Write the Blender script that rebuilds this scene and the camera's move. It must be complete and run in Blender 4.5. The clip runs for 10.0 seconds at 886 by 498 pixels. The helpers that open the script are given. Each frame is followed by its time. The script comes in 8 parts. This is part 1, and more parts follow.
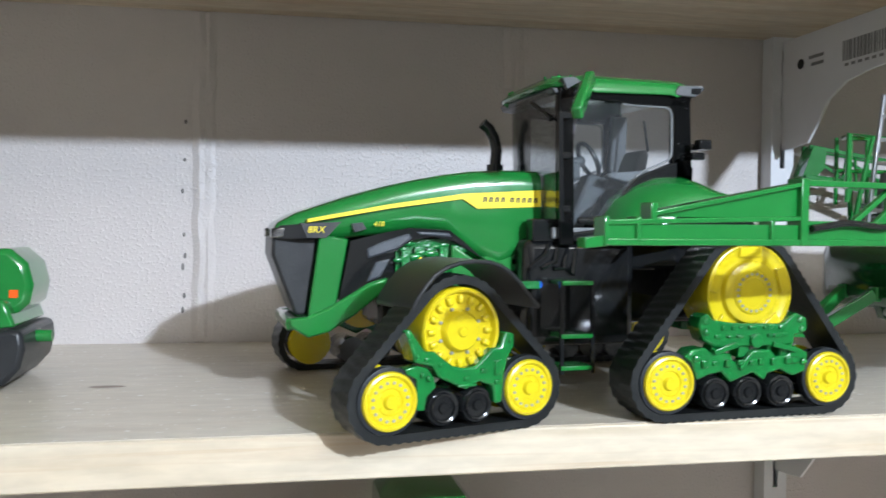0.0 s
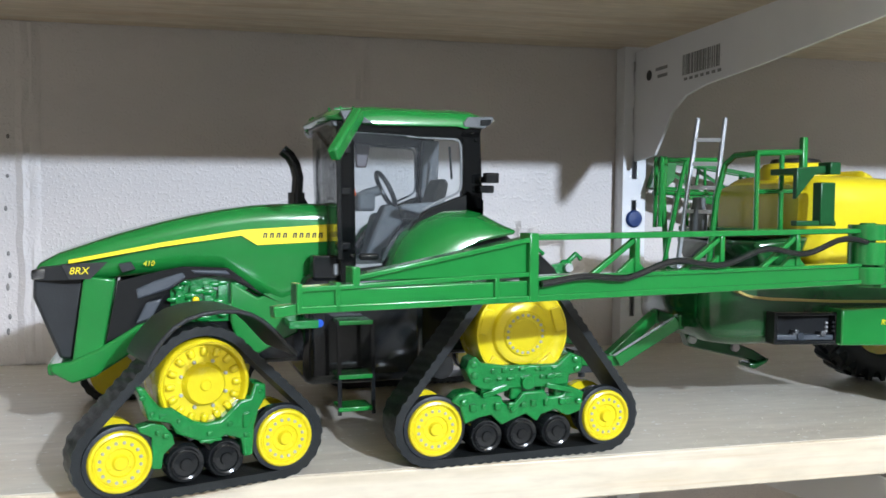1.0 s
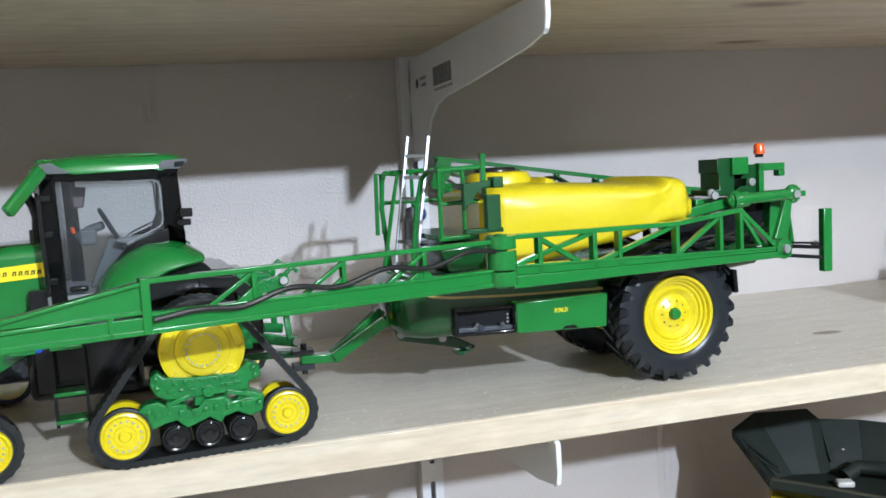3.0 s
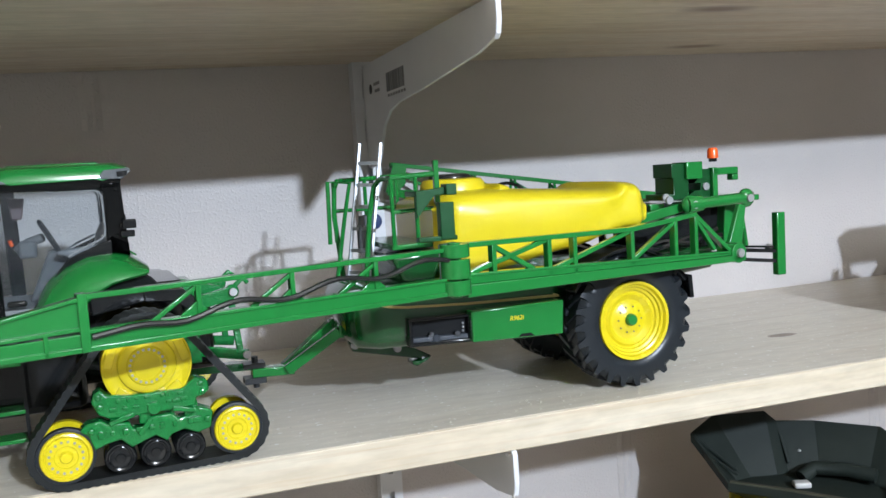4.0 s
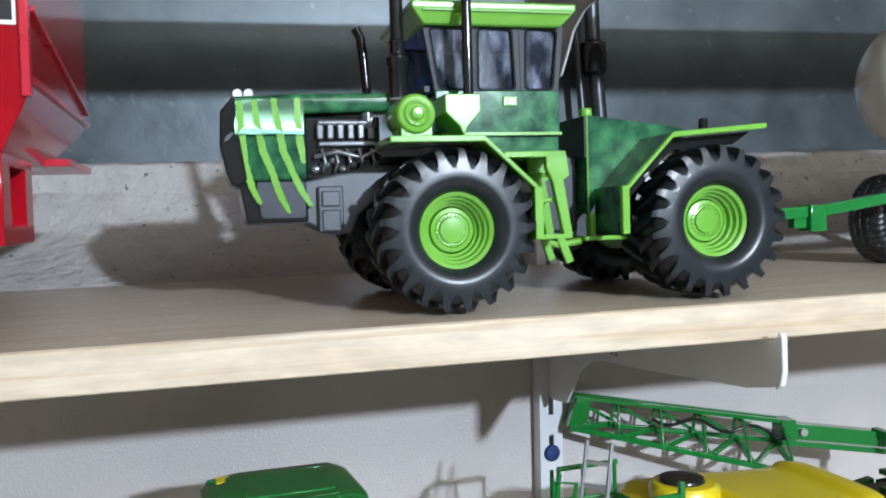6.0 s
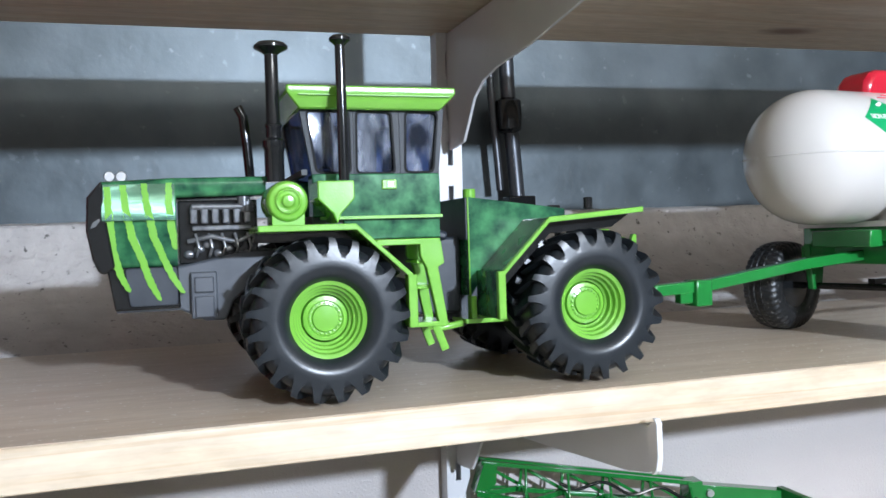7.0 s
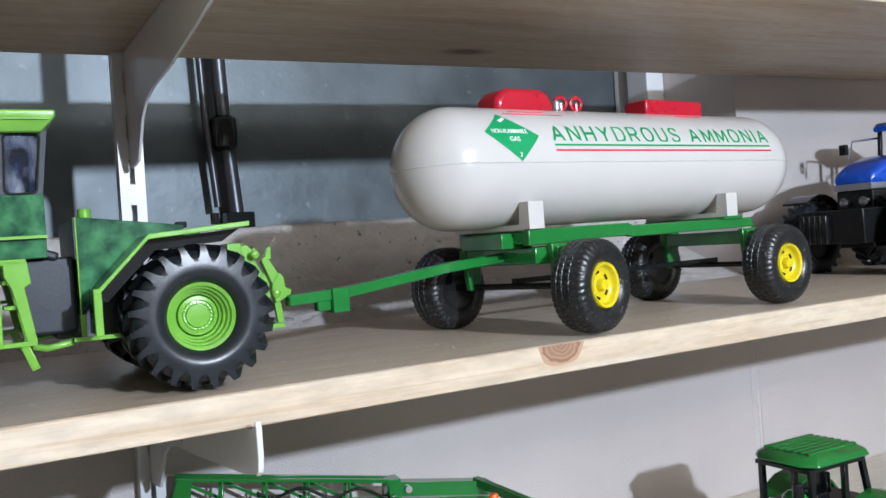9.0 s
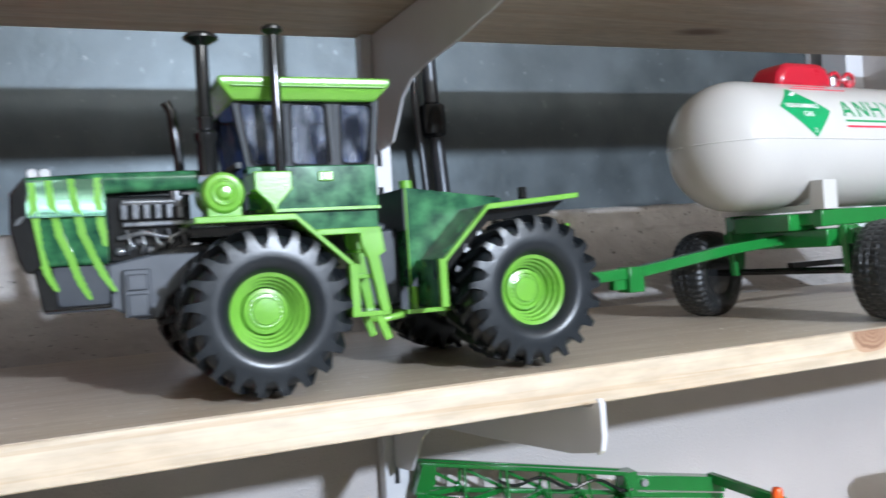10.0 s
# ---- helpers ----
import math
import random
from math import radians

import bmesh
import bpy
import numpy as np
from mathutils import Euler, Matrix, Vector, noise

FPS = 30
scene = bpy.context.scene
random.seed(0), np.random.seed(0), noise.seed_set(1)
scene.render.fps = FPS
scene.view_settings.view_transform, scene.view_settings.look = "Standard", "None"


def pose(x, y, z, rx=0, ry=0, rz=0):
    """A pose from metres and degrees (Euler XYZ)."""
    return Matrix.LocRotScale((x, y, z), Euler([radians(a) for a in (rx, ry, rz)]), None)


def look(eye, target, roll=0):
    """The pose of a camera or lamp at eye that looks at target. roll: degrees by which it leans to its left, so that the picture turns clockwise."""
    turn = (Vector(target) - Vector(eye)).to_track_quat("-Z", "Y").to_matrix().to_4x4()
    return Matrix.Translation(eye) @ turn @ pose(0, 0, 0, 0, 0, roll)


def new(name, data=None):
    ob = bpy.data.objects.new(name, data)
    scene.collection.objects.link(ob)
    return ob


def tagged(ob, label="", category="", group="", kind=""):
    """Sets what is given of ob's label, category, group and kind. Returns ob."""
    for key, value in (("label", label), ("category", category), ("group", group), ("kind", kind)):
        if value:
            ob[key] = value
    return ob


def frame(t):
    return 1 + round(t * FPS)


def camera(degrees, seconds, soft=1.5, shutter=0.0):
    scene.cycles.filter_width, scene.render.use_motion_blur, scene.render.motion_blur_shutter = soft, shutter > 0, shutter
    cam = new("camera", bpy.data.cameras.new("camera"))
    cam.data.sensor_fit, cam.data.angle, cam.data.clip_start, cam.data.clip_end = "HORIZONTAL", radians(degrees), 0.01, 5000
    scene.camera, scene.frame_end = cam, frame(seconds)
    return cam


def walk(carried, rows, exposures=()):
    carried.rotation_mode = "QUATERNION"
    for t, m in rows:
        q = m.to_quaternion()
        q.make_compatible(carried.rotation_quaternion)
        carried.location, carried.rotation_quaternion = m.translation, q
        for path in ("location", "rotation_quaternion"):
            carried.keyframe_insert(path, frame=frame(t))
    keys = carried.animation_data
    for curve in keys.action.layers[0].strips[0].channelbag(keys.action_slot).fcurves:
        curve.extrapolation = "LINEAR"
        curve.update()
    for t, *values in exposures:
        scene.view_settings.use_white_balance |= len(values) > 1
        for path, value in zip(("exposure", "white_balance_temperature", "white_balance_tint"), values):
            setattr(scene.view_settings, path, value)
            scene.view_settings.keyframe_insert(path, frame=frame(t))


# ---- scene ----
cam = camera(54.2, 10.0, shutter=0.2)
PATH = [
    (0, (-0.215, -0.809, 1.259), (0.181, 1.15, 1.212), 0.7),
    (0.5, (-0.157, -0.814, 1.28), (0.326, 1.125, 1.218), 0.7),
    (1, (-0.11, -0.818, 1.296), (0.385, 1.117, 1.195), 0.5),
    (1.5, (-0.079, -0.834, 1.315), (0.419, 1.097, 1.168), -0.0),
    (2, (-0.044, -0.88, 1.324), (0.477, 1.044, 1.157), -1.3),
    (2.5, (0.011, -0.941, 1.33), (0.553, 0.976, 1.147), -2.6),
    (3, (0.052, -0.943, 1.336), (0.604, 0.97, 1.144), -3.0),
    (3.2, (0.062, -0.945, 1.34), (0.636, 0.961, 1.147), -3.2),
    (4.3, (0.061, -0.918, 1.337), (0.701, 0.968, 1.157), -3.5),
    (4.5, (0.021, -0.888, 1.348), (0.66, 0.999, 1.175), -3.5),
    (4.7, (-0.0186, -0.8606, 1.3673), (0.5992, 1.0338, 1.1853), -3.4),
    (5, (-0.049, -0.838, 1.403), (0.52, 1.072, 1.236), -2.9),
    (5.5, (-0.077, -0.826, 1.474), (0.459, 1.096, 1.338), -2.0),
    (5.8, (-0.0666, -0.8368, 1.5207), (0.4662, 1.0886, 1.4117), -1.6),
    (6, (-0.05, -0.847, 1.537), (0.486, 1.078, 1.451), -1.4),
    (6.2, (-0.03, -0.852, 1.556), (0.519, 1.07, 1.49), -1.3),
    (7.3, (0.016, -0.859, 1.571), (0.697, 1.021, 1.556), -1.9),
    (7.5, (0.038, -0.865, 1.563), (0.748, 1.005, 1.547), -2.3),
    (8, (0.092, -0.898, 1.561), (0.937, 0.914, 1.538), -3.3),
    (8.5, (0.119, -0.934, 1.564), (1.072, 0.825, 1.547), -3.6),
    (9, (0.125, -0.943, 1.563), (1.116, 0.795, 1.557), -3.8),
    (9.5, (0.081, -0.885, 1.556), (1.061, 0.858, 1.546), -3.7),
    (9.7, (0.0459, -0.865, 1.5539), (1.0081, 0.8886, 1.5485), -3.6),
    (10, (-0.015, -0.849, 1.552), (0.805, 0.976, 1.569), -3.3),
]
walk(cam, [(t, look(eye, target, roll)) for t, eye, target, roll in PATH],
     exposures=[(0, 0.38, 6270, 8.0), (2, 0.41, 6270, 8.0), (3, 0.16, 6270, 7.8), (4.3, 0.13, 6270, 7.8), (5.5, 0.06, 6160, 7.0), (6.2, 0.10, 6240, 7.0), (7.3, 0.37, 6180, 10.0), (8.2, 0.12, 6120, 10.0), (9, -0.04, 6300, 10.6), (9.5, 0.02, 6220, 8.6), (10, 0.22, 6260, 9.3)])

# ---- light ----
world = bpy.data.worlds.new("world")
scene.world = world
world.use_nodes = True
world.node_tree.nodes["Background"].inputs[0].default_value = (0.9, 0.95, 1.0, 1)
world.node_tree.nodes["Background"].inputs[1].default_value = 0.02
bulb = new("ceiling_bulb", bpy.data.lights.new("ceiling_bulb", "POINT"))
bulb.data.energy, bulb.data.shadow_soft_size, bulb.data.color = 268, 0.035, (0.755, 0.85, 1.0)
bulb.location = (0.70, -2.6, 2.13)


# ---- materials ----
def material(name, color, rough=0.5, metal=0.0, coat=0.0, second=None, scale=30.0, amount=0.5, bump=0.0, bump_scale=400.0,
             stretch=(1, 1, 1), speck=None, speck_scale=250.0, spec=0.5, rough_var=0.1):
    m = bpy.data.materials.new(name)
    m.use_nodes = True
    nt = m.node_tree
    b = nt.nodes["Principled BSDF"]
    co = nt.nodes.new("ShaderNodeTexCoord")
    mp = nt.nodes.new("ShaderNodeMapping")
    mp.inputs["Scale"].default_value = stretch
    nt.links.new(co.outputs["Object"], mp.inputs["Vector"])
    n1 = nt.nodes.new("ShaderNodeTexNoise")
    n1.inputs["Scale"].default_value, n1.inputs["Detail"].default_value = scale, 6
    nt.links.new(mp.outputs[0], n1.inputs["Vector"])
    ramp = nt.nodes.new("ShaderNodeValToRGB")
    ramp.color_ramp.elements[0].position, ramp.color_ramp.elements[1].position = 0.5 - amount / 2, 0.5 + amount / 2
    ramp.color_ramp.elements[0].color = (*color, 1)
    ramp.color_ramp.elements[1].color = (*(second or [min(1, c * 1.12) for c in color]), 1)
    nt.links.new(n1.outputs["Fac"], ramp.inputs[0])
    out = ramp.outputs[0]
    if speck:
        n3 = nt.nodes.new("ShaderNodeTexNoise")
        n3.inputs["Scale"].default_value, n3.inputs["Detail"].default_value = speck_scale, 3
        nt.links.new(co.outputs["Object"], n3.inputs["Vector"])
        r3 = nt.nodes.new("ShaderNodeValToRGB")
        r3.color_ramp.elements[0].position, r3.color_ramp.elements[1].position = 0.66, 0.74
        nt.links.new(n3.outputs["Fac"], r3.inputs[0])
        mx = nt.nodes.new("ShaderNodeMix")
        mx.data_type = "RGBA"
        nt.links.new(r3.outputs[0], mx.inputs[0])
        nt.links.new(out, mx.inputs[6])
        mx.inputs[7].default_value = (*speck, 1)
        out = mx.outputs[2]
    nt.links.new(out, b.inputs["Base Color"])
    n2 = nt.nodes.new("ShaderNodeTexNoise")
    n2.inputs["Scale"].default_value, n2.inputs["Detail"].default_value = bump_scale, 4
    nt.links.new(mp.outputs[0], n2.inputs["Vector"])
    mr = nt.nodes.new("ShaderNodeMapRange")
    mr.inputs["To Min"].default_value, mr.inputs["To Max"].default_value = max(0.02, rough - rough_var), min(1, rough + rough_var)
    nt.links.new(n1.outputs["Fac"], mr.inputs["Value"])
    nt.links.new(mr.outputs[0], b.inputs["Roughness"])
    if bump:
        bp = nt.nodes.new("ShaderNodeBump")
        bp.inputs["Strength"].default_value, bp.inputs["Distance"].default_value = 1.0, bump
        nt.links.new(n2.outputs["Fac"], bp.inputs["Height"])
        nt.links.new(bp.outputs[0], b.inputs["Normal"])
    b.inputs["Metallic"].default_value = metal
    b.inputs["Coat Weight"].default_value, b.inputs["Coat Roughness"].default_value = coat, 0.08
    b.inputs["Specular IOR Level"].default_value = spec
    return m


def glass_material(name, tint=(0.93, 0.95, 0.96), haze=0.02, rough=0.05, gloss=1.0, streaks=0.0):
    m = bpy.data.materials.new(name)
    m.use_nodes = True
    nt = m.node_tree
    nt.nodes.remove(nt.nodes["Principled BSDF"])
    tr, gl, df = (nt.nodes.new(k) for k in ("ShaderNodeBsdfTransparent", "ShaderNodeBsdfGlossy", "ShaderNodeBsdfDiffuse"))
    tr.inputs[0].default_value = (*tint, 1)
    gl.inputs["Roughness"].default_value = rough
    df.inputs[0].default_value = (0.6, 0.62, 0.66, 1)
    fr = nt.nodes.new("ShaderNodeFresnel")
    no = nt.nodes.new("ShaderNodeTexNoise")
    no.inputs["Scale"].default_value = 60
    mh = nt.nodes.new("ShaderNodeMath")
    mh.operation = "MULTIPLY"
    mh.inputs[1].default_value = haze * 2
    nt.links.new(no.outputs["Fac"], mh.inputs[0])
    if streaks:
        # pale streaks in the haze stand in for reflections on the smudged pane
        co = nt.nodes.new("ShaderNodeTexCoord")
        mp = nt.nodes.new("ShaderNodeMapping")
        mp.inputs["Scale"].default_value = (1.5, 1, 0.6)
        sn = nt.nodes.new("ShaderNodeTexNoise")
        sn.inputs["Scale"].default_value = 62
        sn.inputs["Detail"].default_value = 4
        sr = nt.nodes.new("ShaderNodeMapRange")
        sr.inputs["From Min"].default_value, sr.inputs["From Max"].default_value = 0.44, 0.70
        sr.inputs["To Min"].default_value, sr.inputs["To Max"].default_value = haze * 0.5, haze * 0.5 + streaks
        nt.links.new(co.outputs["Object"], mp.inputs[0])
        nt.links.new(mp.outputs[0], sn.inputs["Vector"])
        nt.links.new(sn.outputs["Fac"], sr.inputs["Value"])
        mh = sr
    m1, m2 = nt.nodes.new("ShaderNodeMixShader"), nt.nodes.new("ShaderNodeMixShader")
    nt.links.new(mh.outputs[0], m1.inputs[0])
    nt.links.new(tr.outputs[0], m1.inputs[1])
    nt.links.new(df.outputs[0], m1.inputs[2])
    sm = nt.nodes.new("ShaderNodeMapRange")
    sm.inputs["From Min"].default_value, sm.inputs["From Max"].default_value = 0.35, 0.65
    sm.inputs["To Min"].default_value, sm.inputs["To Max"].default_value = gloss * 0.5, gloss
    gm = nt.nodes.new("ShaderNodeMath")
    gm.operation = "MULTIPLY"
    nt.links.new(no.outputs["Fac"], sm.inputs["Value"])
    nt.links.new(sm.outputs[0], gm.inputs[0])
    nt.links.new(fr.outputs[0], gm.inputs[1])
    nt.links.new(gm.outputs[0], m2.inputs[0])
    nt.links.new(m1.outputs[0], m2.inputs[1])
    nt.links.new(gl.outputs[0], m2.inputs[2])
    nt.links.new(m2.outputs[0], nt.nodes["Material Output"].inputs[0])
    return m


# green enamel with the shade on boom rest and mast put into it
SHADED_GREEN = material("shaded_green_enamel", (0.003, 0.055, 0.012), 0.3, scale=60, rough_var=0.04)
GREEN = material("green_enamel", (0.012, 0.165, 0.029), 0.18, coat=0.6, second=(0.014, 0.18, 0.033), scale=60, bump=0.00003, bump_scale=500, rough_var=0.04)
CAST = material("green_cast_enamel", (0.005, 0.15, 0.028), 0.2, coat=0.6, second=(0.006, 0.17, 0.032), scale=90, bump=0.0007, bump_scale=300, rough_var=0.04)
YELLOW = material("yellow_enamel", (0.62, 0.495, 0.006), 0.26, coat=0.5, second=(0.68, 0.55, 0.010), scale=50, bump=0.0001, bump_scale=600, rough_var=0.05)
TANK_YELLOW = material("yellow_plastic", (0.62, 0.495, 0.007), 0.34, coat=0.45, second=(0.67, 0.54, 0.011), scale=25, bump=0.0001, bump_scale=300, rough_var=0.05)
BLACK = material("black_plastic", (0.008, 0.0087, 0.0092), 0.10, second=(0.012, 0.0128, 0.0135), scale=80, bump=0.00002, bump_scale=600, rough_var=0.03)
SATIN = material("satin_black_trim", (0.018, 0.0192, 0.021), 0.34, second=(0.025, 0.0265, 0.0285), scale=80, bump=0.0001, bump_scale=900, rough_var=0.05, spec=0.4)
RUBBER = material("black_rubber", (0.0115, 0.0142, 0.0172), 0.31, second=(0.017, 0.0205, 0.0245), scale=70, amount=0.8, bump=0.00005, bump_scale=700, rough_var=0.06, spec=0.4)
TRACK = material("dull_black_track_rubber", (0.0075, 0.0088, 0.0090), 0.42, second=(0.013, 0.0148, 0.0150), scale=70, amount=0.7, bump=0.0002, bump_scale=500, spec=0.35)
DUSTY = material("dusty_rubber", (0.009, 0.0098, 0.0105), 0.32, second=(0.016, 0.0170, 0.0180), scale=60, bump=0.0003, bump_scale=500,
                 speck=(0.3, 0.29, 0.27), speck_scale=420)
INTERIOR = material("mid_grey_plastic", (0.17, 0.175, 0.18), 0.7, second=(0.21, 0.215, 0.22), scale=60, bump=0.0001, bump_scale=800, spec=0.25)
GREY = material("grey_plastic", (0.09, 0.095, 0.10), 0.7, second=(0.12, 0.125, 0.13), scale=60, bump=0.0001, bump_scale=800, spec=0.25)
GREYBLUE = material("blue_grey_paint", (0.050, 0.057, 0.068), 0.35, second=(0.070, 0.078, 0.092), scale=60)
FOIL = material("marbled_green_foil", (0.05, 0.14, 0.085), 0.23, metal=0.7, second=(0.13, 0.25, 0.165), scale=55, amount=0.26, spec=1.0, bump=0.00006, bump_scale=260, stretch=(0.3, 1, 3), rough_var=0.04)
SLATE = material("slate_grey_paint", (0.020, 0.025, 0.033), 0.4, second=(0.030, 0.036, 0.046), spec=0.35, scale=60, bump=0.0001)
LIME = material("lime_enamel", (0.150, 0.385, 0.042), 0.22, coat=0.6, second=(0.170, 0.42, 0.050), scale=50, bump=0.00008, bump_scale=800)
CAMO = material("marbled_green_print", (0.006, 0.045, 0.026), 0.13, second=(0.050, 0.205, 0.082), scale=85, amount=0.36, bump=0.00001, rough_var=0.05)
BOLT = material("bright_bolt_plating", (0.36, 0.36, 0.36), 0.35, metal=0.5, second=(0.44, 0.44, 0.44), scale=90)
PIANO = material("polished_black", (0.0030, 0.0034, 0.0036), 0.08, scale=60, rough_var=0.02, spec=0.28)
CHROME = material("bright_metal", (0.62, 0.63, 0.65), 0.22, metal=1.0, second=(0.72, 0.73, 0.75), scale=90)
SILVER = material("silver_paint", (0.34, 0.35, 0.37), 0.32, metal=0.6, second=(0.42, 0.43, 0.45), scale=80)
WHITE = material("white_plastic", (0.55, 0.535, 0.51), 0.22, coat=0.4, second=(0.585, 0.565, 0.535), scale=14, bump=0.00008, bump_scale=300)
RED = material("red_plastic", (0.44, 0.006, 0.022), 0.3, coat=0.4, second=(0.50, 0.01, 0.029), scale=40, bump=0.0001)
DARK_RED = material("dark_red_enamel", (0.27, 0.003, 0.009), 0.14, spec=0.3, coat=0.08, second=(0.36, 0.005, 0.013), scale=40, rough_var=0.04)
BLUE = material("blue_enamel", (0.006, 0.06, 0.42), 0.25, coat=0.6, second=(0.01, 0.08, 0.5), scale=40)
ORANGE = material("orange_lens", (0.85, 0.10, 0.01), 0.25, coat=0.4, scale=40)
DECAL_GREEN = material("green_ink", (0.0, 0.28, 0.09), 0.4, scale=200, bump=0.00002)
DECAL_RED = material("red_ink", (0.62, 0.01, 0.05), 0.4, scale=200, bump=0.00002)
DECAL_WHITE = material("white_ink", (0.8, 0.8, 0.78), 0.4, scale=200, bump=0.00002)
DECAL_YELLOW = material("yellow_ink", (0.85, 0.68, 0.01), 0.35, coat=0.4, scale=200, bump=0.00002)
DECAL_BLACK = material("black_ink", (0.012, 0.012, 0.012), 0.4, scale=200, bump=0.00002)
ENAMEL = material("white_enamelled_steel", (0.72, 0.72, 0.74), 0.33, coat=0.3, second=(0.66, 0.66, 0.68), scale=18, bump=0.0001, bump_scale=300)
SHEET = material("galvanised_sheet", (0.072, 0.086, 0.092), 0.46, metal=0.6, second=(0.125, 0.146, 0.155), scale=13, amount=0.42, bump=0.0008, bump_scale=30,
                 rough_var=0.14, speck=(0.145, 0.165, 0.178), speck_scale=70)
# brushed foil: the shine runs along the hood
foil = FOIL.node_tree
brush = foil.nodes.new("ShaderNodeTangent")
brush.direction_type, brush.axis = "RADIAL", "Z"
foil.links.new(brush.outputs[0], foil.nodes["Principled BSDF"].inputs["Tangent"])
foil.nodes["Principled BSDF"].inputs["Anisotropic"].default_value = 0.85
WALL = material("painted_block", (0.52, 0.48, 0.46), 0.34, second=(0.57, 0.525, 0.505), scale=7, bump=0.00034, bump_scale=330, spec=0.5, rough_var=0.08)
# the paint is stippled: proud dabs on a nearly flat coat
dabs = WALL.node_tree
relief = next(n for n in dabs.nodes if n.type == "BUMP")
grain = relief.inputs["Height"].links[0].from_socket
dab = dabs.nodes.new("ShaderNodeMapRange")
dab.interpolation_type = "SMOOTHSTEP"
dab.inputs["From Min"].default_value, dab.inputs["From Max"].default_value = 0.46, 0.74
dabs.links.new(grain, dab.inputs["Value"])
dabs.links.new(dab.outputs[0], relief.inputs["Height"])
SILL = material("rough_mortar", (0.42, 0.39, 0.37), 0.85, second=(0.56, 0.53, 0.50), scale=40, amount=0.6, bump=0.004, bump_scale=90,
                speck=(0.12, 0.11, 0.10), speck_scale=120)
CLEAR = glass_material("cab_glass")
# its pale haze carries painted reflections
SMOKY = glass_material("hazy_glass", (0.50, 0.58, 0.76), 0.04, 0.035, 0.14, 0.28)
SEAL = material("matt_black_rubber", (0.007, 0.0074, 0.008), 0.7, scale=80, spec=0.2)
FADED = material("faded_ink", (0.20, 0.20, 0.20), 0.5, scale=200)
CAB_GREY = material("blue_grey_moulding", (0.050, 0.054, 0.061), 0.6, second=(0.062, 0.067, 0.076), scale=60, spec=0.25)
MAROON = material("dull_maroon_plastic", (0.085, 0.055, 0.058), 0.4, scale=60)
GUNMETAL = material("dark_chrome", (0.42, 0.425, 0.435), 0.16, metal=0.9, second=(0.05, 0.05, 0.052), scale=160, amount=0.3)
ENGINE = material("polished_engine_plating", (0.26, 0.27, 0.29), 0.22, metal=0.6, second=(0.07, 0.074, 0.08), scale=140, amount=0.4, spec=0.9)
# green enamel darkened to carry the boom's shade on the lower body
BODY = material("shaded_body_enamel", (0.006, 0.052, 0.012), 0.16, coat=0.6, second=(0.007, 0.062, 0.014), scale=60, bump=0.00003, bump_scale=500, rough_var=0.04)
# tones of the unseen room, set for its bounce light and reflections
DIM = material("unseen_dark_wall", (0.19, 0.174, 0.155), 0.9, second=(0.22, 0.20, 0.178), scale=5, bump=0.001)
ROOM = material("unseen_bounce_wall", (0.72, 0.64, 0.53), 0.85, second=(0.77, 0.69, 0.58), scale=5, bump=0.001)
FLOOR = material("unseen_bounce_floor", (0.30, 0.275, 0.24), 0.8, second=(0.35, 0.32, 0.28), scale=5, bump=0.001, bump_scale=60)
CEILING = material("unseen_bounce_ceiling", (0.72, 0.64, 0.53), 0.8, scale=5, bump=0.001)


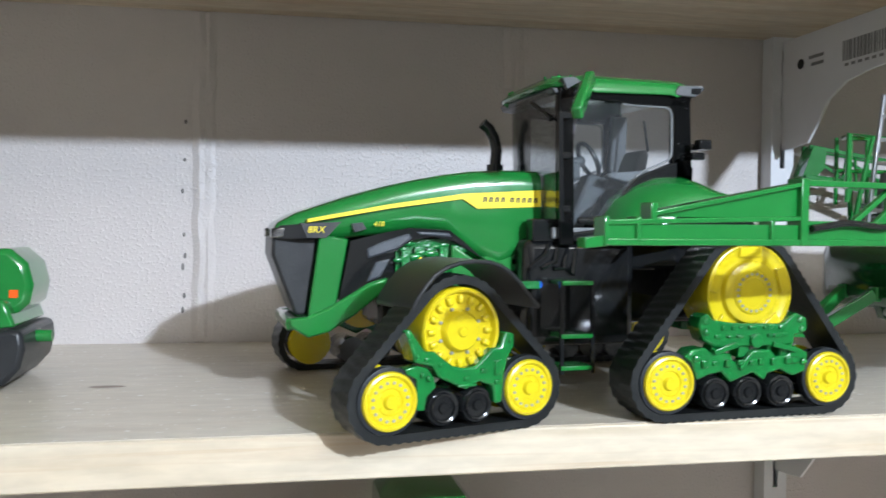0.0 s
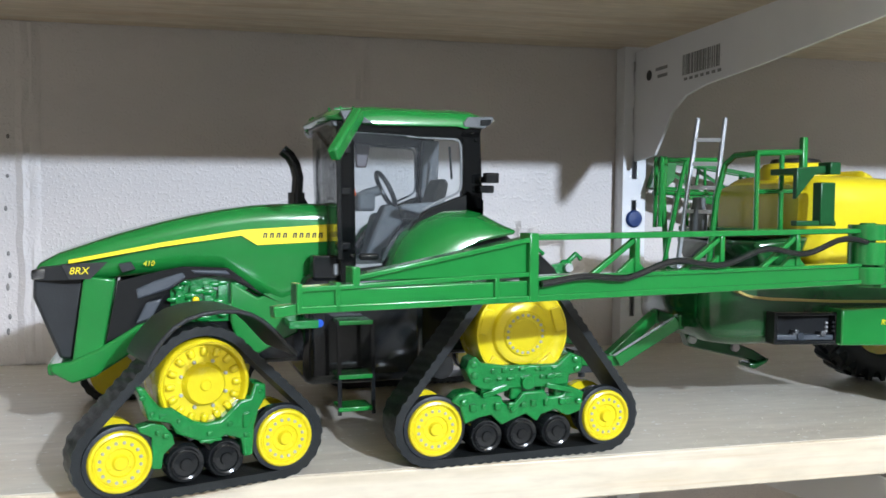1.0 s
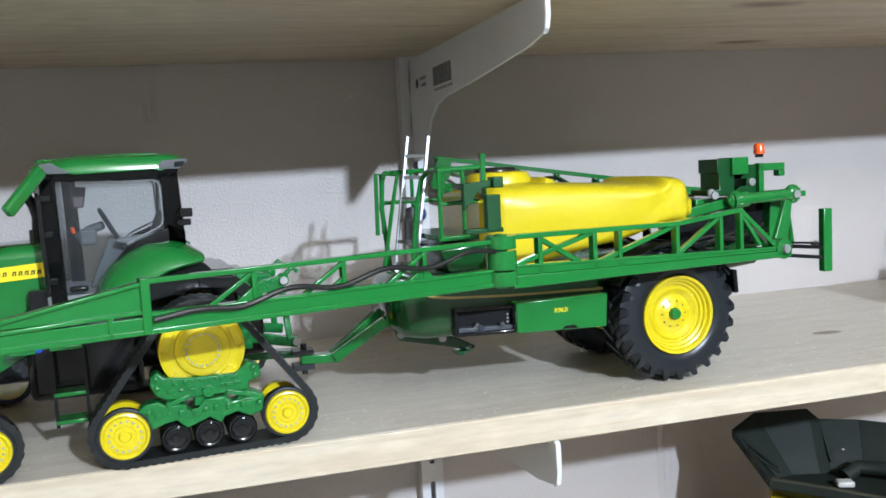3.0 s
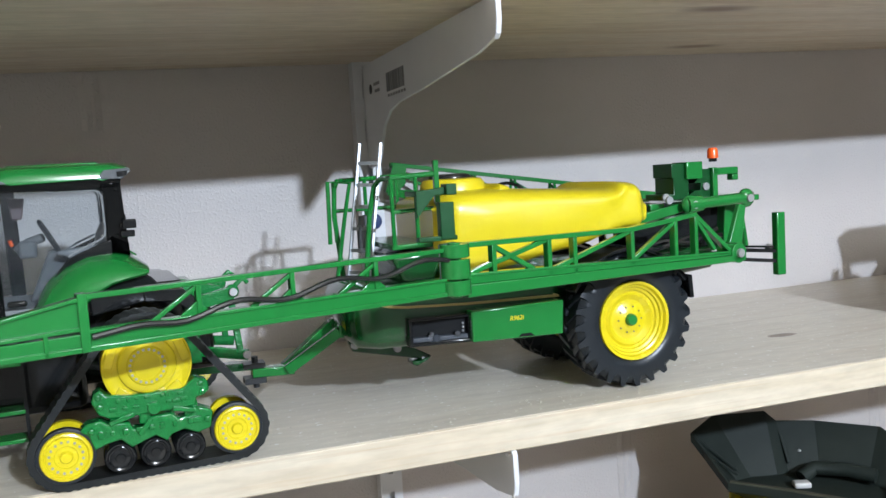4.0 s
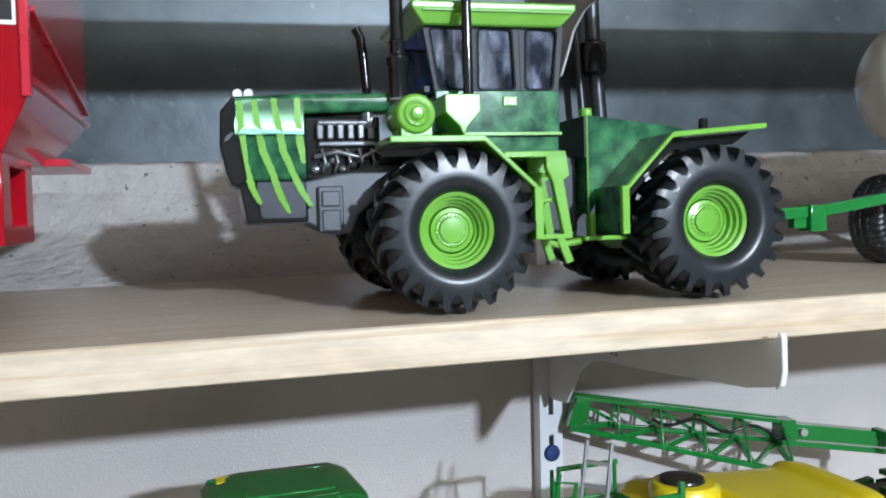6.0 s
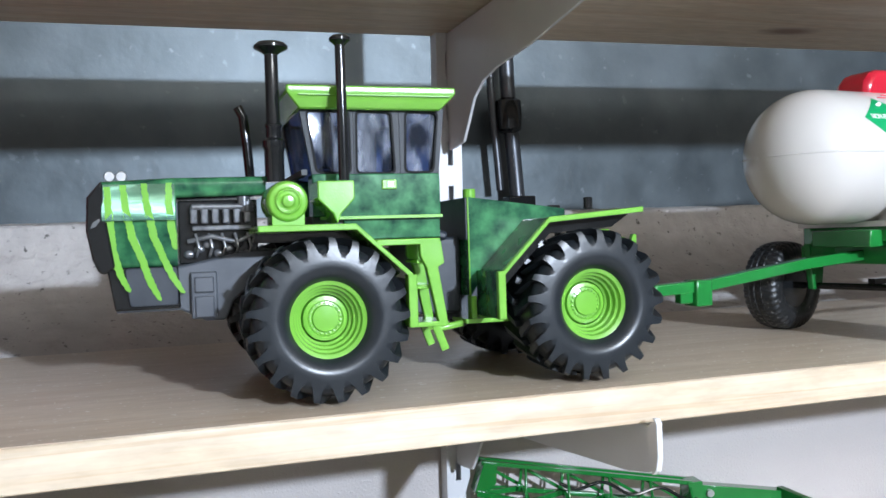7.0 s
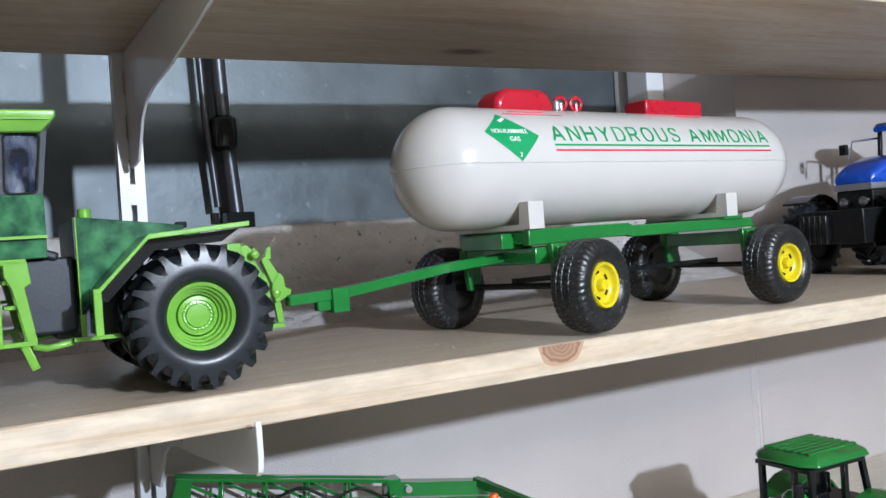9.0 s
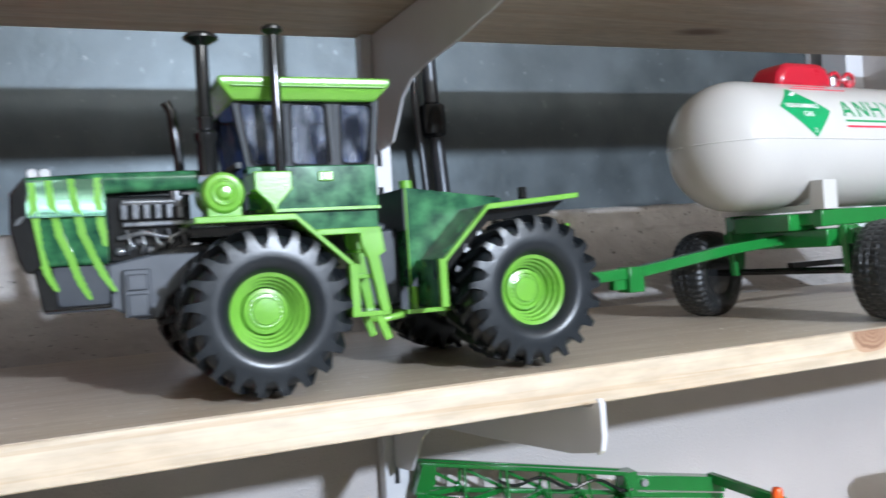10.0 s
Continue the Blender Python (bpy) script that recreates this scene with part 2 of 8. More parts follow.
def pine(name, light, dark, rough, dirt=None, fleck=1.0, streak=0.0):
    m = bpy.data.materials.new(name)
    m.use_nodes = True
    nt = m.node_tree
    b = nt.nodes["Principled BSDF"]
    co = nt.nodes.new("ShaderNodeTexCoord")
    mp = nt.nodes.new("ShaderNodeMapping")
    mp.inputs["Scale"].default_value = (2.2, 22, 30)
    nt.links.new(co.outputs["Object"], mp.inputs[0])
    n = nt.nodes.new("ShaderNodeTexNoise")
    n.inputs["Scale"].default_value, n.inputs["Detail"].default_value, n.inputs["Distortion"].default_value = 2.6, 8, 0.6
    nt.links.new(mp.outputs[0], n.inputs["Vector"])
    r = nt.nodes.new("ShaderNodeValToRGB")
    r.color_ramp.elements[0].position, r.color_ramp.elements[1].position = 0.3, 0.62
    r.color_ramp.elements[0].color, r.color_ramp.elements[1].color = (*dark, 1), (*light, 1)
    nt.links.new(n.outputs["Fac"], r.inputs[0])
    fl = nt.nodes.new("ShaderNodeTexNoise")
    fl.inputs["Scale"].default_value, fl.inputs["Detail"].default_value = 1.0, 5
    m3 = nt.nodes.new("ShaderNodeMapping")
    m3.inputs["Scale"].default_value = (45, 160, 160)
    nt.links.new(co.outputs["Object"], m3.inputs[0])
    nt.links.new(m3.outputs[0], fl.inputs["Vector"])
    fr = nt.nodes.new("ShaderNodeMapRange")
    fr.inputs["From Min"].default_value, fr.inputs["From Max"].default_value = 0.35, 0.68
    fr.inputs["To Min"].default_value, fr.inputs["To Max"].default_value = 0.84, 1.18
    nt.links.new(fl.outputs["Fac"], fr.inputs["Value"])
    fm = nt.nodes.new("ShaderNodeMix")
    fm.data_type, fm.blend_type = "RGBA", "MULTIPLY"
    fm.inputs[0].default_value = fleck
    nt.links.new(r.outputs[0], fm.inputs[6])
    nt.links.new(fr.outputs[0], fm.inputs[7])
    out = fm.outputs[2]
    if streak:
        # resinous summer-wood lines that wander along the board
        ms = nt.nodes.new("ShaderNodeMapping")
        ms.inputs["Scale"].default_value = (1.1, 14, 62)
        nt.links.new(co.outputs["Object"], ms.inputs[0])
        ns = nt.nodes.new("ShaderNodeTexNoise")
        ns.inputs["Scale"].default_value, ns.inputs["Detail"].default_value, ns.inputs["Distortion"].default_value = 2.4, 5, 1.6
        nt.links.new(ms.outputs[0], ns.inputs["Vector"])
        rs = nt.nodes.new("ShaderNodeMapRange")
        rs.inputs["From Min"].default_value, rs.inputs["From Max"].default_value = 0.53, 0.70
        rs.inputs["To Min"].default_value, rs.inputs["To Max"].default_value = 0.0, streak
        nt.links.new(ns.outputs["Fac"], rs.inputs["Value"])
        mst = nt.nodes.new("ShaderNodeMix")
        mst.data_type = "RGBA"
        nt.links.new(rs.outputs[0], mst.inputs[0])
        nt.links.new(out, mst.inputs[6])
        mst.inputs[7].default_value = (0.42, 0.24, 0.10, 1)
        out = mst.outputs[2]
    # knots
    v = nt.nodes.new("ShaderNodeTexVoronoi")
    v.inputs["Scale"].default_value = 1.0
    m2 = nt.nodes.new("ShaderNodeMapping")
    m2.inputs["Scale"].default_value = (3.0, 6.5, 12)
    m2.inputs["Location"].default_value = (0.31, 0.1, 0.2)
    nt.links.new(co.outputs["Object"], m2.inputs[0])
    nt.links.new(m2.outputs[0], v.inputs["Vector"])
    kr = nt.nodes.new("ShaderNodeValToRGB")
    kr.color_ramp.elements[0].position, kr.color_ramp.elements[1].position = 0.05, 0.13
    kr.color_ramp.elements[0].color, kr.color_ramp.elements[1].color = (1, 1, 1, 1), (0, 0, 0, 1)
    nt.links.new(v.outputs["Distance"], kr.inputs[0])
    mx = nt.nodes.new("ShaderNodeMix")
    mx.data_type = "RGBA"
    nt.links.new(kr.outputs[0], mx.inputs[0])
    nt.links.new(out, mx.inputs[6])
    mx.inputs[7].default_value = (0.22, 0.12, 0.06, 1)
    out = mx.outputs[2]
    if dirt:
        n4 = nt.nodes.new("ShaderNodeTexNoise")
        n4.inputs["Scale"].default_value, n4.inputs["Detail"].default_value = 170, 3
        nt.links.new(co.outputs["Object"], n4.inputs["Vector"])
        r4 = nt.nodes.new("ShaderNodeValToRGB")
        r4.color_ramp.elements[0].position, r4.color_ramp.elements[1].position = 0.645, 0.69
        nt.links.new(n4.outputs["Fac"], r4.inputs[0])
        m4 = nt.nodes.new("ShaderNodeMix")
        m4.data_type = "RGBA"
        nt.links.new(r4.outputs[0], m4.inputs[0])
        nt.links.new(out, m4.inputs[6])
        m4.inputs[7].default_value = (*dirt, 1)
        out = m4.outputs[2]
    nt.links.new(out, b.inputs["Base Color"])
    b.inputs["Roughness"].default_value = rough
    bp = nt.nodes.new("ShaderNodeBump")
    bp.inputs["Distance"].default_value = 0.0006
    nt.links.new(n.outputs["Fac"], bp.inputs["Height"])
    nt.links.new(bp.outputs[0], b.inputs["Normal"])
    return m


PINE = pine("planed_pine", (0.62, 0.53, 0.41), (0.52, 0.41, 0.285), 0.4, None, 0.6, 0.42)
PINE_WARM = pine("dusty_warm_pine_face", (0.56, 0.475, 0.375), (0.48, 0.385, 0.285), 0.34, (0.72, 0.68, 0.62), 0.4, 0.2)
PINE_PALE = pine("pale_planed_pine", (0.60, 0.53, 0.415), (0.53, 0.45, 0.33), 0.42, None, 0.45, 0.3)
PINE_TOP = pine("dusty_pine_face", (0.63, 0.578, 0.485), (0.56, 0.50, 0.41), 0.34, (0.80, 0.78, 0.74), 0.4, 0.1)


# ---- shape helpers ----
def box(bm, x0, x1, y0, y1, z0, z1, m=None):
    g = bmesh.ops.create_cube(bm, size=1.0)
    mm = Matrix.Translation(((x0 + x1) / 2, (y0 + y1) / 2, (z0 + z1) / 2)) @ Matrix.Diagonal((abs(x1 - x0), abs(y1 - y0), abs(z1 - z0), 1))
    bmesh.ops.transform(bm, matrix=(m @ mm) if m else mm, verts=g["verts"])
    return bm


def prism(bm, pts, y0, y1):
    """A plate: outline in x and z, from y0 to y1."""
    a = [bm.verts.new((x, y0, z)) for x, z in pts]
    b = [bm.verts.new((x, y1, z)) for x, z in pts]
    bm.faces.new(a), bm.faces.new(b[::-1])
    for i in range(len(pts)):
        j = (i + 1) % len(pts)
        bm.faces.new((a[j], a[i], b[i], b[j]))
    return bm


def loft(bm, rings):
    vs = [[bm.verts.new(p) for p in r] for r in rings]
    n = len(vs[0])
    for a, b in zip(vs, vs[1:]):
        for i in range(n):
            bm.faces.new((a[i], a[(i + 1) % n], b[(i + 1) % n], b[i]))
    bm.faces.new(vs[0][::-1]), bm.faces.new(vs[-1])
    return bm


def rounded(x, yc, half, z0, z1, r, k=4):
    """A ring across x: a rounded rectangle in y and z."""
    r = min(r, half * 0.99, (z1 - z0) * 0.499)
    out = []
    for cy, cz, a in ((half - r, z1 - r, 0), (-half + r, z1 - r, 90), (-half + r, z0 + r, 180), (half - r, z0 + r, 270)):
        for i in range(k + 1):
            t = radians(a + 90 * i / k)
            out.append((x, yc + cy + r * math.cos(t), cz + r * math.sin(t)))
    return out


def frame_of(d):
    d = Vector(d).normalized()
    u = d.cross(Vector((0, 0, 1)) if abs(d.z) < 0.9 else Vector((1, 0, 0))).normalized()
    return d, u, d.cross(u)


def cyl(bm, p0, p1, r, r1=None, seg=16):
    p0, p1 = Vector(p0), Vector(p1)
    d, u, v = frame_of(p1 - p0)
    rings = []
    for p, q in ((p0, r), (p1, r if r1 is None else r1)):
        rings.append([p + q * (math.cos(2 * math.pi * i / seg) * u + math.sin(2 * math.pi * i / seg) * v) for i in range(seg)])
    return loft(bm, rings)


def tube(bm, pts, r, seg=8):
    pts = [Vector(p) for p in pts]
    _, u, _ = frame_of(pts[1] - pts[0])
    rings = []
    for i, p in enumerate(pts):
        d = (pts[min(i + 1, len(pts) - 1)] - pts[max(i - 1, 0)]).normalized()
        u = (u - d * u.dot(d)).normalized()
        v = d.cross(u)
        rings.append([p + r * (math.cos(2 * math.pi * k / seg) * u + math.sin(2 * math.pi * k / seg) * v) for k in range(seg)])
    return loft(bm, rings)


def bar(bm, p0, p1, w, h):
    """A straight bar of rectangular section, w across and h upright."""
    p0, p1 = Vector(p0), Vector(p1)
    d = (p1 - p0).normalized()
    u = d.cross(Vector((0, 0, 1)) if abs(d.z) < 0.95 else Vector((1, 0, 0))).normalized()
    v = u.cross(d)
    return loft(bm, [[p + a * u * w / 2 + b * v * h / 2 for a, b in ((1, 1), (-1, 1), (-1, -1), (1, -1))] for p in (p0, p1)])


def lathe(bm, prof, origin, seg=32, axis="y"):
    """Turns a profile of radius and height about the axis through origin."""
    o = Vector(origin)
    rings = []
    for r, h in prof:
        r = max(r, 1e-5)
        ring = []
        for i in range(seg):
            a = 2 * math.pi * i / seg
            c, s = r * math.cos(a), r * math.sin(a)
            ring.append(o + Vector({"y": (c, h, s), "z": (c, s, h), "x": (h, c, s)}[axis]))
        rings.append(ring)
    return loft(bm, rings)


def soft(pts, r, k=4):
    """Corners of an outline rounded."""
    out = []
    for i, p in enumerate(pts):
        a, b, c = Vector(pts[i - 1]), Vector(p), Vector(pts[(i + 1) % len(pts)])
        u, v = b + (a - b).normalized() * r, b + (c - b).normalized() * r
        for j in range(k + 1):
            f = j / k
            out.append(tuple(u * (1 - f) ** 2 + b * 2 * f * (1 - f) + v * f * f))
    return out


def ring_plate(outer, inner, y0, y1):
    bm = bm_()
    vs = [[bm.verts.new((x, y, z)) for x, z in o] for o, y in ((outer, y0), (inner, y0), (inner, y1), (outer, y1))]
    for a, b in zip(vs, vs[1:] + vs[:1]):
        for i in range(len(a)):
            j = (i + 1) % len(a)
            bm.faces.new((a[i], a[j], b[j], b[i]))
    return bm


def ball(bm, p, r, scale=(1, 1, 1), seg=12):
    g = bmesh.ops.create_uvsphere(bm, u_segments=seg, v_segments=max(6, seg // 2), radius=r)
    bmesh.ops.transform(bm, matrix=Matrix.Translation(p) @ Matrix.Diagonal((*scale, 1)), verts=g["verts"])
    return bm


def part(name, bm, mat, parent=None, label="", bevel=0.0, xf=None, sharp=38):
    if xf is not None:
        bmesh.ops.transform(bm, matrix=xf, verts=bm.verts)
    bmesh.ops.recalc_face_normals(bm, faces=bm.faces)
    me = bpy.data.meshes.new(name)
    bm.to_mesh(me)
    bm.free()
    me.polygons.foreach_set("use_smooth", [True] * len(me.polygons))
    me.set_sharp_from_angle(angle=radians(sharp))
    me.materials.append(mat)
    ob = new(name, me)
    ob.parent = parent
    if label:
        ob["label"] = label
    if bevel:
        b = ob.modifiers.new("bevel", "BEVEL")
        b.width, b.segments, b.limit_method, b.angle_limit = bevel, 2, "ANGLE", radians(40)
    return ob


def thing(name, label, category, m, group=""):
    ob = new(name)
    ob.empty_display_size = 0.05
    ob.matrix_basis = m
    return tagged(ob, label, category, group)


def bm_():
    return bmesh.new()


def lettering(name, text, size, mat, parent, place, label="", bend=None, spread=1.0, shear=0.0, widen=1.0, bold=0.0):
    """Writing in the xz plane that faces -y, at place(x, y, z) of its left foot; bend: radius and axis of the tube it lies on."""
    cu = bpy.data.curves.new(name, "FONT")
    cu.body, cu.size, cu.extrude, cu.space_character, cu.shear, cu.offset = text, size, 0.00025, spread, shear, bold
    ob = new(name, cu)
    bpy.context.view_layer.update()
    me = bpy.data.meshes.new_from_object(ob.evaluated_get(bpy.context.evaluated_depsgraph_get()))
    bpy.data.objects.remove(ob)
    x0, y0, z0 = place
    for v in me.vertices:
        x, z, d = v.co.x * widen + x0, v.co.y + z0, v.co.z
        y = y0 - d
        if bend:
            r, yc, zc = bend
            y = yc - math.sqrt(max(1e-6, r * r - (z - zc) ** 2)) - d
        v.co = (x, y, z)
    me.materials.clear()
    me.materials.append(mat)
    out = new(name, me)
    out.parent = parent
    if label:
        out["label"] = label
    return out


# ---- room and shelves ----
CAPITALS = {
    "A": (0.86, [[(0, 0), (0.43, 1), (0.86, 0)], [(0.15, 0.33), (0.71, 0.33)]]),
    "N": (0.78, [[(0, 0), (0, 1), (0.78, 0), (0.78, 1)]]),
    "H": (0.78, [[(0, 0), (0, 1)], [(0.78, 0), (0.78, 1)], [(0, 0.5), (0.78, 0.5)]]),
    "Y": (0.84, [[(0, 1), (0.42, 0.46), (0.84, 1)], [(0.42, 0.50), (0.42, 0)]]),
    "D": (0.78, [[(0, 0), (0, 1), (0.40, 1), (0.66, 0.90), (0.78, 0.66), (0.78, 0.34), (0.66, 0.10), (0.40, 0), (-0.07, 0)]]),
    "R": (0.76, [[(0, 0), (0, 1), (0.48, 1), (0.68, 0.92), (0.74, 0.73), (0.68, 0.55), (0.48, 0.46), (0, 0.46)], [(0.42, 0.46), (0.76, 0)]]),
    "O": (0.88, [[(0.44 + 0.44 * math.sin(k * math.pi / 12), 0.5 + 0.5 * math.cos(k * math.pi / 12)) for k in range(25)]]),
    "U": (0.78, [[(0, 1), (0, 0.32), (0.10, 0.08), (0.28, 0), (0.50, 0), (0.68, 0.08), (0.78, 0.32), (0.78, 1)]]),
    "S": (0.72, [[(0.70, 0.76), (0.62, 0.92), (0.46, 1.0), (0.26, 1.0), (0.08, 0.90), (0.03, 0.74), (0.10, 0.59), (0.30, 0.52), (0.46, 0.48), (0.64, 0.40), (0.71, 0.25), (0.63, 0.09), (0.44, 0.0), (0.26, 0.0), (0.08, 0.09), (0.0, 0.25)]]),
    "M": (0.94, [[(0, 0), (0, 1), (0.47, 0.12), (0.94, 1), (0.94, 0)]]),
    "I": (0.0, [[(0, 0), (0, 1)]]),
    " ": (0.18, []),
}


def capitals(name, text, height, pen, gap, mat, parent, x, z, bend, label):
    """Block capitals drawn with a flat pen on a tube that lies along x: bend is its radius and the height of its axis."""
    r, zc = bend
    bm = bm_()
    lift = 0.0
    for ch in text:
        wide, strokes = CAPITALS[ch]
        for line in strokes:
            pts = []
            for a, b in zip(line, line[1:]):
                n = max(1, int(math.hypot(b[0] - a[0], b[1] - a[1]) / 0.2))
                pts += [Vector(a).lerp(Vector(b), k / n) for k in range(n)]
            pts.append(Vector(line[-1]))
            closed = (pts[0] - pts[-1]).length < 1e-6
            sides = []
            for i, p in enumerate(pts):
                before = (p - pts[i - 1]) if i else (pts[-1] - pts[-2] if closed else pts[1] - p)
                after = (pts[i + 1] - p) if i + 1 < len(pts) else (pts[1] - pts[0] if closed else before)
                d0, d1 = before.normalized(), after.normalized()
                m = Vector((-d0.y - d1.y, d0.x + d1.x))
                m = m.normalized() if m.length > 1e-6 else Vector((-d0.y, d0.x))
                m *= min(1.9, 1 / max(0.3, m.dot(Vector((-d0.y, d0.x))))) * pen / 2
                pair = []
                for q in (p + m, p - m):
                    zz = z + min(1.0, max(0.0, q.y)) * height
                    pair.append(bm.verts.new((x + q.x * height, -math.sqrt((r + lift) ** 2 - (zz - zc) ** 2), zz)))
                sides.append(pair)
            for p, q in zip(sides, sides[1:]):
                bm.faces.new((p[0], p[1], q[1], q[0]))
            lift = 0.00003 - lift
        x += (wide + gap) * height
    return part(name, bm, mat, parent, label, sharp=80)


def slab(name, x0, x1, y0, y1, z0, z1, mat, label, cat):
    ob = part(name, box(bm_(), x0, x1, y0, y1, z0, z1), mat)
    return tagged(ob, label, cat, kind="structure")


OPEN_X0, OPEN_X1, OPEN_Z0, OPEN_Z1 = -0.80, 1.205, 1.588, 2.05
# unseen room shell added to bounce light; only wall_north shows
slab("floor", -3.5, 4.5, -4.8, 0.6, -0.1, 0.0, FLOOR, "unseen grey floor added to bounce light", "floor")
slab("ceiling", -3.5, 4.5, -4.8, 0.6, 2.40, 2.5, CEILING, "unseen ceiling, pale to bounce warm light", "ceiling")
slab("wall_south", -3.5, 4.5, -4.8, -4.6, 0, 2.4, DIM, "unseen wall, kept dark for dark reflections", "wall")
slab("wall_west", -3.5, -3.3, -4.6, 0.0, 0, 2.4, ROOM, "unseen wall, pale to bounce warm fill light", "wall")
slab("wall_east", 4.3, 4.5, -4.6, 0.0, 0, 2.4, DIM, "unseen side wall, kept dark to limit bounce", "wall")
north = bm_()
box(north, -3.5, 4.5, 0, 0.3, 0, 1.4650)
box(north, -3.5, OPEN_X0, 0, 0.3, 1.4650, 2.4)
box(north, OPEN_X1, 4.5, 0, 0.3, 1.4650, 2.4)
box(north, OPEN_X0, OPEN_X1, 0, 0.3, OPEN_Z1, 2.4)
wall = tagged(part("wall_north", north, WALL), "off-white painted concrete block wall with stippled paint", "wall", kind="structure")
# blocks stand proud of recessed joints
SLOPE = ((0.0, 1.4735), (0.035, 1.4865), (0.070, 1.4995), (0.105, 1.5130), (0.132, 1.5250), (0.142, 1.5340), (0.152, 1.5460), (0.162, 1.5590), (0.1675, 1.5665), (0.172, 1.5720), (0.178, 1.5860), (0.182, 1.5990), (0.196, 1.6020),
         (0.250, 1.6030))


def rough_sill():
    """The mortar bed that slopes up behind the shelf: smooth below, crumbling above, with one cracked course line."""
    bm = bm_()
    nx = 420
    prof = []
    for (ya, za), (yb, zb) in zip(SLOPE, SLOPE[1:]):
        for j in range(3):
            prof.append((ya + (yb - ya) * j / 3, za + (zb - za) * j / 3))
    prof.append(SLOPE[-1])
    rows = []
    for y, z in prof:
        row = []
        for i in range(nx + 1):
            x = OPEN_X0 + (OPEN_X1 - OPEN_X0) * i / nx
            rough = 0.0008 + 0.0026 * min(1.0, max(0.0, (z - 1.522) / 0.012))
            n = rough * noise.fractal(Vector((x * 24, z * 55, y * 40)), 1.0, 2.0, 4)
            crack = 0.0040 * math.exp(-((z - 1.5685 - 0.0025 * math.sin(x * 17) - 0.002 * noise.noise(Vector((x * 45, 1, 0)))) / 0.0028) ** 2) * (0.55 + 0.45 * noise.noise(Vector((x * 22, 4, 0))))
            step = 0.0020 * noise.noise(Vector((x * 18, 7, z * 20)))
            row.append(bm.verts.new((x, y + n + crack + step, z + 0.010 * (x - 0.0) + n * 0.5)))
        rows.append(row)
    for p, q in zip(rows, rows[1:]):
        for i in range(nx):
            bm.faces.new((p[i], p[i + 1], q[i + 1], q[i]))
    return bm


part("window_sill", rough_sill(), SILL, wall, "rough crumbling grey mortar sill", sharp=80)


def vertical_joint(x, z0, z1):
    bm = bm_()
    rng = random.Random(int(x * 1000) + int(z0 * 100))
    n = int((z1 - z0) / 0.012)
    prev = None
    for i in range(n + 1):
        z = z0 + (z1 - z0) * i / n
        j = rng.uniform(-0.0012, 0.0012)
        ring = [(x - 0.010 + j, -0.0004, z), (x - 0.004 + j, -0.0024 - rng.uniform(0, 0.0016), z), (x + 0.001 + j, -0.0008 - rng.uniform(0, 0.001), z), (x + 0.004, -0.0020 - rng.uniform(0, 0.0008), z), (x + 0.010 + j, -0.0004, z)]
        vs = [bm.verts.new(p) for p in ring]
        if prev:
            for k in range(4):
                bm.faces.new((prev[k], prev[k + 1], vs[k + 1], vs[k]))
        prev = vs
    return part("mortar_joint", bm, WALL, wall)


for xj in (-0.272, 1.21):
    vertical_joint(xj, 1.155, 1.45)
vertical_joint(0.016, 1.395, 1.452)
# pits are small dark lumps, their shade put into the colour
PIT = material("pit_shade_tone", (0.13, 0.12, 0.115), 0.9, second=(0.24, 0.225, 0.21), scale=200)
pits = random.Random(21)
for zp in (1.183, 1.196, 1.222, 1.232, 1.251, 1.290, 1.318, 1.352):
    part("pit_shade", ball(bm_(), (-0.289 + pits.uniform(-0.0015, 0.0015), 0.0004, zp), 0.0016, (1.0, 0.9, pits.uniform(1.0, 2.6)), 8), PIT, wall, "small lump coloured dark as a shaded pit")
for xj in (-0.09, 0.60, 1.0):
    vertical_joint(xj, 0.86, 1.128)

tagged(part("window_well_sheet", box(bm_(), OPEN_X0 + 0.001, OPEN_X1 - 0.001, 0.24, 0.25, OPEN_Z0 + 0.001, OPEN_Z1 - 0.001), SHEET), "dull galvanised steel sheet closing the window", "metal sheet",
               kind="structure")
frame_w = thing("window_frame", "white painted window frame at the end of the opening", "window frame", pose(0, 0, 0))
tagged(frame_w, kind="structure")
part("jamb_strip", box(bm_(), 1.171, 1.2035, 0.228, 0.2385, 1.515, OPEN_Z1), ENAMEL, frame_w, bevel=0.002)
part("jamb_post", box(bm_(), 1.166, 1.2040, 0.150, 0.200, 1.515, OPEN_Z1), ENAMEL, frame_w, bevel=0.002)
STEEL = material("oiled_grey_steel", (0.11, 0.115, 0.125), 0.36, metal=0.7, second=(0.06, 0.064, 0.07), scale=50, amount=0.4, stretch=(4, 4, 0.4))
pipe_t = thing("standing_strut", "pair of oiled grey steel rods standing behind the shelf", "rod", pose(0.466, 0.205, 1.605))
part("thick_rod", tube(bm_(), [(0, 0, 0), (-0.012, 0, 0.16), (-0.02, 0, 0.40)], 0.010, 12), STEEL, pipe_t)
part("thin_rod", tube(bm_(), [(-0.026, 0, 0.03), (-0.036, 0, 0.16), (-0.044, 0, 0.40)], 0.005, 10), STEEL, pipe_t)
part("collar", lathe(bm_(), [(0.0105, -0.025), (0.017, -0.02), (0.018, 0.0), (0.017, 0.018), (0.0105, 0.022)], (-0.012, 0, 0.13), 16, "z"), BLACK, pipe_t)
part("foot", box(bm_(), -0.018, 0.02, -0.012, 0.012, 0, 0.022), BLACK, pipe_t, bevel=0.002)

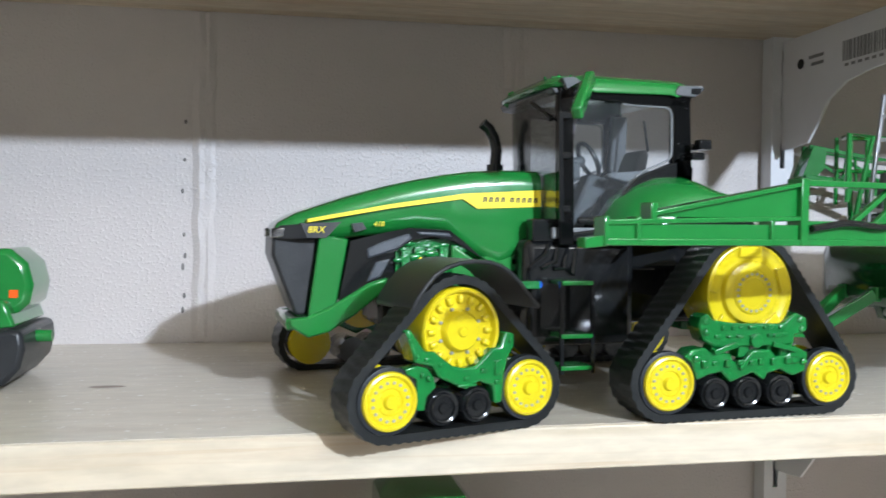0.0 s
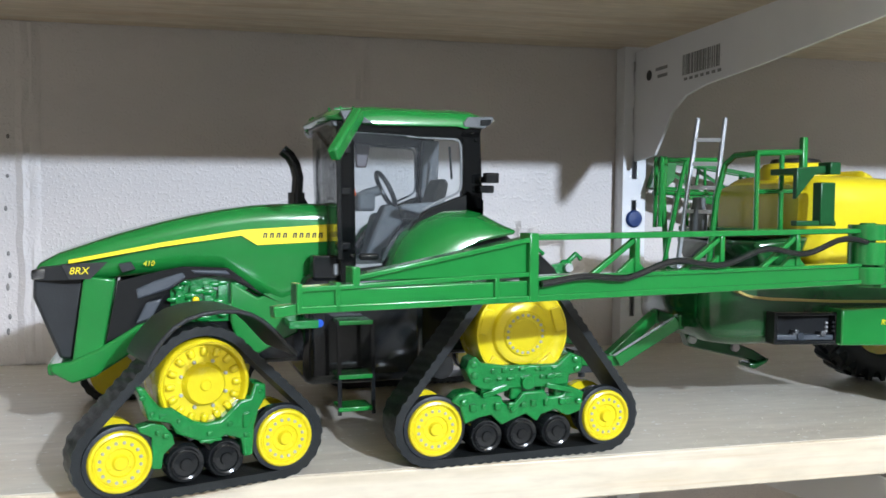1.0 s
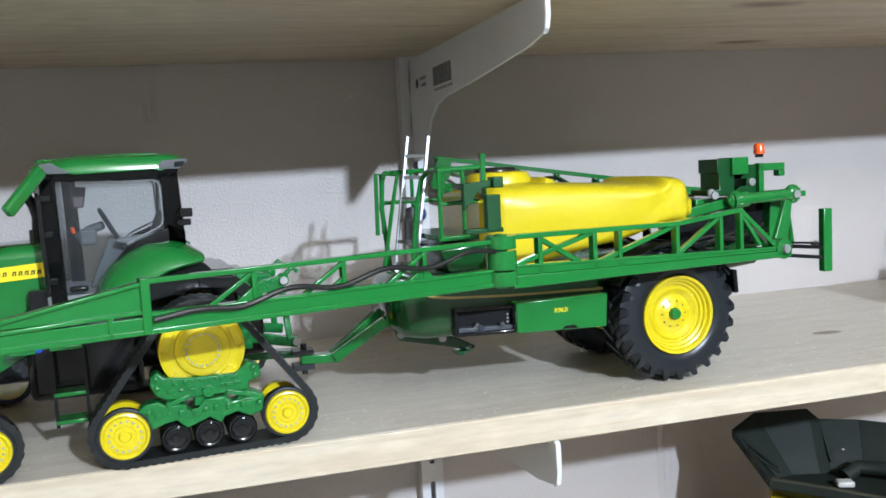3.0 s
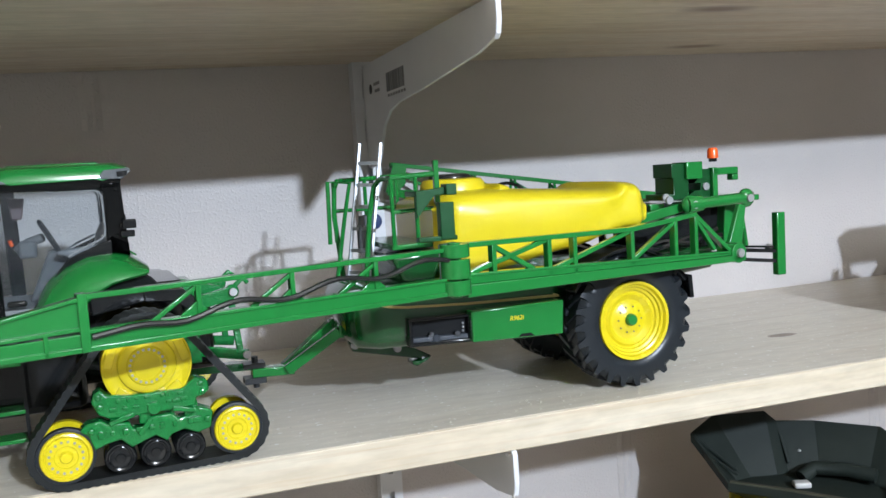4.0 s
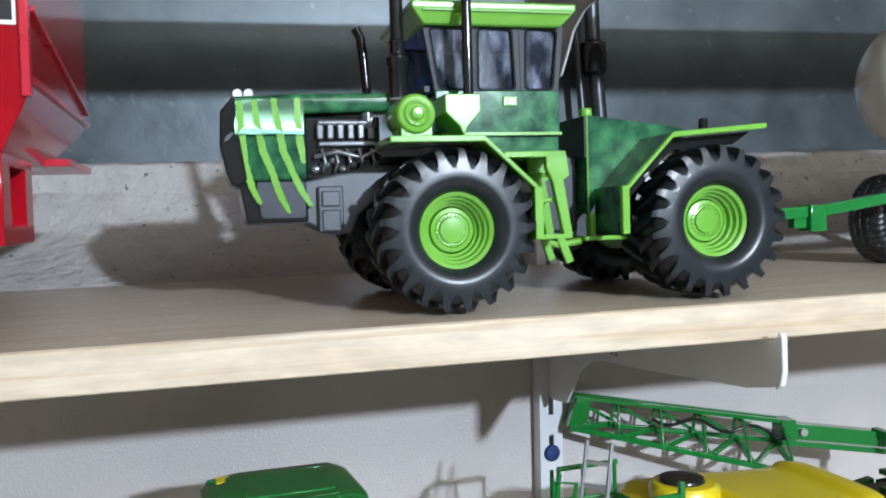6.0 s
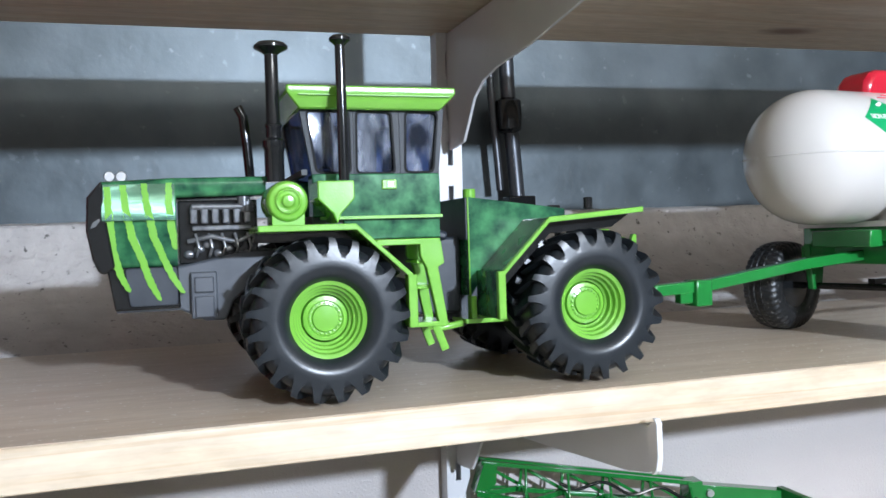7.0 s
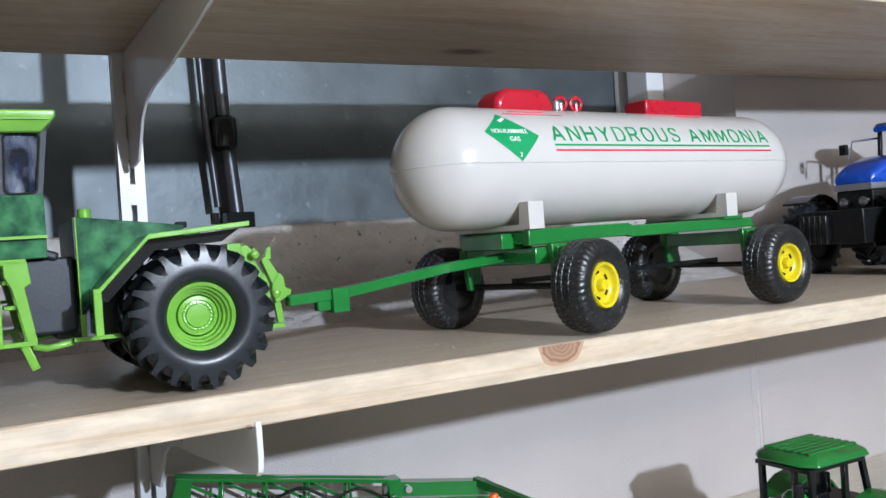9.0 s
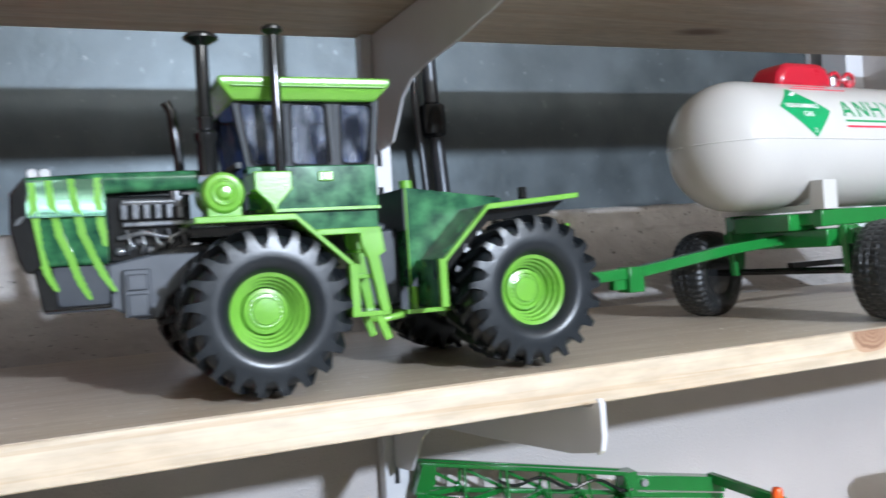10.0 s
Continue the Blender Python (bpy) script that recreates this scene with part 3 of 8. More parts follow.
# shelf boards
SHELVES = (("shelf_bottom", 0.832, -0.365, 0.0), ("shelf_lower", 1.1535, -0.366, 0.0), ("shelf_upper", 1.4765, -0.378, 0.0085), ("shelf_top", 1.808, -0.372, 0.018))
for nm, zt, yf, slope in SHELVES:
    edge = tagged(part(nm, box(bm_(), -1.3, 2.1, yf, -0.002, -0.0245, -0.0005), PINE_PALE if nm == "shelf_lower" else PINE, bevel=0.0012), "pale pine shelf board on white wall brackets", "shelf", "wall shelves", "structure")
    lift = 0.6 if nm == "shelf_upper" else 0.0
    edge.matrix_basis = pose(0.35, yf, zt, lift, -math.degrees(slope), 0) @ pose(-0.35, -yf, 0)
    part("board_face", box(bm_(), -1.3, 2.1, yf + 0.0015, -0.0025, -0.0004, 0.0), PINE_TOP if nm == "shelf_lower" else PINE_WARM, edge, "dusty scuffed upper face")

# slotted standard and brackets
STD_X = 0.2925
std = thing("shelf_standard", "white slotted steel shelf standard screwed to the wall", "shelf standard", pose(STD_X, 0, 0))
tagged(std, kind="structure")
bm = bm_()
box(bm, -0.0125, 0.0125, -0.0035, -0.0005, 0.3, 2.3)
box(bm, -0.0125, -0.0095, -0.019, -0.0035, 0.3, 2.3)
box(bm, 0.0095, 0.0125, -0.019, -0.0035, 0.3, 2.3)
slots = [0.32 + 0.0462 * i for i in range(43)]
z = 0.3
for s in slots:
    box(bm, -0.0095, 0.0095, -0.019, -0.0165, z, s - 0.0125)
    box(bm, -0.0095, -0.0028, -0.019, -0.0165, s - 0.0125, s + 0.0125)
    box(bm, 0.0028, 0.0095, -0.019, -0.0165, s - 0.0125, s + 0.0125)
    z = s + 0.0125
part("channel", bm, ENAMEL, std)
part("screw_cap", lathe(bm_(), [(0.0, -0.0035), (0.007, -0.003), (0.0088, -0.001), (0.0088, 0.0)], (0.0, -0.0195, 1.284), 20, "y"),
     material("dark_blue_plastic", (0.01, 0.03, 0.12), 0.4, scale=60), std, "dark blue screw cap")


def bracket(ztop, tip_y, deep=0.0, printed=True):
    """A pressed steel arm that tapers and turns up at its tip; ztop is the underside of its board."""
    t = thing("shelf_bracket", "white pressed steel shelf bracket with printed barcode" if printed else "white pressed steel shelf bracket under the top board", "bracket", pose(STD_X, 0, ztop), "shelf brackets")
    L = tip_y
    pts = [(-0.019, -0.001), (L - 0.004, -0.001), (L - 0.010, 0.003), (L - 0.0145, 0.003), (L - 0.0150, -0.020), (L - 0.012, -0.027), (L - 0.004, -0.030), (L + 0.022, -0.035 - deep * 0.5),
           (L + 0.084, -0.040 - deep * 0.8), (-0.222, -0.046 - deep), (-0.149, -0.0505 - deep), (-0.117, -0.056 - deep), (-0.0925, -0.069 - deep), (-0.0776, -0.088 - deep), (-0.062, -0.106 - deep),
           (-0.039, -0.109 - deep), (-0.019, -0.110 - deep)]
    bm = bm_()
    a = [bm.verts.new((-0.0014, y, z)) for y, z in pts]
    b = [bm.verts.new((0.0014, y, z)) for y, z in pts]
    bm.faces.new(a), bm.faces.new(b[::-1])
    for i in range(len(pts)):
        j = (i + 1) % len(pts)
        bm.faces.new((a[j], a[i], b[i], b[j]))
    part("arm", bm, ENAMEL, t, bevel=0.0004)
    bm = bm_()
    tip = [(L - 0.0105, 0.0055), (L - 0.0135, 0.0058), (L - 0.0160, 0.0030), (L - 0.0165, -0.018), (L - 0.0140, -0.0270), (L - 0.009, -0.0305), (L - 0.009, -0.0290), (L - 0.012, -0.0255), (L - 0.0145, -0.018), (L - 0.0140, 0.002)]
    a = [bm.verts.new((-0.0020, y, z)) for y, z in tip]
    b = [bm.verts.new((0.0020, y, z)) for y, z in tip]
    bm.faces.new(a), bm.faces.new(b[::-1])
    for i in range(len(tip)):
        j = (i + 1) % len(tip)
        bm.faces.new((a[j], a[i], b[i], b[j]))
    part("tip", bm, ENAMEL, t, bevel=0.0006)
    part("hook", box(bm_(), -0.0016, 0.0016, -0.020, -0.006, -0.10 - deep, -0.02), ENAMEL, t)
    if not printed:
        return t
    bm = bm_()
    rng = random.Random(4)
    y = -0.112
    while y > -0.172:
        w = rng.choice((0.0008, 0.0014, 0.0024))
        box(bm, -0.0018, -0.0013, y - w, y, -0.0375, -0.0195)
        box(bm, -0.0014, -0.0012, y - w - 0.003, y, -0.0300, -0.0290)
        y -= w + rng.choice((0.0008, 0.0014, 0.002))
    part("barcode", bm, FADED, t, "faded black printed barcode")
    bm = bm_()
    for k in range(7):
        box(bm, -0.0018, -0.0013, -0.172 + 0.009 * k - 0.002, -0.172 + 0.009 * k + 0.003, -0.0425, -0.0400)
    part("barcode_figures", bm, FADED, t, "row of tiny printed marks")
    for k in range(2):
        part("small_print", box(bm_(), -0.0018, -0.0013, -0.084, -0.062 - 0.004 * k, -0.0265 - 0.007 * k, -0.0235 - 0.007 * k), FADED, t)
    part("mark", lathe(bm_(), [(0.0, -0.0018), (0.005, -0.0018), (0.005, -0.0013)], (0, -0.049, -0.0285), 14, "x"), DECAL_BLACK, t)
    return t


bracket(1.1285, -0.366)
bracket(1.4515, -0.378)
bracket(1.7825, -0.372, 0.010, False)
bracket(0.8075, -0.365)

# knots in the boards


def ringed(name, heart, dark, pale, cx, cz, rx, rz, plane):
    """Knot wood: wobbling growth rings round a heart at (cx, cz) of the board, dark and pale by turns."""
    m = material(name, pale, 0.45, scale=160)
    nt = m.node_tree
    co = nt.nodes.new("ShaderNodeTexCoord")
    mp = nt.nodes.new("ShaderNodeMapping")
    flat = (1 / rx, 0.0, 1 / rz) if plane == "front" else (1 / rx, 1 / rz, 0.0)
    mp.inputs["Scale"].default_value = flat
    mp.inputs["Location"].default_value = (-cx / rx, 0.0 if plane == "front" else -cz / rz, -cz / rz if plane == "front" else 0.0)
    nt.links.new(co.outputs["Object"], mp.inputs[0])
    wob = nt.nodes.new("ShaderNodeTexNoise")
    wob.inputs["Scale"].default_value, wob.inputs["Detail"].default_value = 2.6, 5
    nt.links.new(mp.outputs[0], wob.inputs["Vector"])
    ln = nt.nodes.new("ShaderNodeVectorMath")
    ln.operation = "LENGTH"
    nt.links.new(mp.outputs[0], ln.inputs[0])
    r = nt.nodes.new("ShaderNodeMath")
    r.operation = "MULTIPLY_ADD"
    r.inputs[1].default_value = 0.30
    nt.links.new(wob.outputs["Fac"], r.inputs[0])
    nt.links.new(ln.outputs["Value"], r.inputs[2])
    ramp = nt.nodes.new("ShaderNodeValToRGB")
    cr = ramp.color_ramp
    cr.elements[0].position, cr.elements[0].color = 0.14, (*heart, 1)
    cr.elements[1].position, cr.elements[1].color = 1.22, (*pale, 1)
    mix = lambda f: tuple(d + (p - d) * f for d, p in zip(dark, pale)) + (1,)
    for at_, f in ((0.24, 0.55), (0.33, 0.15), (0.42, 0.6), (0.50, 0.2), (0.60, 0.7), (0.68, 0.25), (0.80, 0.75), (0.90, 0.1), (0.99, 0.45)):
        e = cr.elements.new(at_)
        e.color = mix(f)
    nt.links.new(r.outputs[0], ramp.inputs[0])
    nt.links.new(ramp.outputs[0], nt.nodes["Principled BSDF"].inputs["Base Color"])
    return m


shelf_of = {o.name: o for o in scene.objects if o.name.startswith("shelf_")}


def knot(shelf, x, y, z, rx, rz, facing, heart=(0.17, 0.075, 0.04), dark=(0.20, 0.095, 0.055), pale=(0.45, 0.29, 0.185)):
    bm = bm_()
    rng = random.Random(int(abs(x) * 1000))
    k = [rng.uniform(-0.07, 0.07) for _ in range(3)]
    wob = [1 + k[0] * math.sin(2 * t) + k[1] * math.cos(3 * t) + k[2] * math.sin(5 * t) for t in (2 * math.pi * i / 40 for i in range(40))]
    ring = [(x + rx * math.cos(2 * math.pi * i / 40) * wob[i], rz * math.sin(2 * math.pi * i / 40) * wob[i]) for i in range(40)]
    if facing == "front":
        ring = [(px, max(-0.0235, min(-0.0008, z + q))) for px, q in ring]
        prism(bm, ring, y - 0.0003, y + 0.0005)
    else:
        lift = 0.0002 if facing == "top" else -0.0002
        bm.faces.new([bm.verts.new((px, y + q, z + lift)) for px, q in ring])
    wood = ringed("ringed_knot_wood", heart, dark, pale, x, z if facing == "front" else y, rx, rz, facing)
    part("knot", bm, wood, shelf_of[shelf], "reddish brown ringed knot" if facing == "front" else "dark brown knot")


knot("shelf_upper", 0.551, -0.378, -0.0015, 0.0230, 0.0165, "front")
DULL = dict(heart=(0.10, 0.065, 0.045), dark=(0.17, 0.12, 0.085), pale=(0.36, 0.29, 0.23))
knot("shelf_lower", 0.640, -0.244, 0.0, 0.0160, 0.0070, "top", **DULL)
knot("shelf_lower", -0.317, -0.217, 0.0, 0.0120, 0.0045, "top", **DULL)
knot("shelf_lower", 0.16, -0.10, 0.0, 0.010, 0.005, "top", **DULL)


# sawdust and crumbs on the boards
def crumbs(name, shelf, spots, seed):
    rng = random.Random(seed)
    bm = bm_()
    for x0, y0, sx, sy, n in spots:
        for _ in range(n):
            x, y, r = rng.gauss(x0, sx), rng.gauss(y0, sy), rng.choice((0.00025, 0.00035, 0.0005, 0.0009))
            if not -0.36 < y < -0.02:
                continue
            vs = [bm.verts.new((x + rng.uniform(-r, r), y + rng.uniform(-r, r), z)) for z in (0.0001, 0.0001, 0.0001)]
            top = bm.verts.new((x, y, 0.0001 + r))
            if vs[0].co != vs[1].co:
                for i in range(3):
                    bm.faces.new((vs[i], vs[(i + 1) % 3], top))
    ob = part(name, bm, CRUMB, None, sharp=10)
    ob.matrix_basis = shelf_of[shelf].matrix_basis
    return tagged(ob, "pale sawdust crumbs scattered on the shelf board", "sawdust", kind="stuff")


CRUMB = material("pale_sawdust", (0.66, 0.63, 0.57), 0.8, second=(0.50, 0.46, 0.39), scale=300)
crumbs("sawdust", "shelf_lower", ((0.64, -0.222, 0.026, 0.012, 130), (0.42, -0.335, 0.10, 0.020, 170), (0.56, -0.30, 0.10, 0.04, 120), (0.20, -0.345, 0.14, 0.012, 110), (-0.15, -0.30, 0.16, 0.05, 90)), 5)
crumbs("sawdust", "shelf_upper", ((0.55, -0.30, 0.16, 0.04, 80), (0.10, -0.29, 0.14, 0.04, 50)), 6)


# ---- wheels and tracks ----
def hull(circles, n=48):
    pts = []
    for x, z, r in circles:
        pts += [(x + r * math.cos(2 * math.pi * i / n), z + r * math.sin(2 * math.pi * i / n)) for i in range(n)]
    pts = sorted(set(pts))

    def half(seq):
        out = []
        for p in seq:
            while len(out) > 1 and (out[-1][0] - out[-2][0]) * (p[1] - out[-2][1]) - (out[-1][1] - out[-2][1]) * (p[0] - out[-2][0]) <= 0:
                out.pop()
            out.append(p)
        return out[:-1]
    return half(pts) + half(pts[::-1])


def resample(loop, step):
    pts = [Vector((x, z)) for x, z in loop]
    total = sum((pts[(i + 1) % len(pts)] - pts[i]).length for i in range(len(pts)))
    n = int(total / step)
    out, acc, i = [], 0.0, 0
    seg = (pts[1] - pts[0]).length
    for k in range(n):
        s = total * k / n
        while s > acc + seg:
            acc += seg
            i += 1
            seg = (pts[(i + 1) % len(pts)] - pts[i % len(pts)]).length
        a, b = pts[i % len(pts)], pts[(i + 1) % len(pts)]
        out.append((a + (b - a) * ((s - acc) / seg), (b - a).normalized()))
    return out


def track_belt(circles, thick, y0, y1):
    """A rubber belt round the wheels with staggered lugs outside, all one skin."""
    bm = bm_()
    inner = resample(hull(circles), 0.00135)
    ym = (y0 + y1) / 2
    ys = (y0, ym - 0.002, ym + 0.002, y1)
    rings = []
    n = len(inner) - len(inner) % 4
    for i in range(n):
        p, d = inner[int(i * len(inner) / n)]
        nrm = Vector((d.y, -d.x))
        ha = 0.0009 if i % 4 < 2 else 0.0
        hb = 0.0009 if (i + 2) % 4 < 2 else 0.0
        ring = [(p.x, y0, p.y)]
        for y, h in zip(ys, (ha * 0.6, ha, hb, hb * 0.6)):
            o = p + nrm * (thick + h)
            ring.append((o.x, y, o.y))
        ring.append((p.x, y1, p.y))
        rings.append(ring)
    vs = [[bm.verts.new(q) for q in r] for r in rings]
    for i in range(n):
        a, b = vs[i], vs[(i + 1) % n]
        for k in range(6):
            bm.faces.new((a[k], a[(k + 1) % 6], b[(k + 1) % 6], b[k]))
    return bm


def bolts(n, ring, y, r, x, z, h=0.0008):
    bm = bm_()
    for i in range(n):
        a = 2 * math.pi * (i + 0.5) / n
        cx, cz = x + ring * math.cos(a), z + ring * math.sin(a)
        lathe(bm, [(0, y - h), (r * 0.8, y - h * 0.9), (r, y)], (cx, 0, cz), 6, "y")
    return bm


def idler(parent, x, z, r, y, side, xf):
    """Yellow guide wheel with a ring of bright bolts. side: -1 faces the viewer."""
    s = -side
    prof = [(0.0, -0.0016), (r * 0.20, -0.0016), (r * 0.23, -0.0006), (r * 0.26, 0.0004), (r * 0.42, 0.0005), (r * 0.46, -0.0002), (r * 0.74, 0.0001), (r * 0.775, 0.0007), (r * 0.80, 0.0007), (r * 0.83, -0.0004),
            (r * 0.88, -0.0010), (r * 0.95, -0.0006), (r * 0.99, 0.0006), (r, 0.003), (r, 0.0042), (0.0, 0.0042)]
    prof = [(a, y + s * h) for a, h in prof]
    w = part("idler_wheel", lathe(bm_(), prof, (x, 0, z), 32), YELLOW, parent, "yellow guide wheel", xf=xf)
    if side < 0:
        part("bolt_ring", bolts(16, r * 0.63, y + 0.0001, r * 0.062, x, z, 0.0009), BOLT, w, "bright bolt heads", xf=xf)
        part("stud_ring", bolts(6, r * 0.36, y + 0.0005, r * 0.035, x, z, 0.0006), YELLOW, w, xf=xf)
        part("wheel_rim", lathe(bm_(), [(r * 1.001, y + 0.0012), (r * 1.12, y + 0.0016), (r * 1.138, y + 0.003), (r * 1.138, y + 0.006), (r * 1.001, y + 0.006)], (x, 0, z), 32), RUBBER, w, "black rubber rim", xf=xf)
    part("idler_drum", lathe(bm_(), [(0.0, y + s * 0.0043), (r * 0.98, y + s * 0.0043), (r * 0.98, y + s * 0.016), (r * 0.7, y + s * 0.017), (r * 0.7, y + s * 0.027), (0.0, y + s * 0.027)], (x, 0, z), 28), BLACK, w, xf=xf)
    part("inner_wheel", lathe(bm_(), [(0.0, y + s * 0.0275), (r * 1.02, y + s * 0.0275), (r * 1.02, y + s * 0.033), (0.0, y + s * 0.033)], (x, 0, z), 28), YELLOW, w, xf=xf)
    return w


def drive_wheel(parent, x, z, r, y, xf, pockets, side):
    s = -side
    if pockets:
        prof = [(0.0, -0.0020), (r * 0.10, -0.0020), (r * 0.13, -0.0010), (r * 0.40, -0.0012), (r * 0.45, 0.0004), (r * 0.48, 0.0030), (r * 0.60, 0.0034), (r * 0.84, 0.0034), (r * 0.87, 0.0016), (r * 0.90, 0.0),
                (r * 0.95, -0.0006), (r * 0.985, 0.0002), (r, 0.0016), (r, 0.030), (0.0, 0.030)]
    else:
        prof = [(0.0, -0.0014), (r * 0.30, -0.0014), (r * 0.33, -0.0022), (r * 0.43, -0.0022), (r * 0.46, -0.0010), (r * 0.58, -0.0008), (r * 0.63, 0.0), (r * 0.66, 0.0028), (r * 0.72, 0.0030), (r * 0.90, 0.0026),
                (r * 0.96, 0.0012), (r * 0.99, 0.0014), (r, 0.0026), (r, 0.030), (0.0, 0.030)]
    w = part("drive_wheel", lathe(bm_(), [(a, y + s * h) for a, h in prof], (x, 0, z), 48), YELLOW, parent, "yellow toothed drive wheel", xf=xf)
    if side < 0:
        bm = bm_()
        if pockets:
            for i in range(16):
                a = 2 * math.pi * i / 16
                m = Matrix.Translation((x, 0, z)) @ Matrix.Rotation(-a, 4, "Y")
                box(bm, r * 0.63, r * 0.83, y + 0.0004, y + 0.0038, -r * 0.075, r * 0.075, m)
            part("rib_ring", bm, YELLOW, w, "raised yellow lugs", bevel=0.0012, xf=xf)
            part("bolt_ring", bolts(8, r * 0.53, y + 0.0030, r * 0.045, x, z, 0.0014), BOLT, w, xf=xf)
        else:
            for i in range(5):
                a = 2 * math.pi * (i + 0.25) / 5
                m = Matrix.Translation((x, 0, z)) @ Matrix.Rotation(-a, 4, "Y")
                box(bm, r * 0.72, r * 0.93, y + 0.0012, y + 0.0036, -r * 0.26, r * 0.26, m)
            part("rib_ring", bm, YELLOW, w, "raised yellow pads", bevel=0.0006, xf=xf)
            part("bolt_ring", bolts(20, r * 0.38, y - 0.0022, r * 0.034, x, z, 0.0007), BOLT, w, "bright bolt heads", xf=xf)
    return w


def roller(parent, x, z, r, y, side, xf):
    s = -side
    prof = [(0.0, 0.0), (r * 0.28, 0.0), (r * 0.32, 0.0012), (r * 0.6, 0.0014), (r * 0.64, 0.0004), (r * 0.74, 0.0), (r * 0.78, 0.0016), (r * 0.9, 0.0014), (r, 0.003), (r, 0.034), (0.0, 0.034)]
    return part("track_roller", lathe(bm_(), [(a, y + s * h) for a, h in prof], (x, 0, z), 24), BLACK, parent, "black roller", xf=xf)


def lug_tyre(R, rim, w, lugs, lug_h=0.0045):
    """A farm tyre about the y axis with swept chevron lugs, one skin; y from -w/2 to w/2."""
    bm = bm_()
    c = R - lug_h
    side = c - rim
    # base radius and width, lug radius and width, sweep, lug half-width
    half = [(rim * 0.96, 0.36, 0, 0, 0, 0.2), (rim + side * 0.05, 0.43, 0, 0, 0, 0.2), (rim + side * 0.20, 0.490, 0, 0, 0, 0.2), (rim + side * 0.40, 0.500, 0, 0, 0, 0.18),
            (rim + side * 0.58, 0.495, 0, 0, 0, 0.42), (rim + side * 0.74, 0.4870, rim + side * 0.74, 0.4880, 0.0, 0.40), (rim + side * 0.83, 0.455, rim + side * 0.86, 0.4825, 0.01, 0.28),
            (rim + side * 0.93, 0.400, c + lug_h * 0.25, 0.4740, 0.05, 0.20), (c, 0.350, R - lug_h * 0.16, 0.452, 0.11, 0.170), (c, 0.300, R, 0.395, 0.21, 0.19), (c + 0.0003, 0.150, R, 0.180, 0.60, 0.19),
            (c + 0.0003, 0.030, R - lug_h * 0.05, 0.020, 0.95, 0.18), (c + 0.0003, 0.010, 0, 0, 1.0, 0.18)]
    pitch = 2 * math.pi / lugs
    rows = [(-1, h) for h in half] + [(1, h) for h in half[::-1]]
    vs = []
    for sgn, (rb, yb, rl, yl, f, hw) in rows:
        ww = hw * pitch
        lug = (-ww, -ww * 0.78, ww * 0.78, ww)
        gap = [ww + (pitch - 2 * ww) * k for k in (0.15, 0.38, 0.62, 0.85)]
        row = []
        for i in range(lugs):
            for k in range(8):
                if sgn < 0:
                    q, up = (lug[k], k in (1, 2)) if k < 4 else (gap[k - 4], False)
                else:
                    q, up = (gap[k] - pitch / 2, False) if k < 4 else (lug[k - 4] + pitch / 2, k in (5, 6))
                r, y = (rl, yl) if up and rl else (rb, yb)
                a = i * pitch + q + f * pitch * 0.85
                row.append(bm.verts.new((r * math.cos(a), sgn * y * w, r * math.sin(a))))
        vs.append(row)
    n = lugs * 8
    for a, b in zip(vs, vs[1:]):
        for i in range(n):
            bm.faces.new((a[i], a[(i + 1) % n], b[(i + 1) % n], b[i]))
    return bm


def road_tyre(R, rim, w, seg=168):
    """A rounded trailer tyre with fine grooves and notched shoulders, one skin."""
    bm = bm_()
    side = R - rim
    prof = [(rim * 0.96, -0.34, 0), (rim + side * 0.10, -0.44, 0), (rim + side * 0.35, -0.50, 0), (rim + side * 0.62, -0.49, 0), (rim + side * 0.80, -0.445, 1), (rim + side * 0.93, -0.375, 1), (R - 0.0008, -0.28, 2), (R - 0.0003, -0.20, 0),
            (R - 0.0008, -0.19, 0), (R - 0.0008, -0.165, 0), (R, -0.155, 3), (R, -0.05, 3), (R - 0.0008, -0.04, 0), (R - 0.0008, 0.04, 0), (R, 0.05, 3), (R, 0.155, 3), (R - 0.0008, 0.165, 0), (R - 0.0008, 0.19, 0), (R - 0.0003, 0.20, 0),
            (R - 0.0008, 0.28, 2), (rim + side * 0.93, 0.375, 1), (rim + side * 0.80, 0.445, 1), (rim + side * 0.62, 0.49, 0), (rim + side * 0.35, 0.50, 0), (rim + side * 0.10, 0.44, 0), (rim * 0.96, 0.34, 0)]
    vs = []
    for r, y, k in prof:
        row = []
        for i in range(seg):
            cut = 0.0
            if k == 1 and i % 4 < 2:
                cut = 0.0011
            elif k == 2 and i % 4 < 2:
                cut = 0.0012
            elif k == 3 and (i + 1) % 4 == 0:
                cut = 0.0008
            q = 2 * math.pi * i / seg
            row.append(bm.verts.new(((r - cut) * math.cos(q), y * w, (r - cut) * math.sin(q))))
        vs.append(row)
    for p, q in zip(vs, vs[1:]):
        for i in range(seg):
            bm.faces.new((p[i], p[(i + 1) % seg], q[(i + 1) % seg], q[i]))
    return bm


def at(x, y, z):
    return Matrix.Translation((x, y, z))


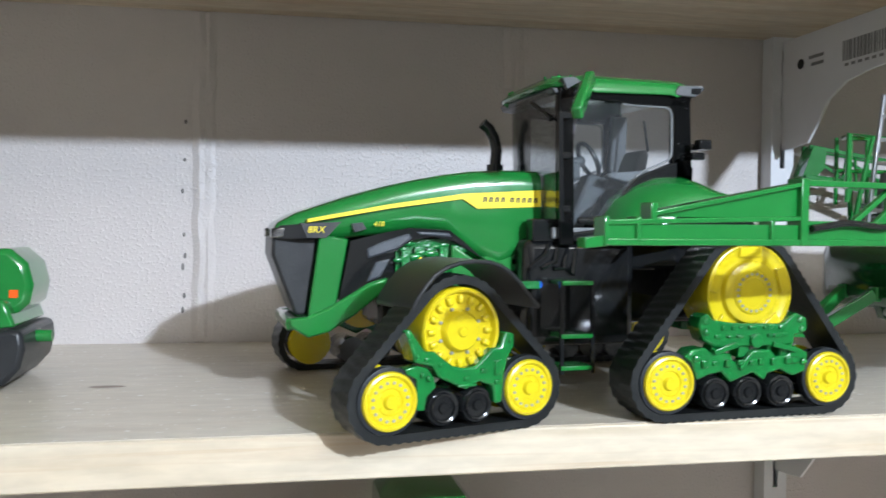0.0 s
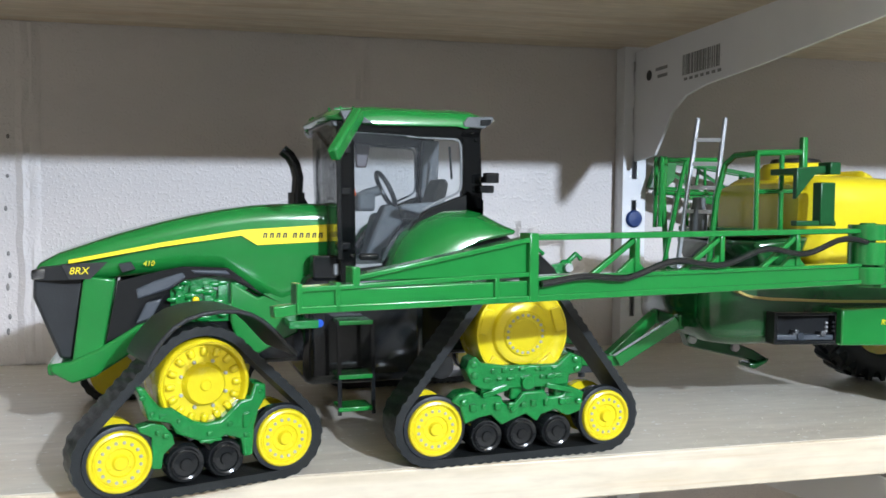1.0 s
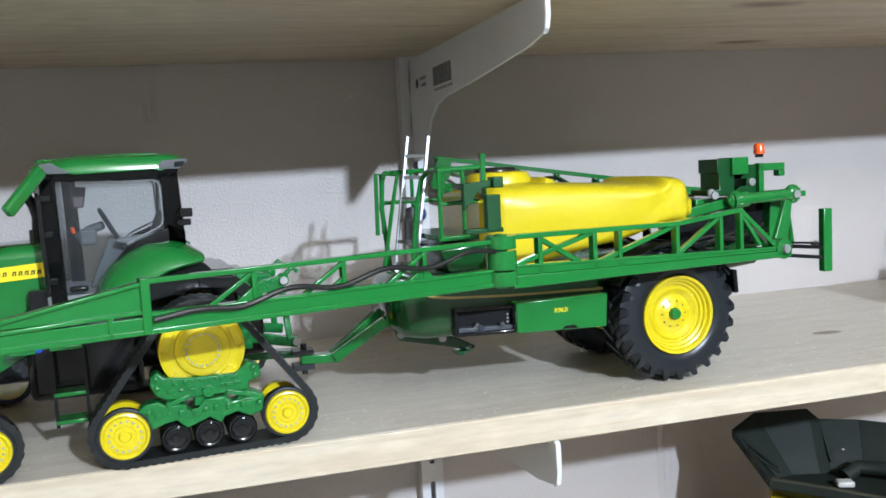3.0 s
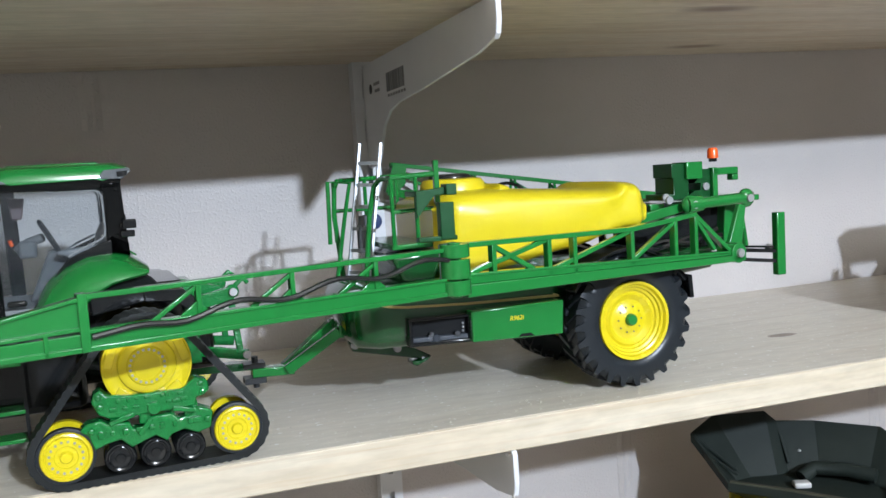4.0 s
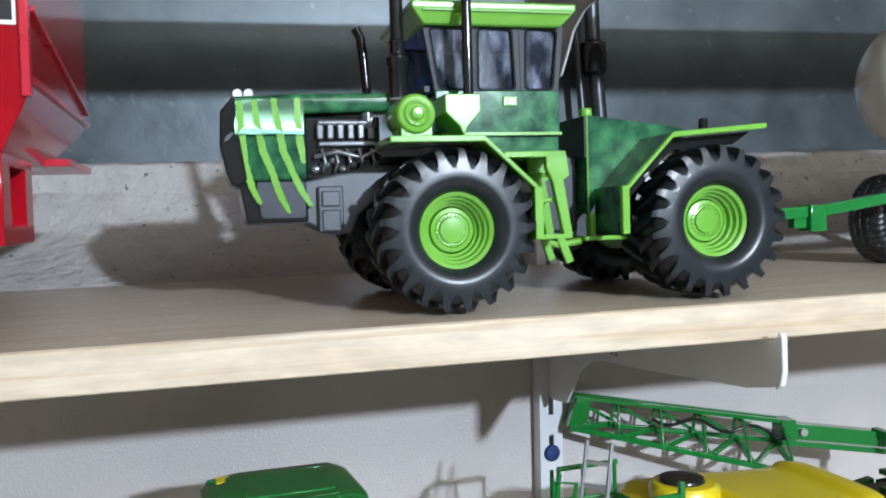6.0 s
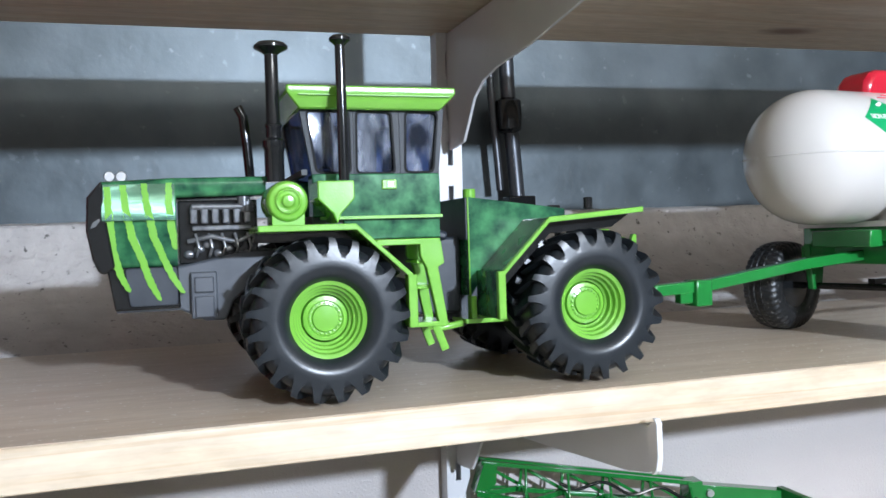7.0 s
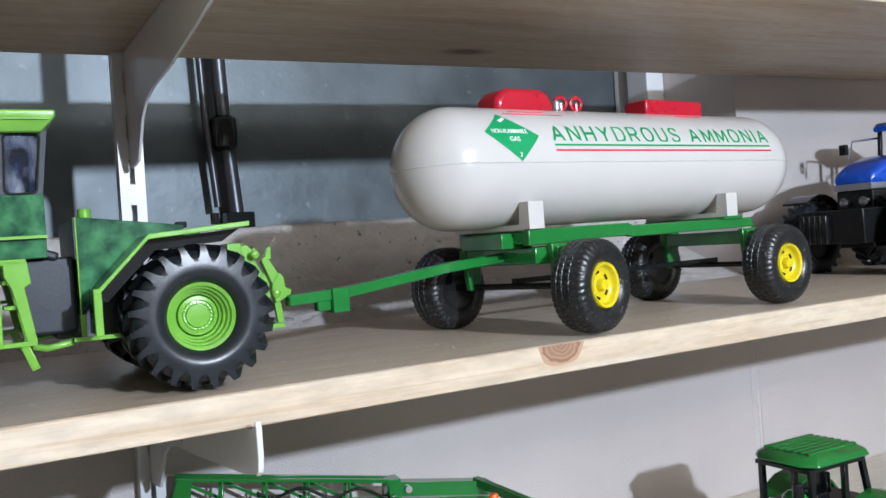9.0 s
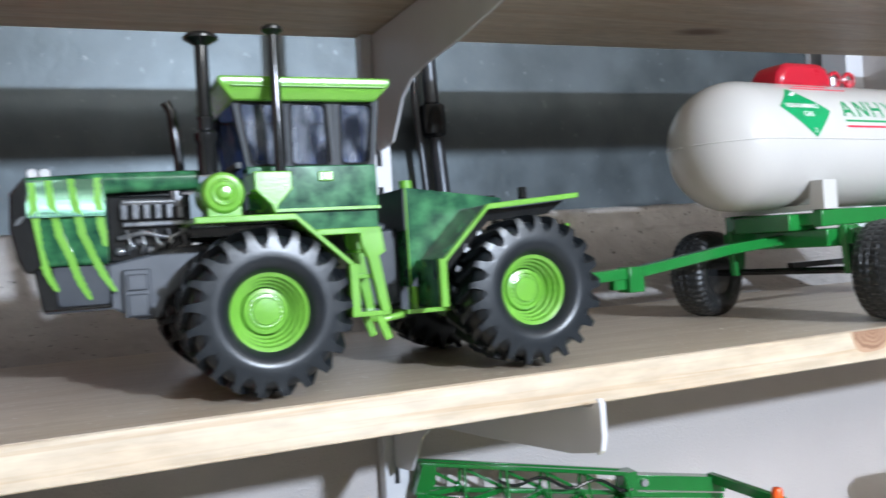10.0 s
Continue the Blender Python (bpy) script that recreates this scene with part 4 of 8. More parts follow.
# ---- tracked tractor ----
def tracked_tractor():
    t = thing("toy_tracked_tractor", "green and yellow toy tractor on four black rubber tracks", "toy tractor", pose(0.052, -0.300, 1.1537, 0, 0, 4.4))
    C = 0.055
    # four track modules
    rear = dict(drive=(-0.0045, 0.0715, 0.0275), idl=((-0.0560, 0.0218, 0.0155), (0.0475, 0.0218, 0.0150)), rol=((-0.0251, 0.0145), (-0.0039, 0.0145), (0.0176, 0.0145)))
    front = dict(drive=(-0.0135, 0.0532, 0.0226), idl=((-0.0538, 0.0208, 0.0150), (0.0275, 0.0216, 0.0152)), rol=((-0.0225, 0.0145), (-0.0025, 0.0145)))
    front_xf = pose(-0.1776, -0.0014, 0, 0, 0, 13.1)
    far_xf = pose(-0.168, 0.118, 0, 0, 0, 8)
    for mod, xf, side, pk in ((rear, Matrix(), -1, False), (front, front_xf, -1, True), (rear, at(0, 2 * C, 0), 1, False), (front, far_xf, 1, True)):
        y = -0.0665 if side < 0 else 0.0665
        s = -side
        dx, dz, dr = mod["drive"]
        circ = [(dx, dz, dr + 0.0015)] + [(x, z, r * 1.14) for x, z, r in mod["idl"]]
        ya, yb = sorted((y + s * 0.0025, y + s * (0.0240 if pk else 0.0290)))
        part("track_belt", track_belt(circ, 0.0042, ya, yb), TRACK, t, "black lugged rubber track", xf=xf, sharp=30)
        drive_wheel(t, dx, dz, dr, y + s * 0.001, xf, pk, side)
        for x, z, r in mod["idl"]:
            idler(t, x, z, r, y, side, xf)
        for x, z in mod["rol"]:
            roller(t, x, z, 0.0098, y + s * 0.002, side, xf)
        if pk:
            fr = [(-0.0468, 0.0554), (-0.0435, 0.0556), (-0.0382, 0.0481), (-0.0354, 0.0445), (-0.0302, 0.0442), (-0.0256, 0.0407), (-0.0197, 0.0364), (-0.0137, 0.0348), (-0.0065, 0.0353), (-0.0015, 0.0396),
                  (0.0035, 0.0440), (0.0086, 0.0446), (0.0111, 0.0524), (0.0169, 0.0512), (0.0169, 0.0443), (0.0130, 0.0379), (0.0110, 0.0300), (0.0100, 0.0154), (0.0053, 0.0152), (0.0041, 0.0245),
                  (-0.0040, 0.0274), (-0.0114, 0.0236), (-0.0156, 0.0255), (-0.0280, 0.0312), (-0.0308, 0.0366), (-0.0411, 0.0391), (-0.0436, 0.0475)]
        else:
            fr = [(-0.0392, 0.0529), (-0.0375, 0.0580), (-0.0336, 0.0604), (-0.0303, 0.0566), (-0.0167, 0.0545), (0.0152, 0.0537), (0.0194, 0.0573), (0.0236, 0.0601), (0.0309, 0.0570), (0.0316, 0.0506),
                  (0.0282, 0.0477), (0.0232, 0.0471), (0.0225, 0.0418), (0.0120, 0.0412), (-0.0110, 0.0412), (-0.0200, 0.0405), (-0.0295, 0.0415), (-0.0357, 0.0450)]
        q0, q1 = sorted((y - s * 0.0012, y + s * 0.012))
        fbm = prism(bm_(), fr, q0, q1)
        if not pk:
            prism(fbm, [(-0.0474, 0.0361), (-0.0427, 0.0402), (-0.0345, 0.0412), (-0.0310, 0.0385), (-0.0180, 0.0375), (-0.0165, 0.0330), (-0.0080, 0.0320), (-0.0060, 0.0390), (0.0080, 0.0392), (0.0110, 0.0350),
                        (0.0190, 0.0360), (0.0230, 0.0412), (0.0329, 0.0368), (0.0310, 0.0258), (0.0226, 0.0235), (0.0145, 0.0276), (0.0063, 0.0254), (0.0037, 0.0215), (-0.0033, 0.0265), (-0.0114, 0.0235),
                        (-0.0178, 0.0211), (-0.0239, 0.0273), (-0.0317, 0.0259), (-0.0395, 0.0229), (-0.0422, 0.0325)], q0 + 0.0006, q1)
            for xa, xb in ((-0.0300, -0.0215), (-0.0125, -0.0050), (0.0060, 0.0090), (0.0150, 0.0230)):
                prism(fbm, [(xa, 0.0345), (xb, 0.0345), (xb + 0.001, 0.0445), (xa + 0.001, 0.0445)], q0 + 0.0022, q1 - 0.001)
        fm = part("track_frame", fbm, CAST, t, "green cast undercarriage frame", bevel=0.0011, xf=xf)
        if side < 0:
            bm = bm_()
            rng = random.Random(7)
            if pk:
                prism(bm, [(-0.0461, 0.0362), (-0.0394, 0.0375), (-0.0337, 0.0360), (-0.0297, 0.0310), (-0.0286, 0.0262), (-0.0338, 0.0216), (-0.0350, 0.0147), (-0.0396, 0.0154), (-0.0394, 0.0306), (-0.0450, 0.0337)], y, y + 0.008)
                prism(bm, [(0.0045, 0.0375), (0.0085, 0.0385), (0.0090, 0.0325), (0.0070, 0.0300), (0.0045, 0.0300)], y - 0.0026, y)
                for cx, cz in ((-0.0440, 0.0505), (-0.0395, 0.0420), (-0.0345, 0.0405), (-0.0270, 0.0375), (-0.0120, 0.0295), (-0.0020, 0.0330), (0.0140, 0.0475), (0.0065, 0.0265), (-0.0370, 0.0330), (-0.0330, 0.0310)):
                    wd = rng.uniform(0.0010, 0.0022)
                    box(bm, cx - wd, cx + wd, y - 0.0024, y, cz - 0.0012, cz + 0.0012)
                box(bm, -0.0170, -0.0060, y - 0.0020, y, 0.0252, 0.0268)
            else:
                for row, (za, zb, x0, x1, n) in enumerate(((0.0505, 0.0535, -0.026, 0.016, 7), (0.0455, 0.0485, -0.029, 0.020, 8), (0.0300, 0.0345, -0.038, 0.028, 9))):
                    for k in range(n):
                        cx = x0 + (x1 - x0) * (k + rng.uniform(0.2, 0.8)) / n
                        wd = rng.uniform(0.0012, 0.0028)
                        box(bm, cx - wd, cx + wd, y - rng.uniform(0.0018, 0.0030), y, za + rng.uniform(0, 0.0012), zb + rng.uniform(-0.001, 0.0006))
                for cx, cz in ((-0.0350, 0.0560), (0.0265, 0.0560), (-0.0405, 0.0355), (0.0290, 0.0320), (-0.0345, 0.0500), (0.0275, 0.0505)):
                    ball(bm, (cx, y - 0.0014, cz), 0.0022, (1.1, 0.6, 1.0), 8)
                bar(bm, (-0.0300, y - 0.0015, 0.0385), (-0.0150, y - 0.0015, 0.0425), 0.003, 0.003)
                bar(bm, (0.0080, y - 0.0015, 0.0425), (0.0240, y - 0.0015, 0.0385), 0.003, 0.003)
                bar(bm, (-0.0130, y - 0.0015, 0.0290), (-0.0050, y - 0.0015, 0.0380), 0.003, 0.003)
                cyl(bm, (-0.003, y - 0.0036, 0.0445), (-0.003, y, 0.0445), 0.0040)
            part("casting_detail", bm, CAST, fm, bevel=0.0006, xf=xf)
        # mudguard
        if pk:
            arc = [(x - 0.008, z) for x, z in ((-0.0335, 0.0660), (-0.0305, 0.0715), (-0.0260, 0.0775), (-0.0205, 0.0830), (-0.0140, 0.0868), (-0.0060, 0.0890), (0.0030, 0.0898), (0.0120, 0.0892), (0.0190, 0.0872), (0.0250, 0.0838), (0.0305, 0.0790), (0.0355, 0.0735), (0.0400, 0.0685), (0.0440, 0.0650))]
            th = arc + [(x * 0.96, z - 0.0022) for x, z in arc[::-1]]
            q0, q1 = sorted((y + s * 0.002, y + s * 0.046))
            part("mudguard", prism(bm_(), th, q0, q1), SATIN, t, "black front mudguard", bevel=0.0009, xf=xf)
    # axles and belly
    bm = bm_()
    box(bm, -0.200, 0.050, C - 0.028, C + 0.028, 0.045, 0.095)
    part("chassis", bm, BLACK, t, "black chassis", bevel=0.003)
    part("fuel_tank", box(bm_(), -0.115, -0.040, C - 0.052, C + 0.052, 0.034, 0.100), BLACK, t, "black fuel tank", bevel=0.006)
    part("front_axle", box(bm_(), -0.190, -0.165, C - 0.075, C + 0.075, 0.046, 0.062), BLACK, t, bevel=0.003)
    part("rear_axle", box(bm_(), -0.014, 0.006, C - 0.080, C + 0.080, 0.062, 0.082), BLACK, t, bevel=0.003)
    part("transmission", box(bm_(), -0.060, 0.030, C - 0.045, C + 0.045, 0.080, 0.115), BLACK, t, bevel=0.003)
    bm = bm_()
    box(bm, -0.190, -0.148, C - 0.030, C + 0.030, 0.072, 0.099)
    for i in range(5):
        box(bm, -0.187 + 0.008 * i, -0.182 + 0.008 * i, C - 0.034, C + 0.034, 0.076, 0.094)
    rng = random.Random(3)
    for i in range(34):
        ball(bm, (-0.188 + 0.0022 * i + rng.uniform(-0.002, 0.002), C - 0.0335, 0.074 + rng.uniform(0, 0.022)), rng.uniform(0.0014, 0.0030), (1.7, 0.40, 0.75), 8)
    box(bm, -0.125, -0.108, C - 0.060, C + 0.060, 0.070, 0.0745)
    part("engine_block", bm, CAST, t, "green engine casting under the hood", bevel=0.001)
    for sg in (-1, 1):
        part("rear_side_panel", prism(bm_(), [(-0.1560, 0.0960), (-0.1400, 0.0860), (-0.1160, 0.0960), (-0.1160, 0.0640), (-0.1230, 0.0610), (-0.1400, 0.0520), (-0.1520, 0.0580), (-0.1560, 0.0720)],
                                      *sorted((C + sg * 0.0350, C + sg * 0.020))), GREEN, t, bevel=0.0012)
    part("filler_plug", ball(bm_(), (-0.1760, C - 0.0370, 0.0860), 0.0020, (1, 1, 1), 8), DECAL_YELLOW, t, "small yellow plug")
    part("fuel_cap", cyl(bm_(), (-0.1065, C - 0.0545, 0.072), (-0.1065, C - 0.051, 0.072), 0.0024), BLUE, t, "blue cap")
    # hood
    secs = [(-0.2625, 0.0255, 0.0985, 0.1045), (-0.2600, 0.0285, 0.0980, 0.1080), (-0.2500, 0.0310, 0.0975, 0.1135), (-0.2400, 0.0325, 0.0978, 0.1170), (-0.2195, 0.0340, 0.0985, 0.1240),
            (-0.1950, 0.0350, 0.1015, 0.1310), (-0.1780, 0.0355, 0.1035, 0.1350), (-0.1600, 0.0360, 0.1025, 0.1385), (-0.1425, 0.0365, 0.0880, 0.1410), (-0.1260, 0.0370, 0.0815, 0.1422),
            (-0.1170, 0.0370, 0.0845, 0.1424), (-0.1090, 0.0370, 0.0915, 0.1425), (-0.0985, 0.0370, 0.0980, 0.1425)]
    part("hood", loft(bm_(), [rounded(x, C, h, a, b, 0.010, 5) for x, h, a, b in secs]), GREEN, t, "long glossy green hood", sharp=50)
    grille = [(-0.2632, 0.1000), (-0.2636, 0.0885), (-0.2500, 0.0529), (-0.2427, 0.0526), (-0.2362, 0.1000)]
    part("grille", prism(bm_(), grille, C - 0.0275, C + 0.0275), SATIN, t, "black wedge-shaped grille", bevel=0.002)
    for sgn in (-1, 1):
        ys = sorted((C + sgn * 0.0345, C + sgn * 0.018))
        part("side_panel", prism(bm_(), [(-0.2365, 0.1010), (-0.2430, 0.0526), (-0.2270, 0.0560), (-0.2195, 0.0985)], *ys), GREEN, t, bevel=0.0012)
        ys = sorted((C + sgn * 0.0362, C + sgn * 0.030))
        part("side_vent", prism(bm_(), [(-0.2185, 0.0975), (-0.1973, 0.1027), (-0.1829, 0.1055), (-0.1716, 0.1050), (-0.1575, 0.1042), (-0.1483, 0.0975), (-0.1381, 0.0887), (-0.1265, 0.0828), (-0.1398, 0.0890),
                                        (-0.1550, 0.0976), (-0.1682, 0.1004), (-0.1812, 0.0979), (-0.1924, 0.0908), (-0.1986, 0.0750), (-0.2080, 0.0712), (-0.2251, 0.0628)], *ys), BLACK, t, "black moulded side vent", bevel=0.0008)
        ys = sorted((C + sgn * 0.0370, C + sgn * 0.032))
        for field in (((-0.2090, 0.0930), (-0.1988, 0.0976), (-0.1832, 0.1024), (-0.1810, 0.0992), (-0.1908, 0.0925), (-0.2082, 0.0868)), ((-0.2034, 0.0852), (-0.1942, 0.0874), (-0.2002, 0.0760), (-0.2093, 0.0728)),
                      ((-0.1795, 0.1036), (-0.1584, 0.1030), (-0.1556, 0.1000), (-0.1764, 0.1012))):
            part("vent_field", prism(bm_(), list(field), *ys), GREYBLUE, t, "dark grey vent field", bevel=0.0012)
        ys = sorted((C + sgn * 0.0385, C + sgn * 0.024))
        part("bumper_arm", prism(bm_(), [(-0.2545, 0.0520), (-0.2535, 0.0470), (-0.2430, 0.0406), (-0.2306, 0.0440), (-0.2150, 0.0540), (-0.1980, 0.0680), (-0.1960, 0.0760), (-0.2080, 0.0725), (-0.2300, 0.0590),
                                         (-0.2440, 0.0530)], *ys), GREEN, t, bevel=0.0015)
        ys = sorted((C + sgn * 0.0306, C + sgn * 0.020))
        part("headlight", prism(bm_(), [(-0.2640, 0.1042), (-0.2640, 0.0985), (-0.2560, 0.0990), (-0.2525, 0.1058)], *ys), GUNMETAL, t, "dark glossy headlight", bevel=0.001)
        o, q = C + sgn * 0.020, 1 if sgn > 0 else -1
        part("headlight_surround", loft(bm_(), [[(-0.2608, o, 0.0978), (-0.2608, C + q * 0.0292, 0.0978), (-0.2598, C + q * 0.0292, 0.1060), (-0.2598, o, 0.1060)],
                                                [(-0.2440, o, 0.0985), (-0.2440, C + q * 0.0359, 0.0985), (-0.2440, C + q * 0.0359, 0.1072), (-0.2440, o, 0.1072)]]), SATIN, t, "black nose panel", bevel=0.0006)
    part("bumper", box(bm_(), -0.256, -0.247, C - 0.036, C + 0.036, 0.0450, 0.0520), GREEN, t, bevel=0.002)
    # stripe and badge, 0.4 mm proud of the near flank
    yn = C - 0.0369
    part("hood_stripe", prism(bm_(), [(-0.2440, 0.1100), (-0.1950, 0.1195), (-0.1489, 0.1268), (-0.0990, 0.1300), (-0.0990, 0.1197), (-0.1407, 0.1177), (-0.1500, 0.1235), (-0.1950, 0.1170), (-0.2440, 0.1080)],
                              yn - 0.0012, yn + 0.006), DECAL_YELLOW, t, "yellow stripe widening into a badge")
    bm = bm_()
    for k in range(9):
        prism(bm, [(-0.1375 + 0.0039 * k + (0.002 if k > 3 else 0) + dx, zz) for dx, zz in ((0.0, 0.1220), (0.0006, 0.1250), (0.0027, 0.1250), (0.0024, 0.1220), (0.0016, 0.1220), (0.0018, 0.1242), (0.0012, 0.1242), (0.0009, 0.1220))], yn - 0.0016, yn)
    part("badge_bars", bm, DECAL_BLACK, t, "black lettering bars")
    part("badge_plate", prism(bm_(), [(-0.2480, 0.1075), (-0.2240, 0.1085), (-0.2330, 0.0990), (-0.2440, 0.0990)], yn + 0.0008, yn + 0.008), DECAL_BLACK, t)
    lettering("hood_lettering", "8RX", 0.0056, DECAL_YELLOW, t, (-0.2440, yn + 0.0005, 0.1020), "yellow lettering", shear=0.2)
    lettering("hood_number", "410", 0.0042, DECAL_YELLOW, t, (-0.2050, yn - 0.0001, 0.1062), "yellow number", shear=0.2)
    part("hood_vent", prism(bm_(), [(-0.2180, 0.1075), (-0.2115, 0.1085), (-0.2090, 0.1045), (-0.2160, 0.1025)], yn + 0.0006, yn + 0.006), SATIN, t)
    # cab, a little narrower than the axles; Y0 near side, Y1 far side
    Y0, Y1 = -0.003, 0.096
    K = (Y0 + Y1) / 2
    roof = [(-0.1025, 0.1918), (-0.1040, 0.1940), (-0.0985, 0.1978), (-0.0790, 0.2005), (-0.0100, 0.2002), (-0.0010, 0.1972), (0.0005, 0.1945), (-0.0080, 0.1900), (-0.0829, 0.1890)]
    bm = bm_()
    rings = []
    for f, ins, top in ((-0.0525, 0.0190, -0.0060), (-0.0508, 0.0110, -0.0038), (-0.0470, 0.0058, -0.0012), (-0.0410, 0.0022, 0.0004), (-0.030, 0.0, 0.0012), (0.030, 0.0, 0.0012), (0.0410, 0.0022, 0.0004), (0.0470, 0.0058, -0.0012), (0.0508, 0.0110, -0.0038), (0.0525, 0.0190, -0.0060)):
        mid = -0.053
        rings.append([(mid + (x - mid) * (1 - ins / 0.055), K + f, z + (top if z > 0.194 else 0)) for x, z in roof])
    loft(bm, rings)
    ro = part("cab_roof", bm, GREEN, t, "green cab roof", bevel=0.0008, sharp=50)
    part("roof_panel", box(bm_(), -0.0780, -0.0200, K - 0.024, K + 0.024, 0.2004, 0.2024), GREEN, ro, bevel=0.0012)
    for yy in (K - 0.036, K + 0.034):
        part("roof_ridge", bar(bm_(), (-0.096, yy, 0.1990), (-0.020, yy * 0.9 + K * 0.1, 0.2008), 0.0016, 0.0020), GREEN, ro)
    for xx, yy in ((-0.098, K - 0.030), (-0.093, K - 0.040), (-0.086, K - 0.042), (-0.084, K - 0.034), (-0.040, K - 0.030), (-0.016, K - 0.012), (-0.012, K + 0.012), (-0.020, K + 0.026), (-0.097, K + 0.030)):
        part("roof_stud", ball(bm_(), (xx, yy, 0.1998), 0.0009, (1, 1, 1), 8), GREEN, ro)
    part("roof_lamp", prism(bm_(), [(-0.0200, 0.1925), (-0.0170, 0.1960), (-0.0010, 0.1968), (0.0002, 0.1945), (-0.0060, 0.1895), (-0.0190, 0.1900)], Y0 - 0.0036, Y0 + 0.002), GREY, ro, "grey lamp strip", bevel=0.0005)
    part("roof_lamp", prism(bm_(), [(-0.0960, 0.1965), (-0.0880, 0.1975), (-0.0760, 0.1900), (-0.0930, 0.1900)], Y0 - 0.0036, Y0 + 0.002), GREY, ro, "grey lamp strip", bevel=0.0005)
    part("lamp_bezel", prism(bm_(), [(-0.0090, 0.1945), (-0.0020, 0.1950), (-0.0030, 0.1915), (-0.0090, 0.1912)], Y0 - 0.0044, Y0 - 0.003), BLACK, ro)
    part("receiver_patch", box(bm_(), -0.0930, -0.0800, 0.070, 0.084, 0.1975, 0.2006), DECAL_YELLOW, ro, "small yellow patch", bevel=0.0008)
    header = [(-0.1000, 0.1915), (-0.0060, 0.1915), (-0.0080, 0.1832), (-0.0480, 0.1832), (-0.0540, 0.1840), (-0.0840, 0.1850), (-0.0960, 0.1850)]
    for yc, sgn in ((Y0, -1), (Y1, 1)):
        ys = sorted((yc, yc - sgn * 0.006))
        dx = 0.0 if sgn < 0 else 0.009
        part("door_header", prism(bm_(), [(max(x, -0.097 + dx), z) for x, z in header], *ys), PIANO, t, bevel=0.0008)
        part("front_pillar", prism(bm_(), [(-0.0970 + dx, 0.188), (-0.0870 + dx, 0.188), (-0.0850 + dx, 0.096), (-0.0950 + dx, 0.096)], *ys), PIANO, t, "black cab pillar", bevel=0.001)
        part("rear_pillar", prism(bm_(), [(-0.0220, 0.1840), (-0.0200, 0.1885), (-0.0072, 0.1885), (-0.0050, 0.139), (-0.0190, 0.140), (-0.0188, 0.1790), (-0.0196, 0.1822)], *ys), PIANO, t, "black cab pillar", bevel=0.001)
        part("door_sill", prism(bm_(), [(-0.0155, 0.1500), (-0.0060, 0.1450), (-0.0060, 0.1370), (-0.0300, 0.1360), (-0.0480, 0.1260), (-0.0600, 0.1070), (-0.0860, 0.1040), (-0.0860, 0.0985), (-0.0560, 0.0985),
                                         (-0.0440, 0.1180), (-0.0280, 0.1310)][:10], *ys), BLACK, t, bevel=0.001)
        part("window_rim", prism(bm_(), [(-0.0160, 0.1490), (-0.0235, 0.1468), (-0.0300, 0.1440), (-0.0380, 0.1410), (-0.0445, 0.1375), (-0.0505, 0.1312), (-0.0566, 0.1225), (-0.0630, 0.1140), (-0.0690, 0.1062), (-0.0620, 0.1040), (-0.0530, 0.1180), (-0.0440, 0.1285), (-0.0330, 0.1350), (-0.0160, 0.1390)],
                                 *sorted((yc + sgn * 0.0006, yc - sgn * 0.005))), BLACK, t, "curved black window edge", bevel=0.0008)
        gy = yc - sgn * 0.0030
        part("door_glass", prism(bm_(), [(-0.0880 + dx, 0.1880), (-0.0150, 0.1880), (-0.0150, 0.1465), (-0.0310, 0.1400), (-0.0500, 0.1280), (-0.0620, 0.1085), (-0.0880 + dx, 0.1085)], gy - 0.0004, gy + 0.0004), CLEAR, t,
             "clear cab window")
        seal = [(-0.0540, 0.1836), (-0.0400, 0.1830), (-0.0245, 0.1828), (-0.0212, 0.1815), (-0.0199, 0.1785), (-0.0196, 0.1700), (-0.0194, 0.1560), (-0.0200, 0.1520), (-0.0225, 0.1495), (-0.0300, 0.1462), (-0.0380, 0.1428), (-0.0440, 0.1392)]
        part("window_seal", tube(bm_(), [(x, yc - sgn * 0.0012, z) for x, z in seal], 0.0008, 6), INTERIOR, t, "pale grey window seal")
    for xb, zb in ((-0.0130, 0.1862), (-0.0105, 0.1822), (-0.0118, 0.1520), (-0.0905, 0.1872), (-0.0880, 0.1120)):
        part("pillar_bolt", ball(bm_(), (xb, Y0 - 0.0004, zb), 0.0010, (1, 0.7, 1), 8), PIANO, t, "glossy bolt head")
    part("visor", prism(bm_(), [(-0.1010, 0.1915), (-0.0880, 0.1910), (-0.0880, 0.1865), (-0.0985, 0.1875)], Y0 + 0.002, Y1 - 0.004), SATIN, t, "black visor under the roof", bevel=0.001)
    # curved windscreen
    bm = bm_()
    arc = [(-0.0955, Y0 + 0.003), (-0.1000, Y0 + 0.014), (-0.1015, Y0 + 0.035), (-0.1000, Y0 + 0.062), (-0.0950, Y0 + 0.084), (-0.0880, Y1 - 0.002)]
    lo = [bm.verts.new((x + 0.002, y, 0.108)) for x, y in arc] + [bm.verts.new((x + 0.0028, y, 0.108)) for x, y in arc[::-1]]
    hi = [bm.verts.new((x - 0.001, y, 0.1895)) for x, y in arc] + [bm.verts.new((x - 0.0002, y, 0.1895)) for x, y in arc[::-1]]
    for i in range(12):
        j = (i + 1) % 12
        bm.faces.new((lo[i], lo[j], hi[j], hi[i]))
    part("windscreen", bm, CLEAR, t, "clear windscreen")
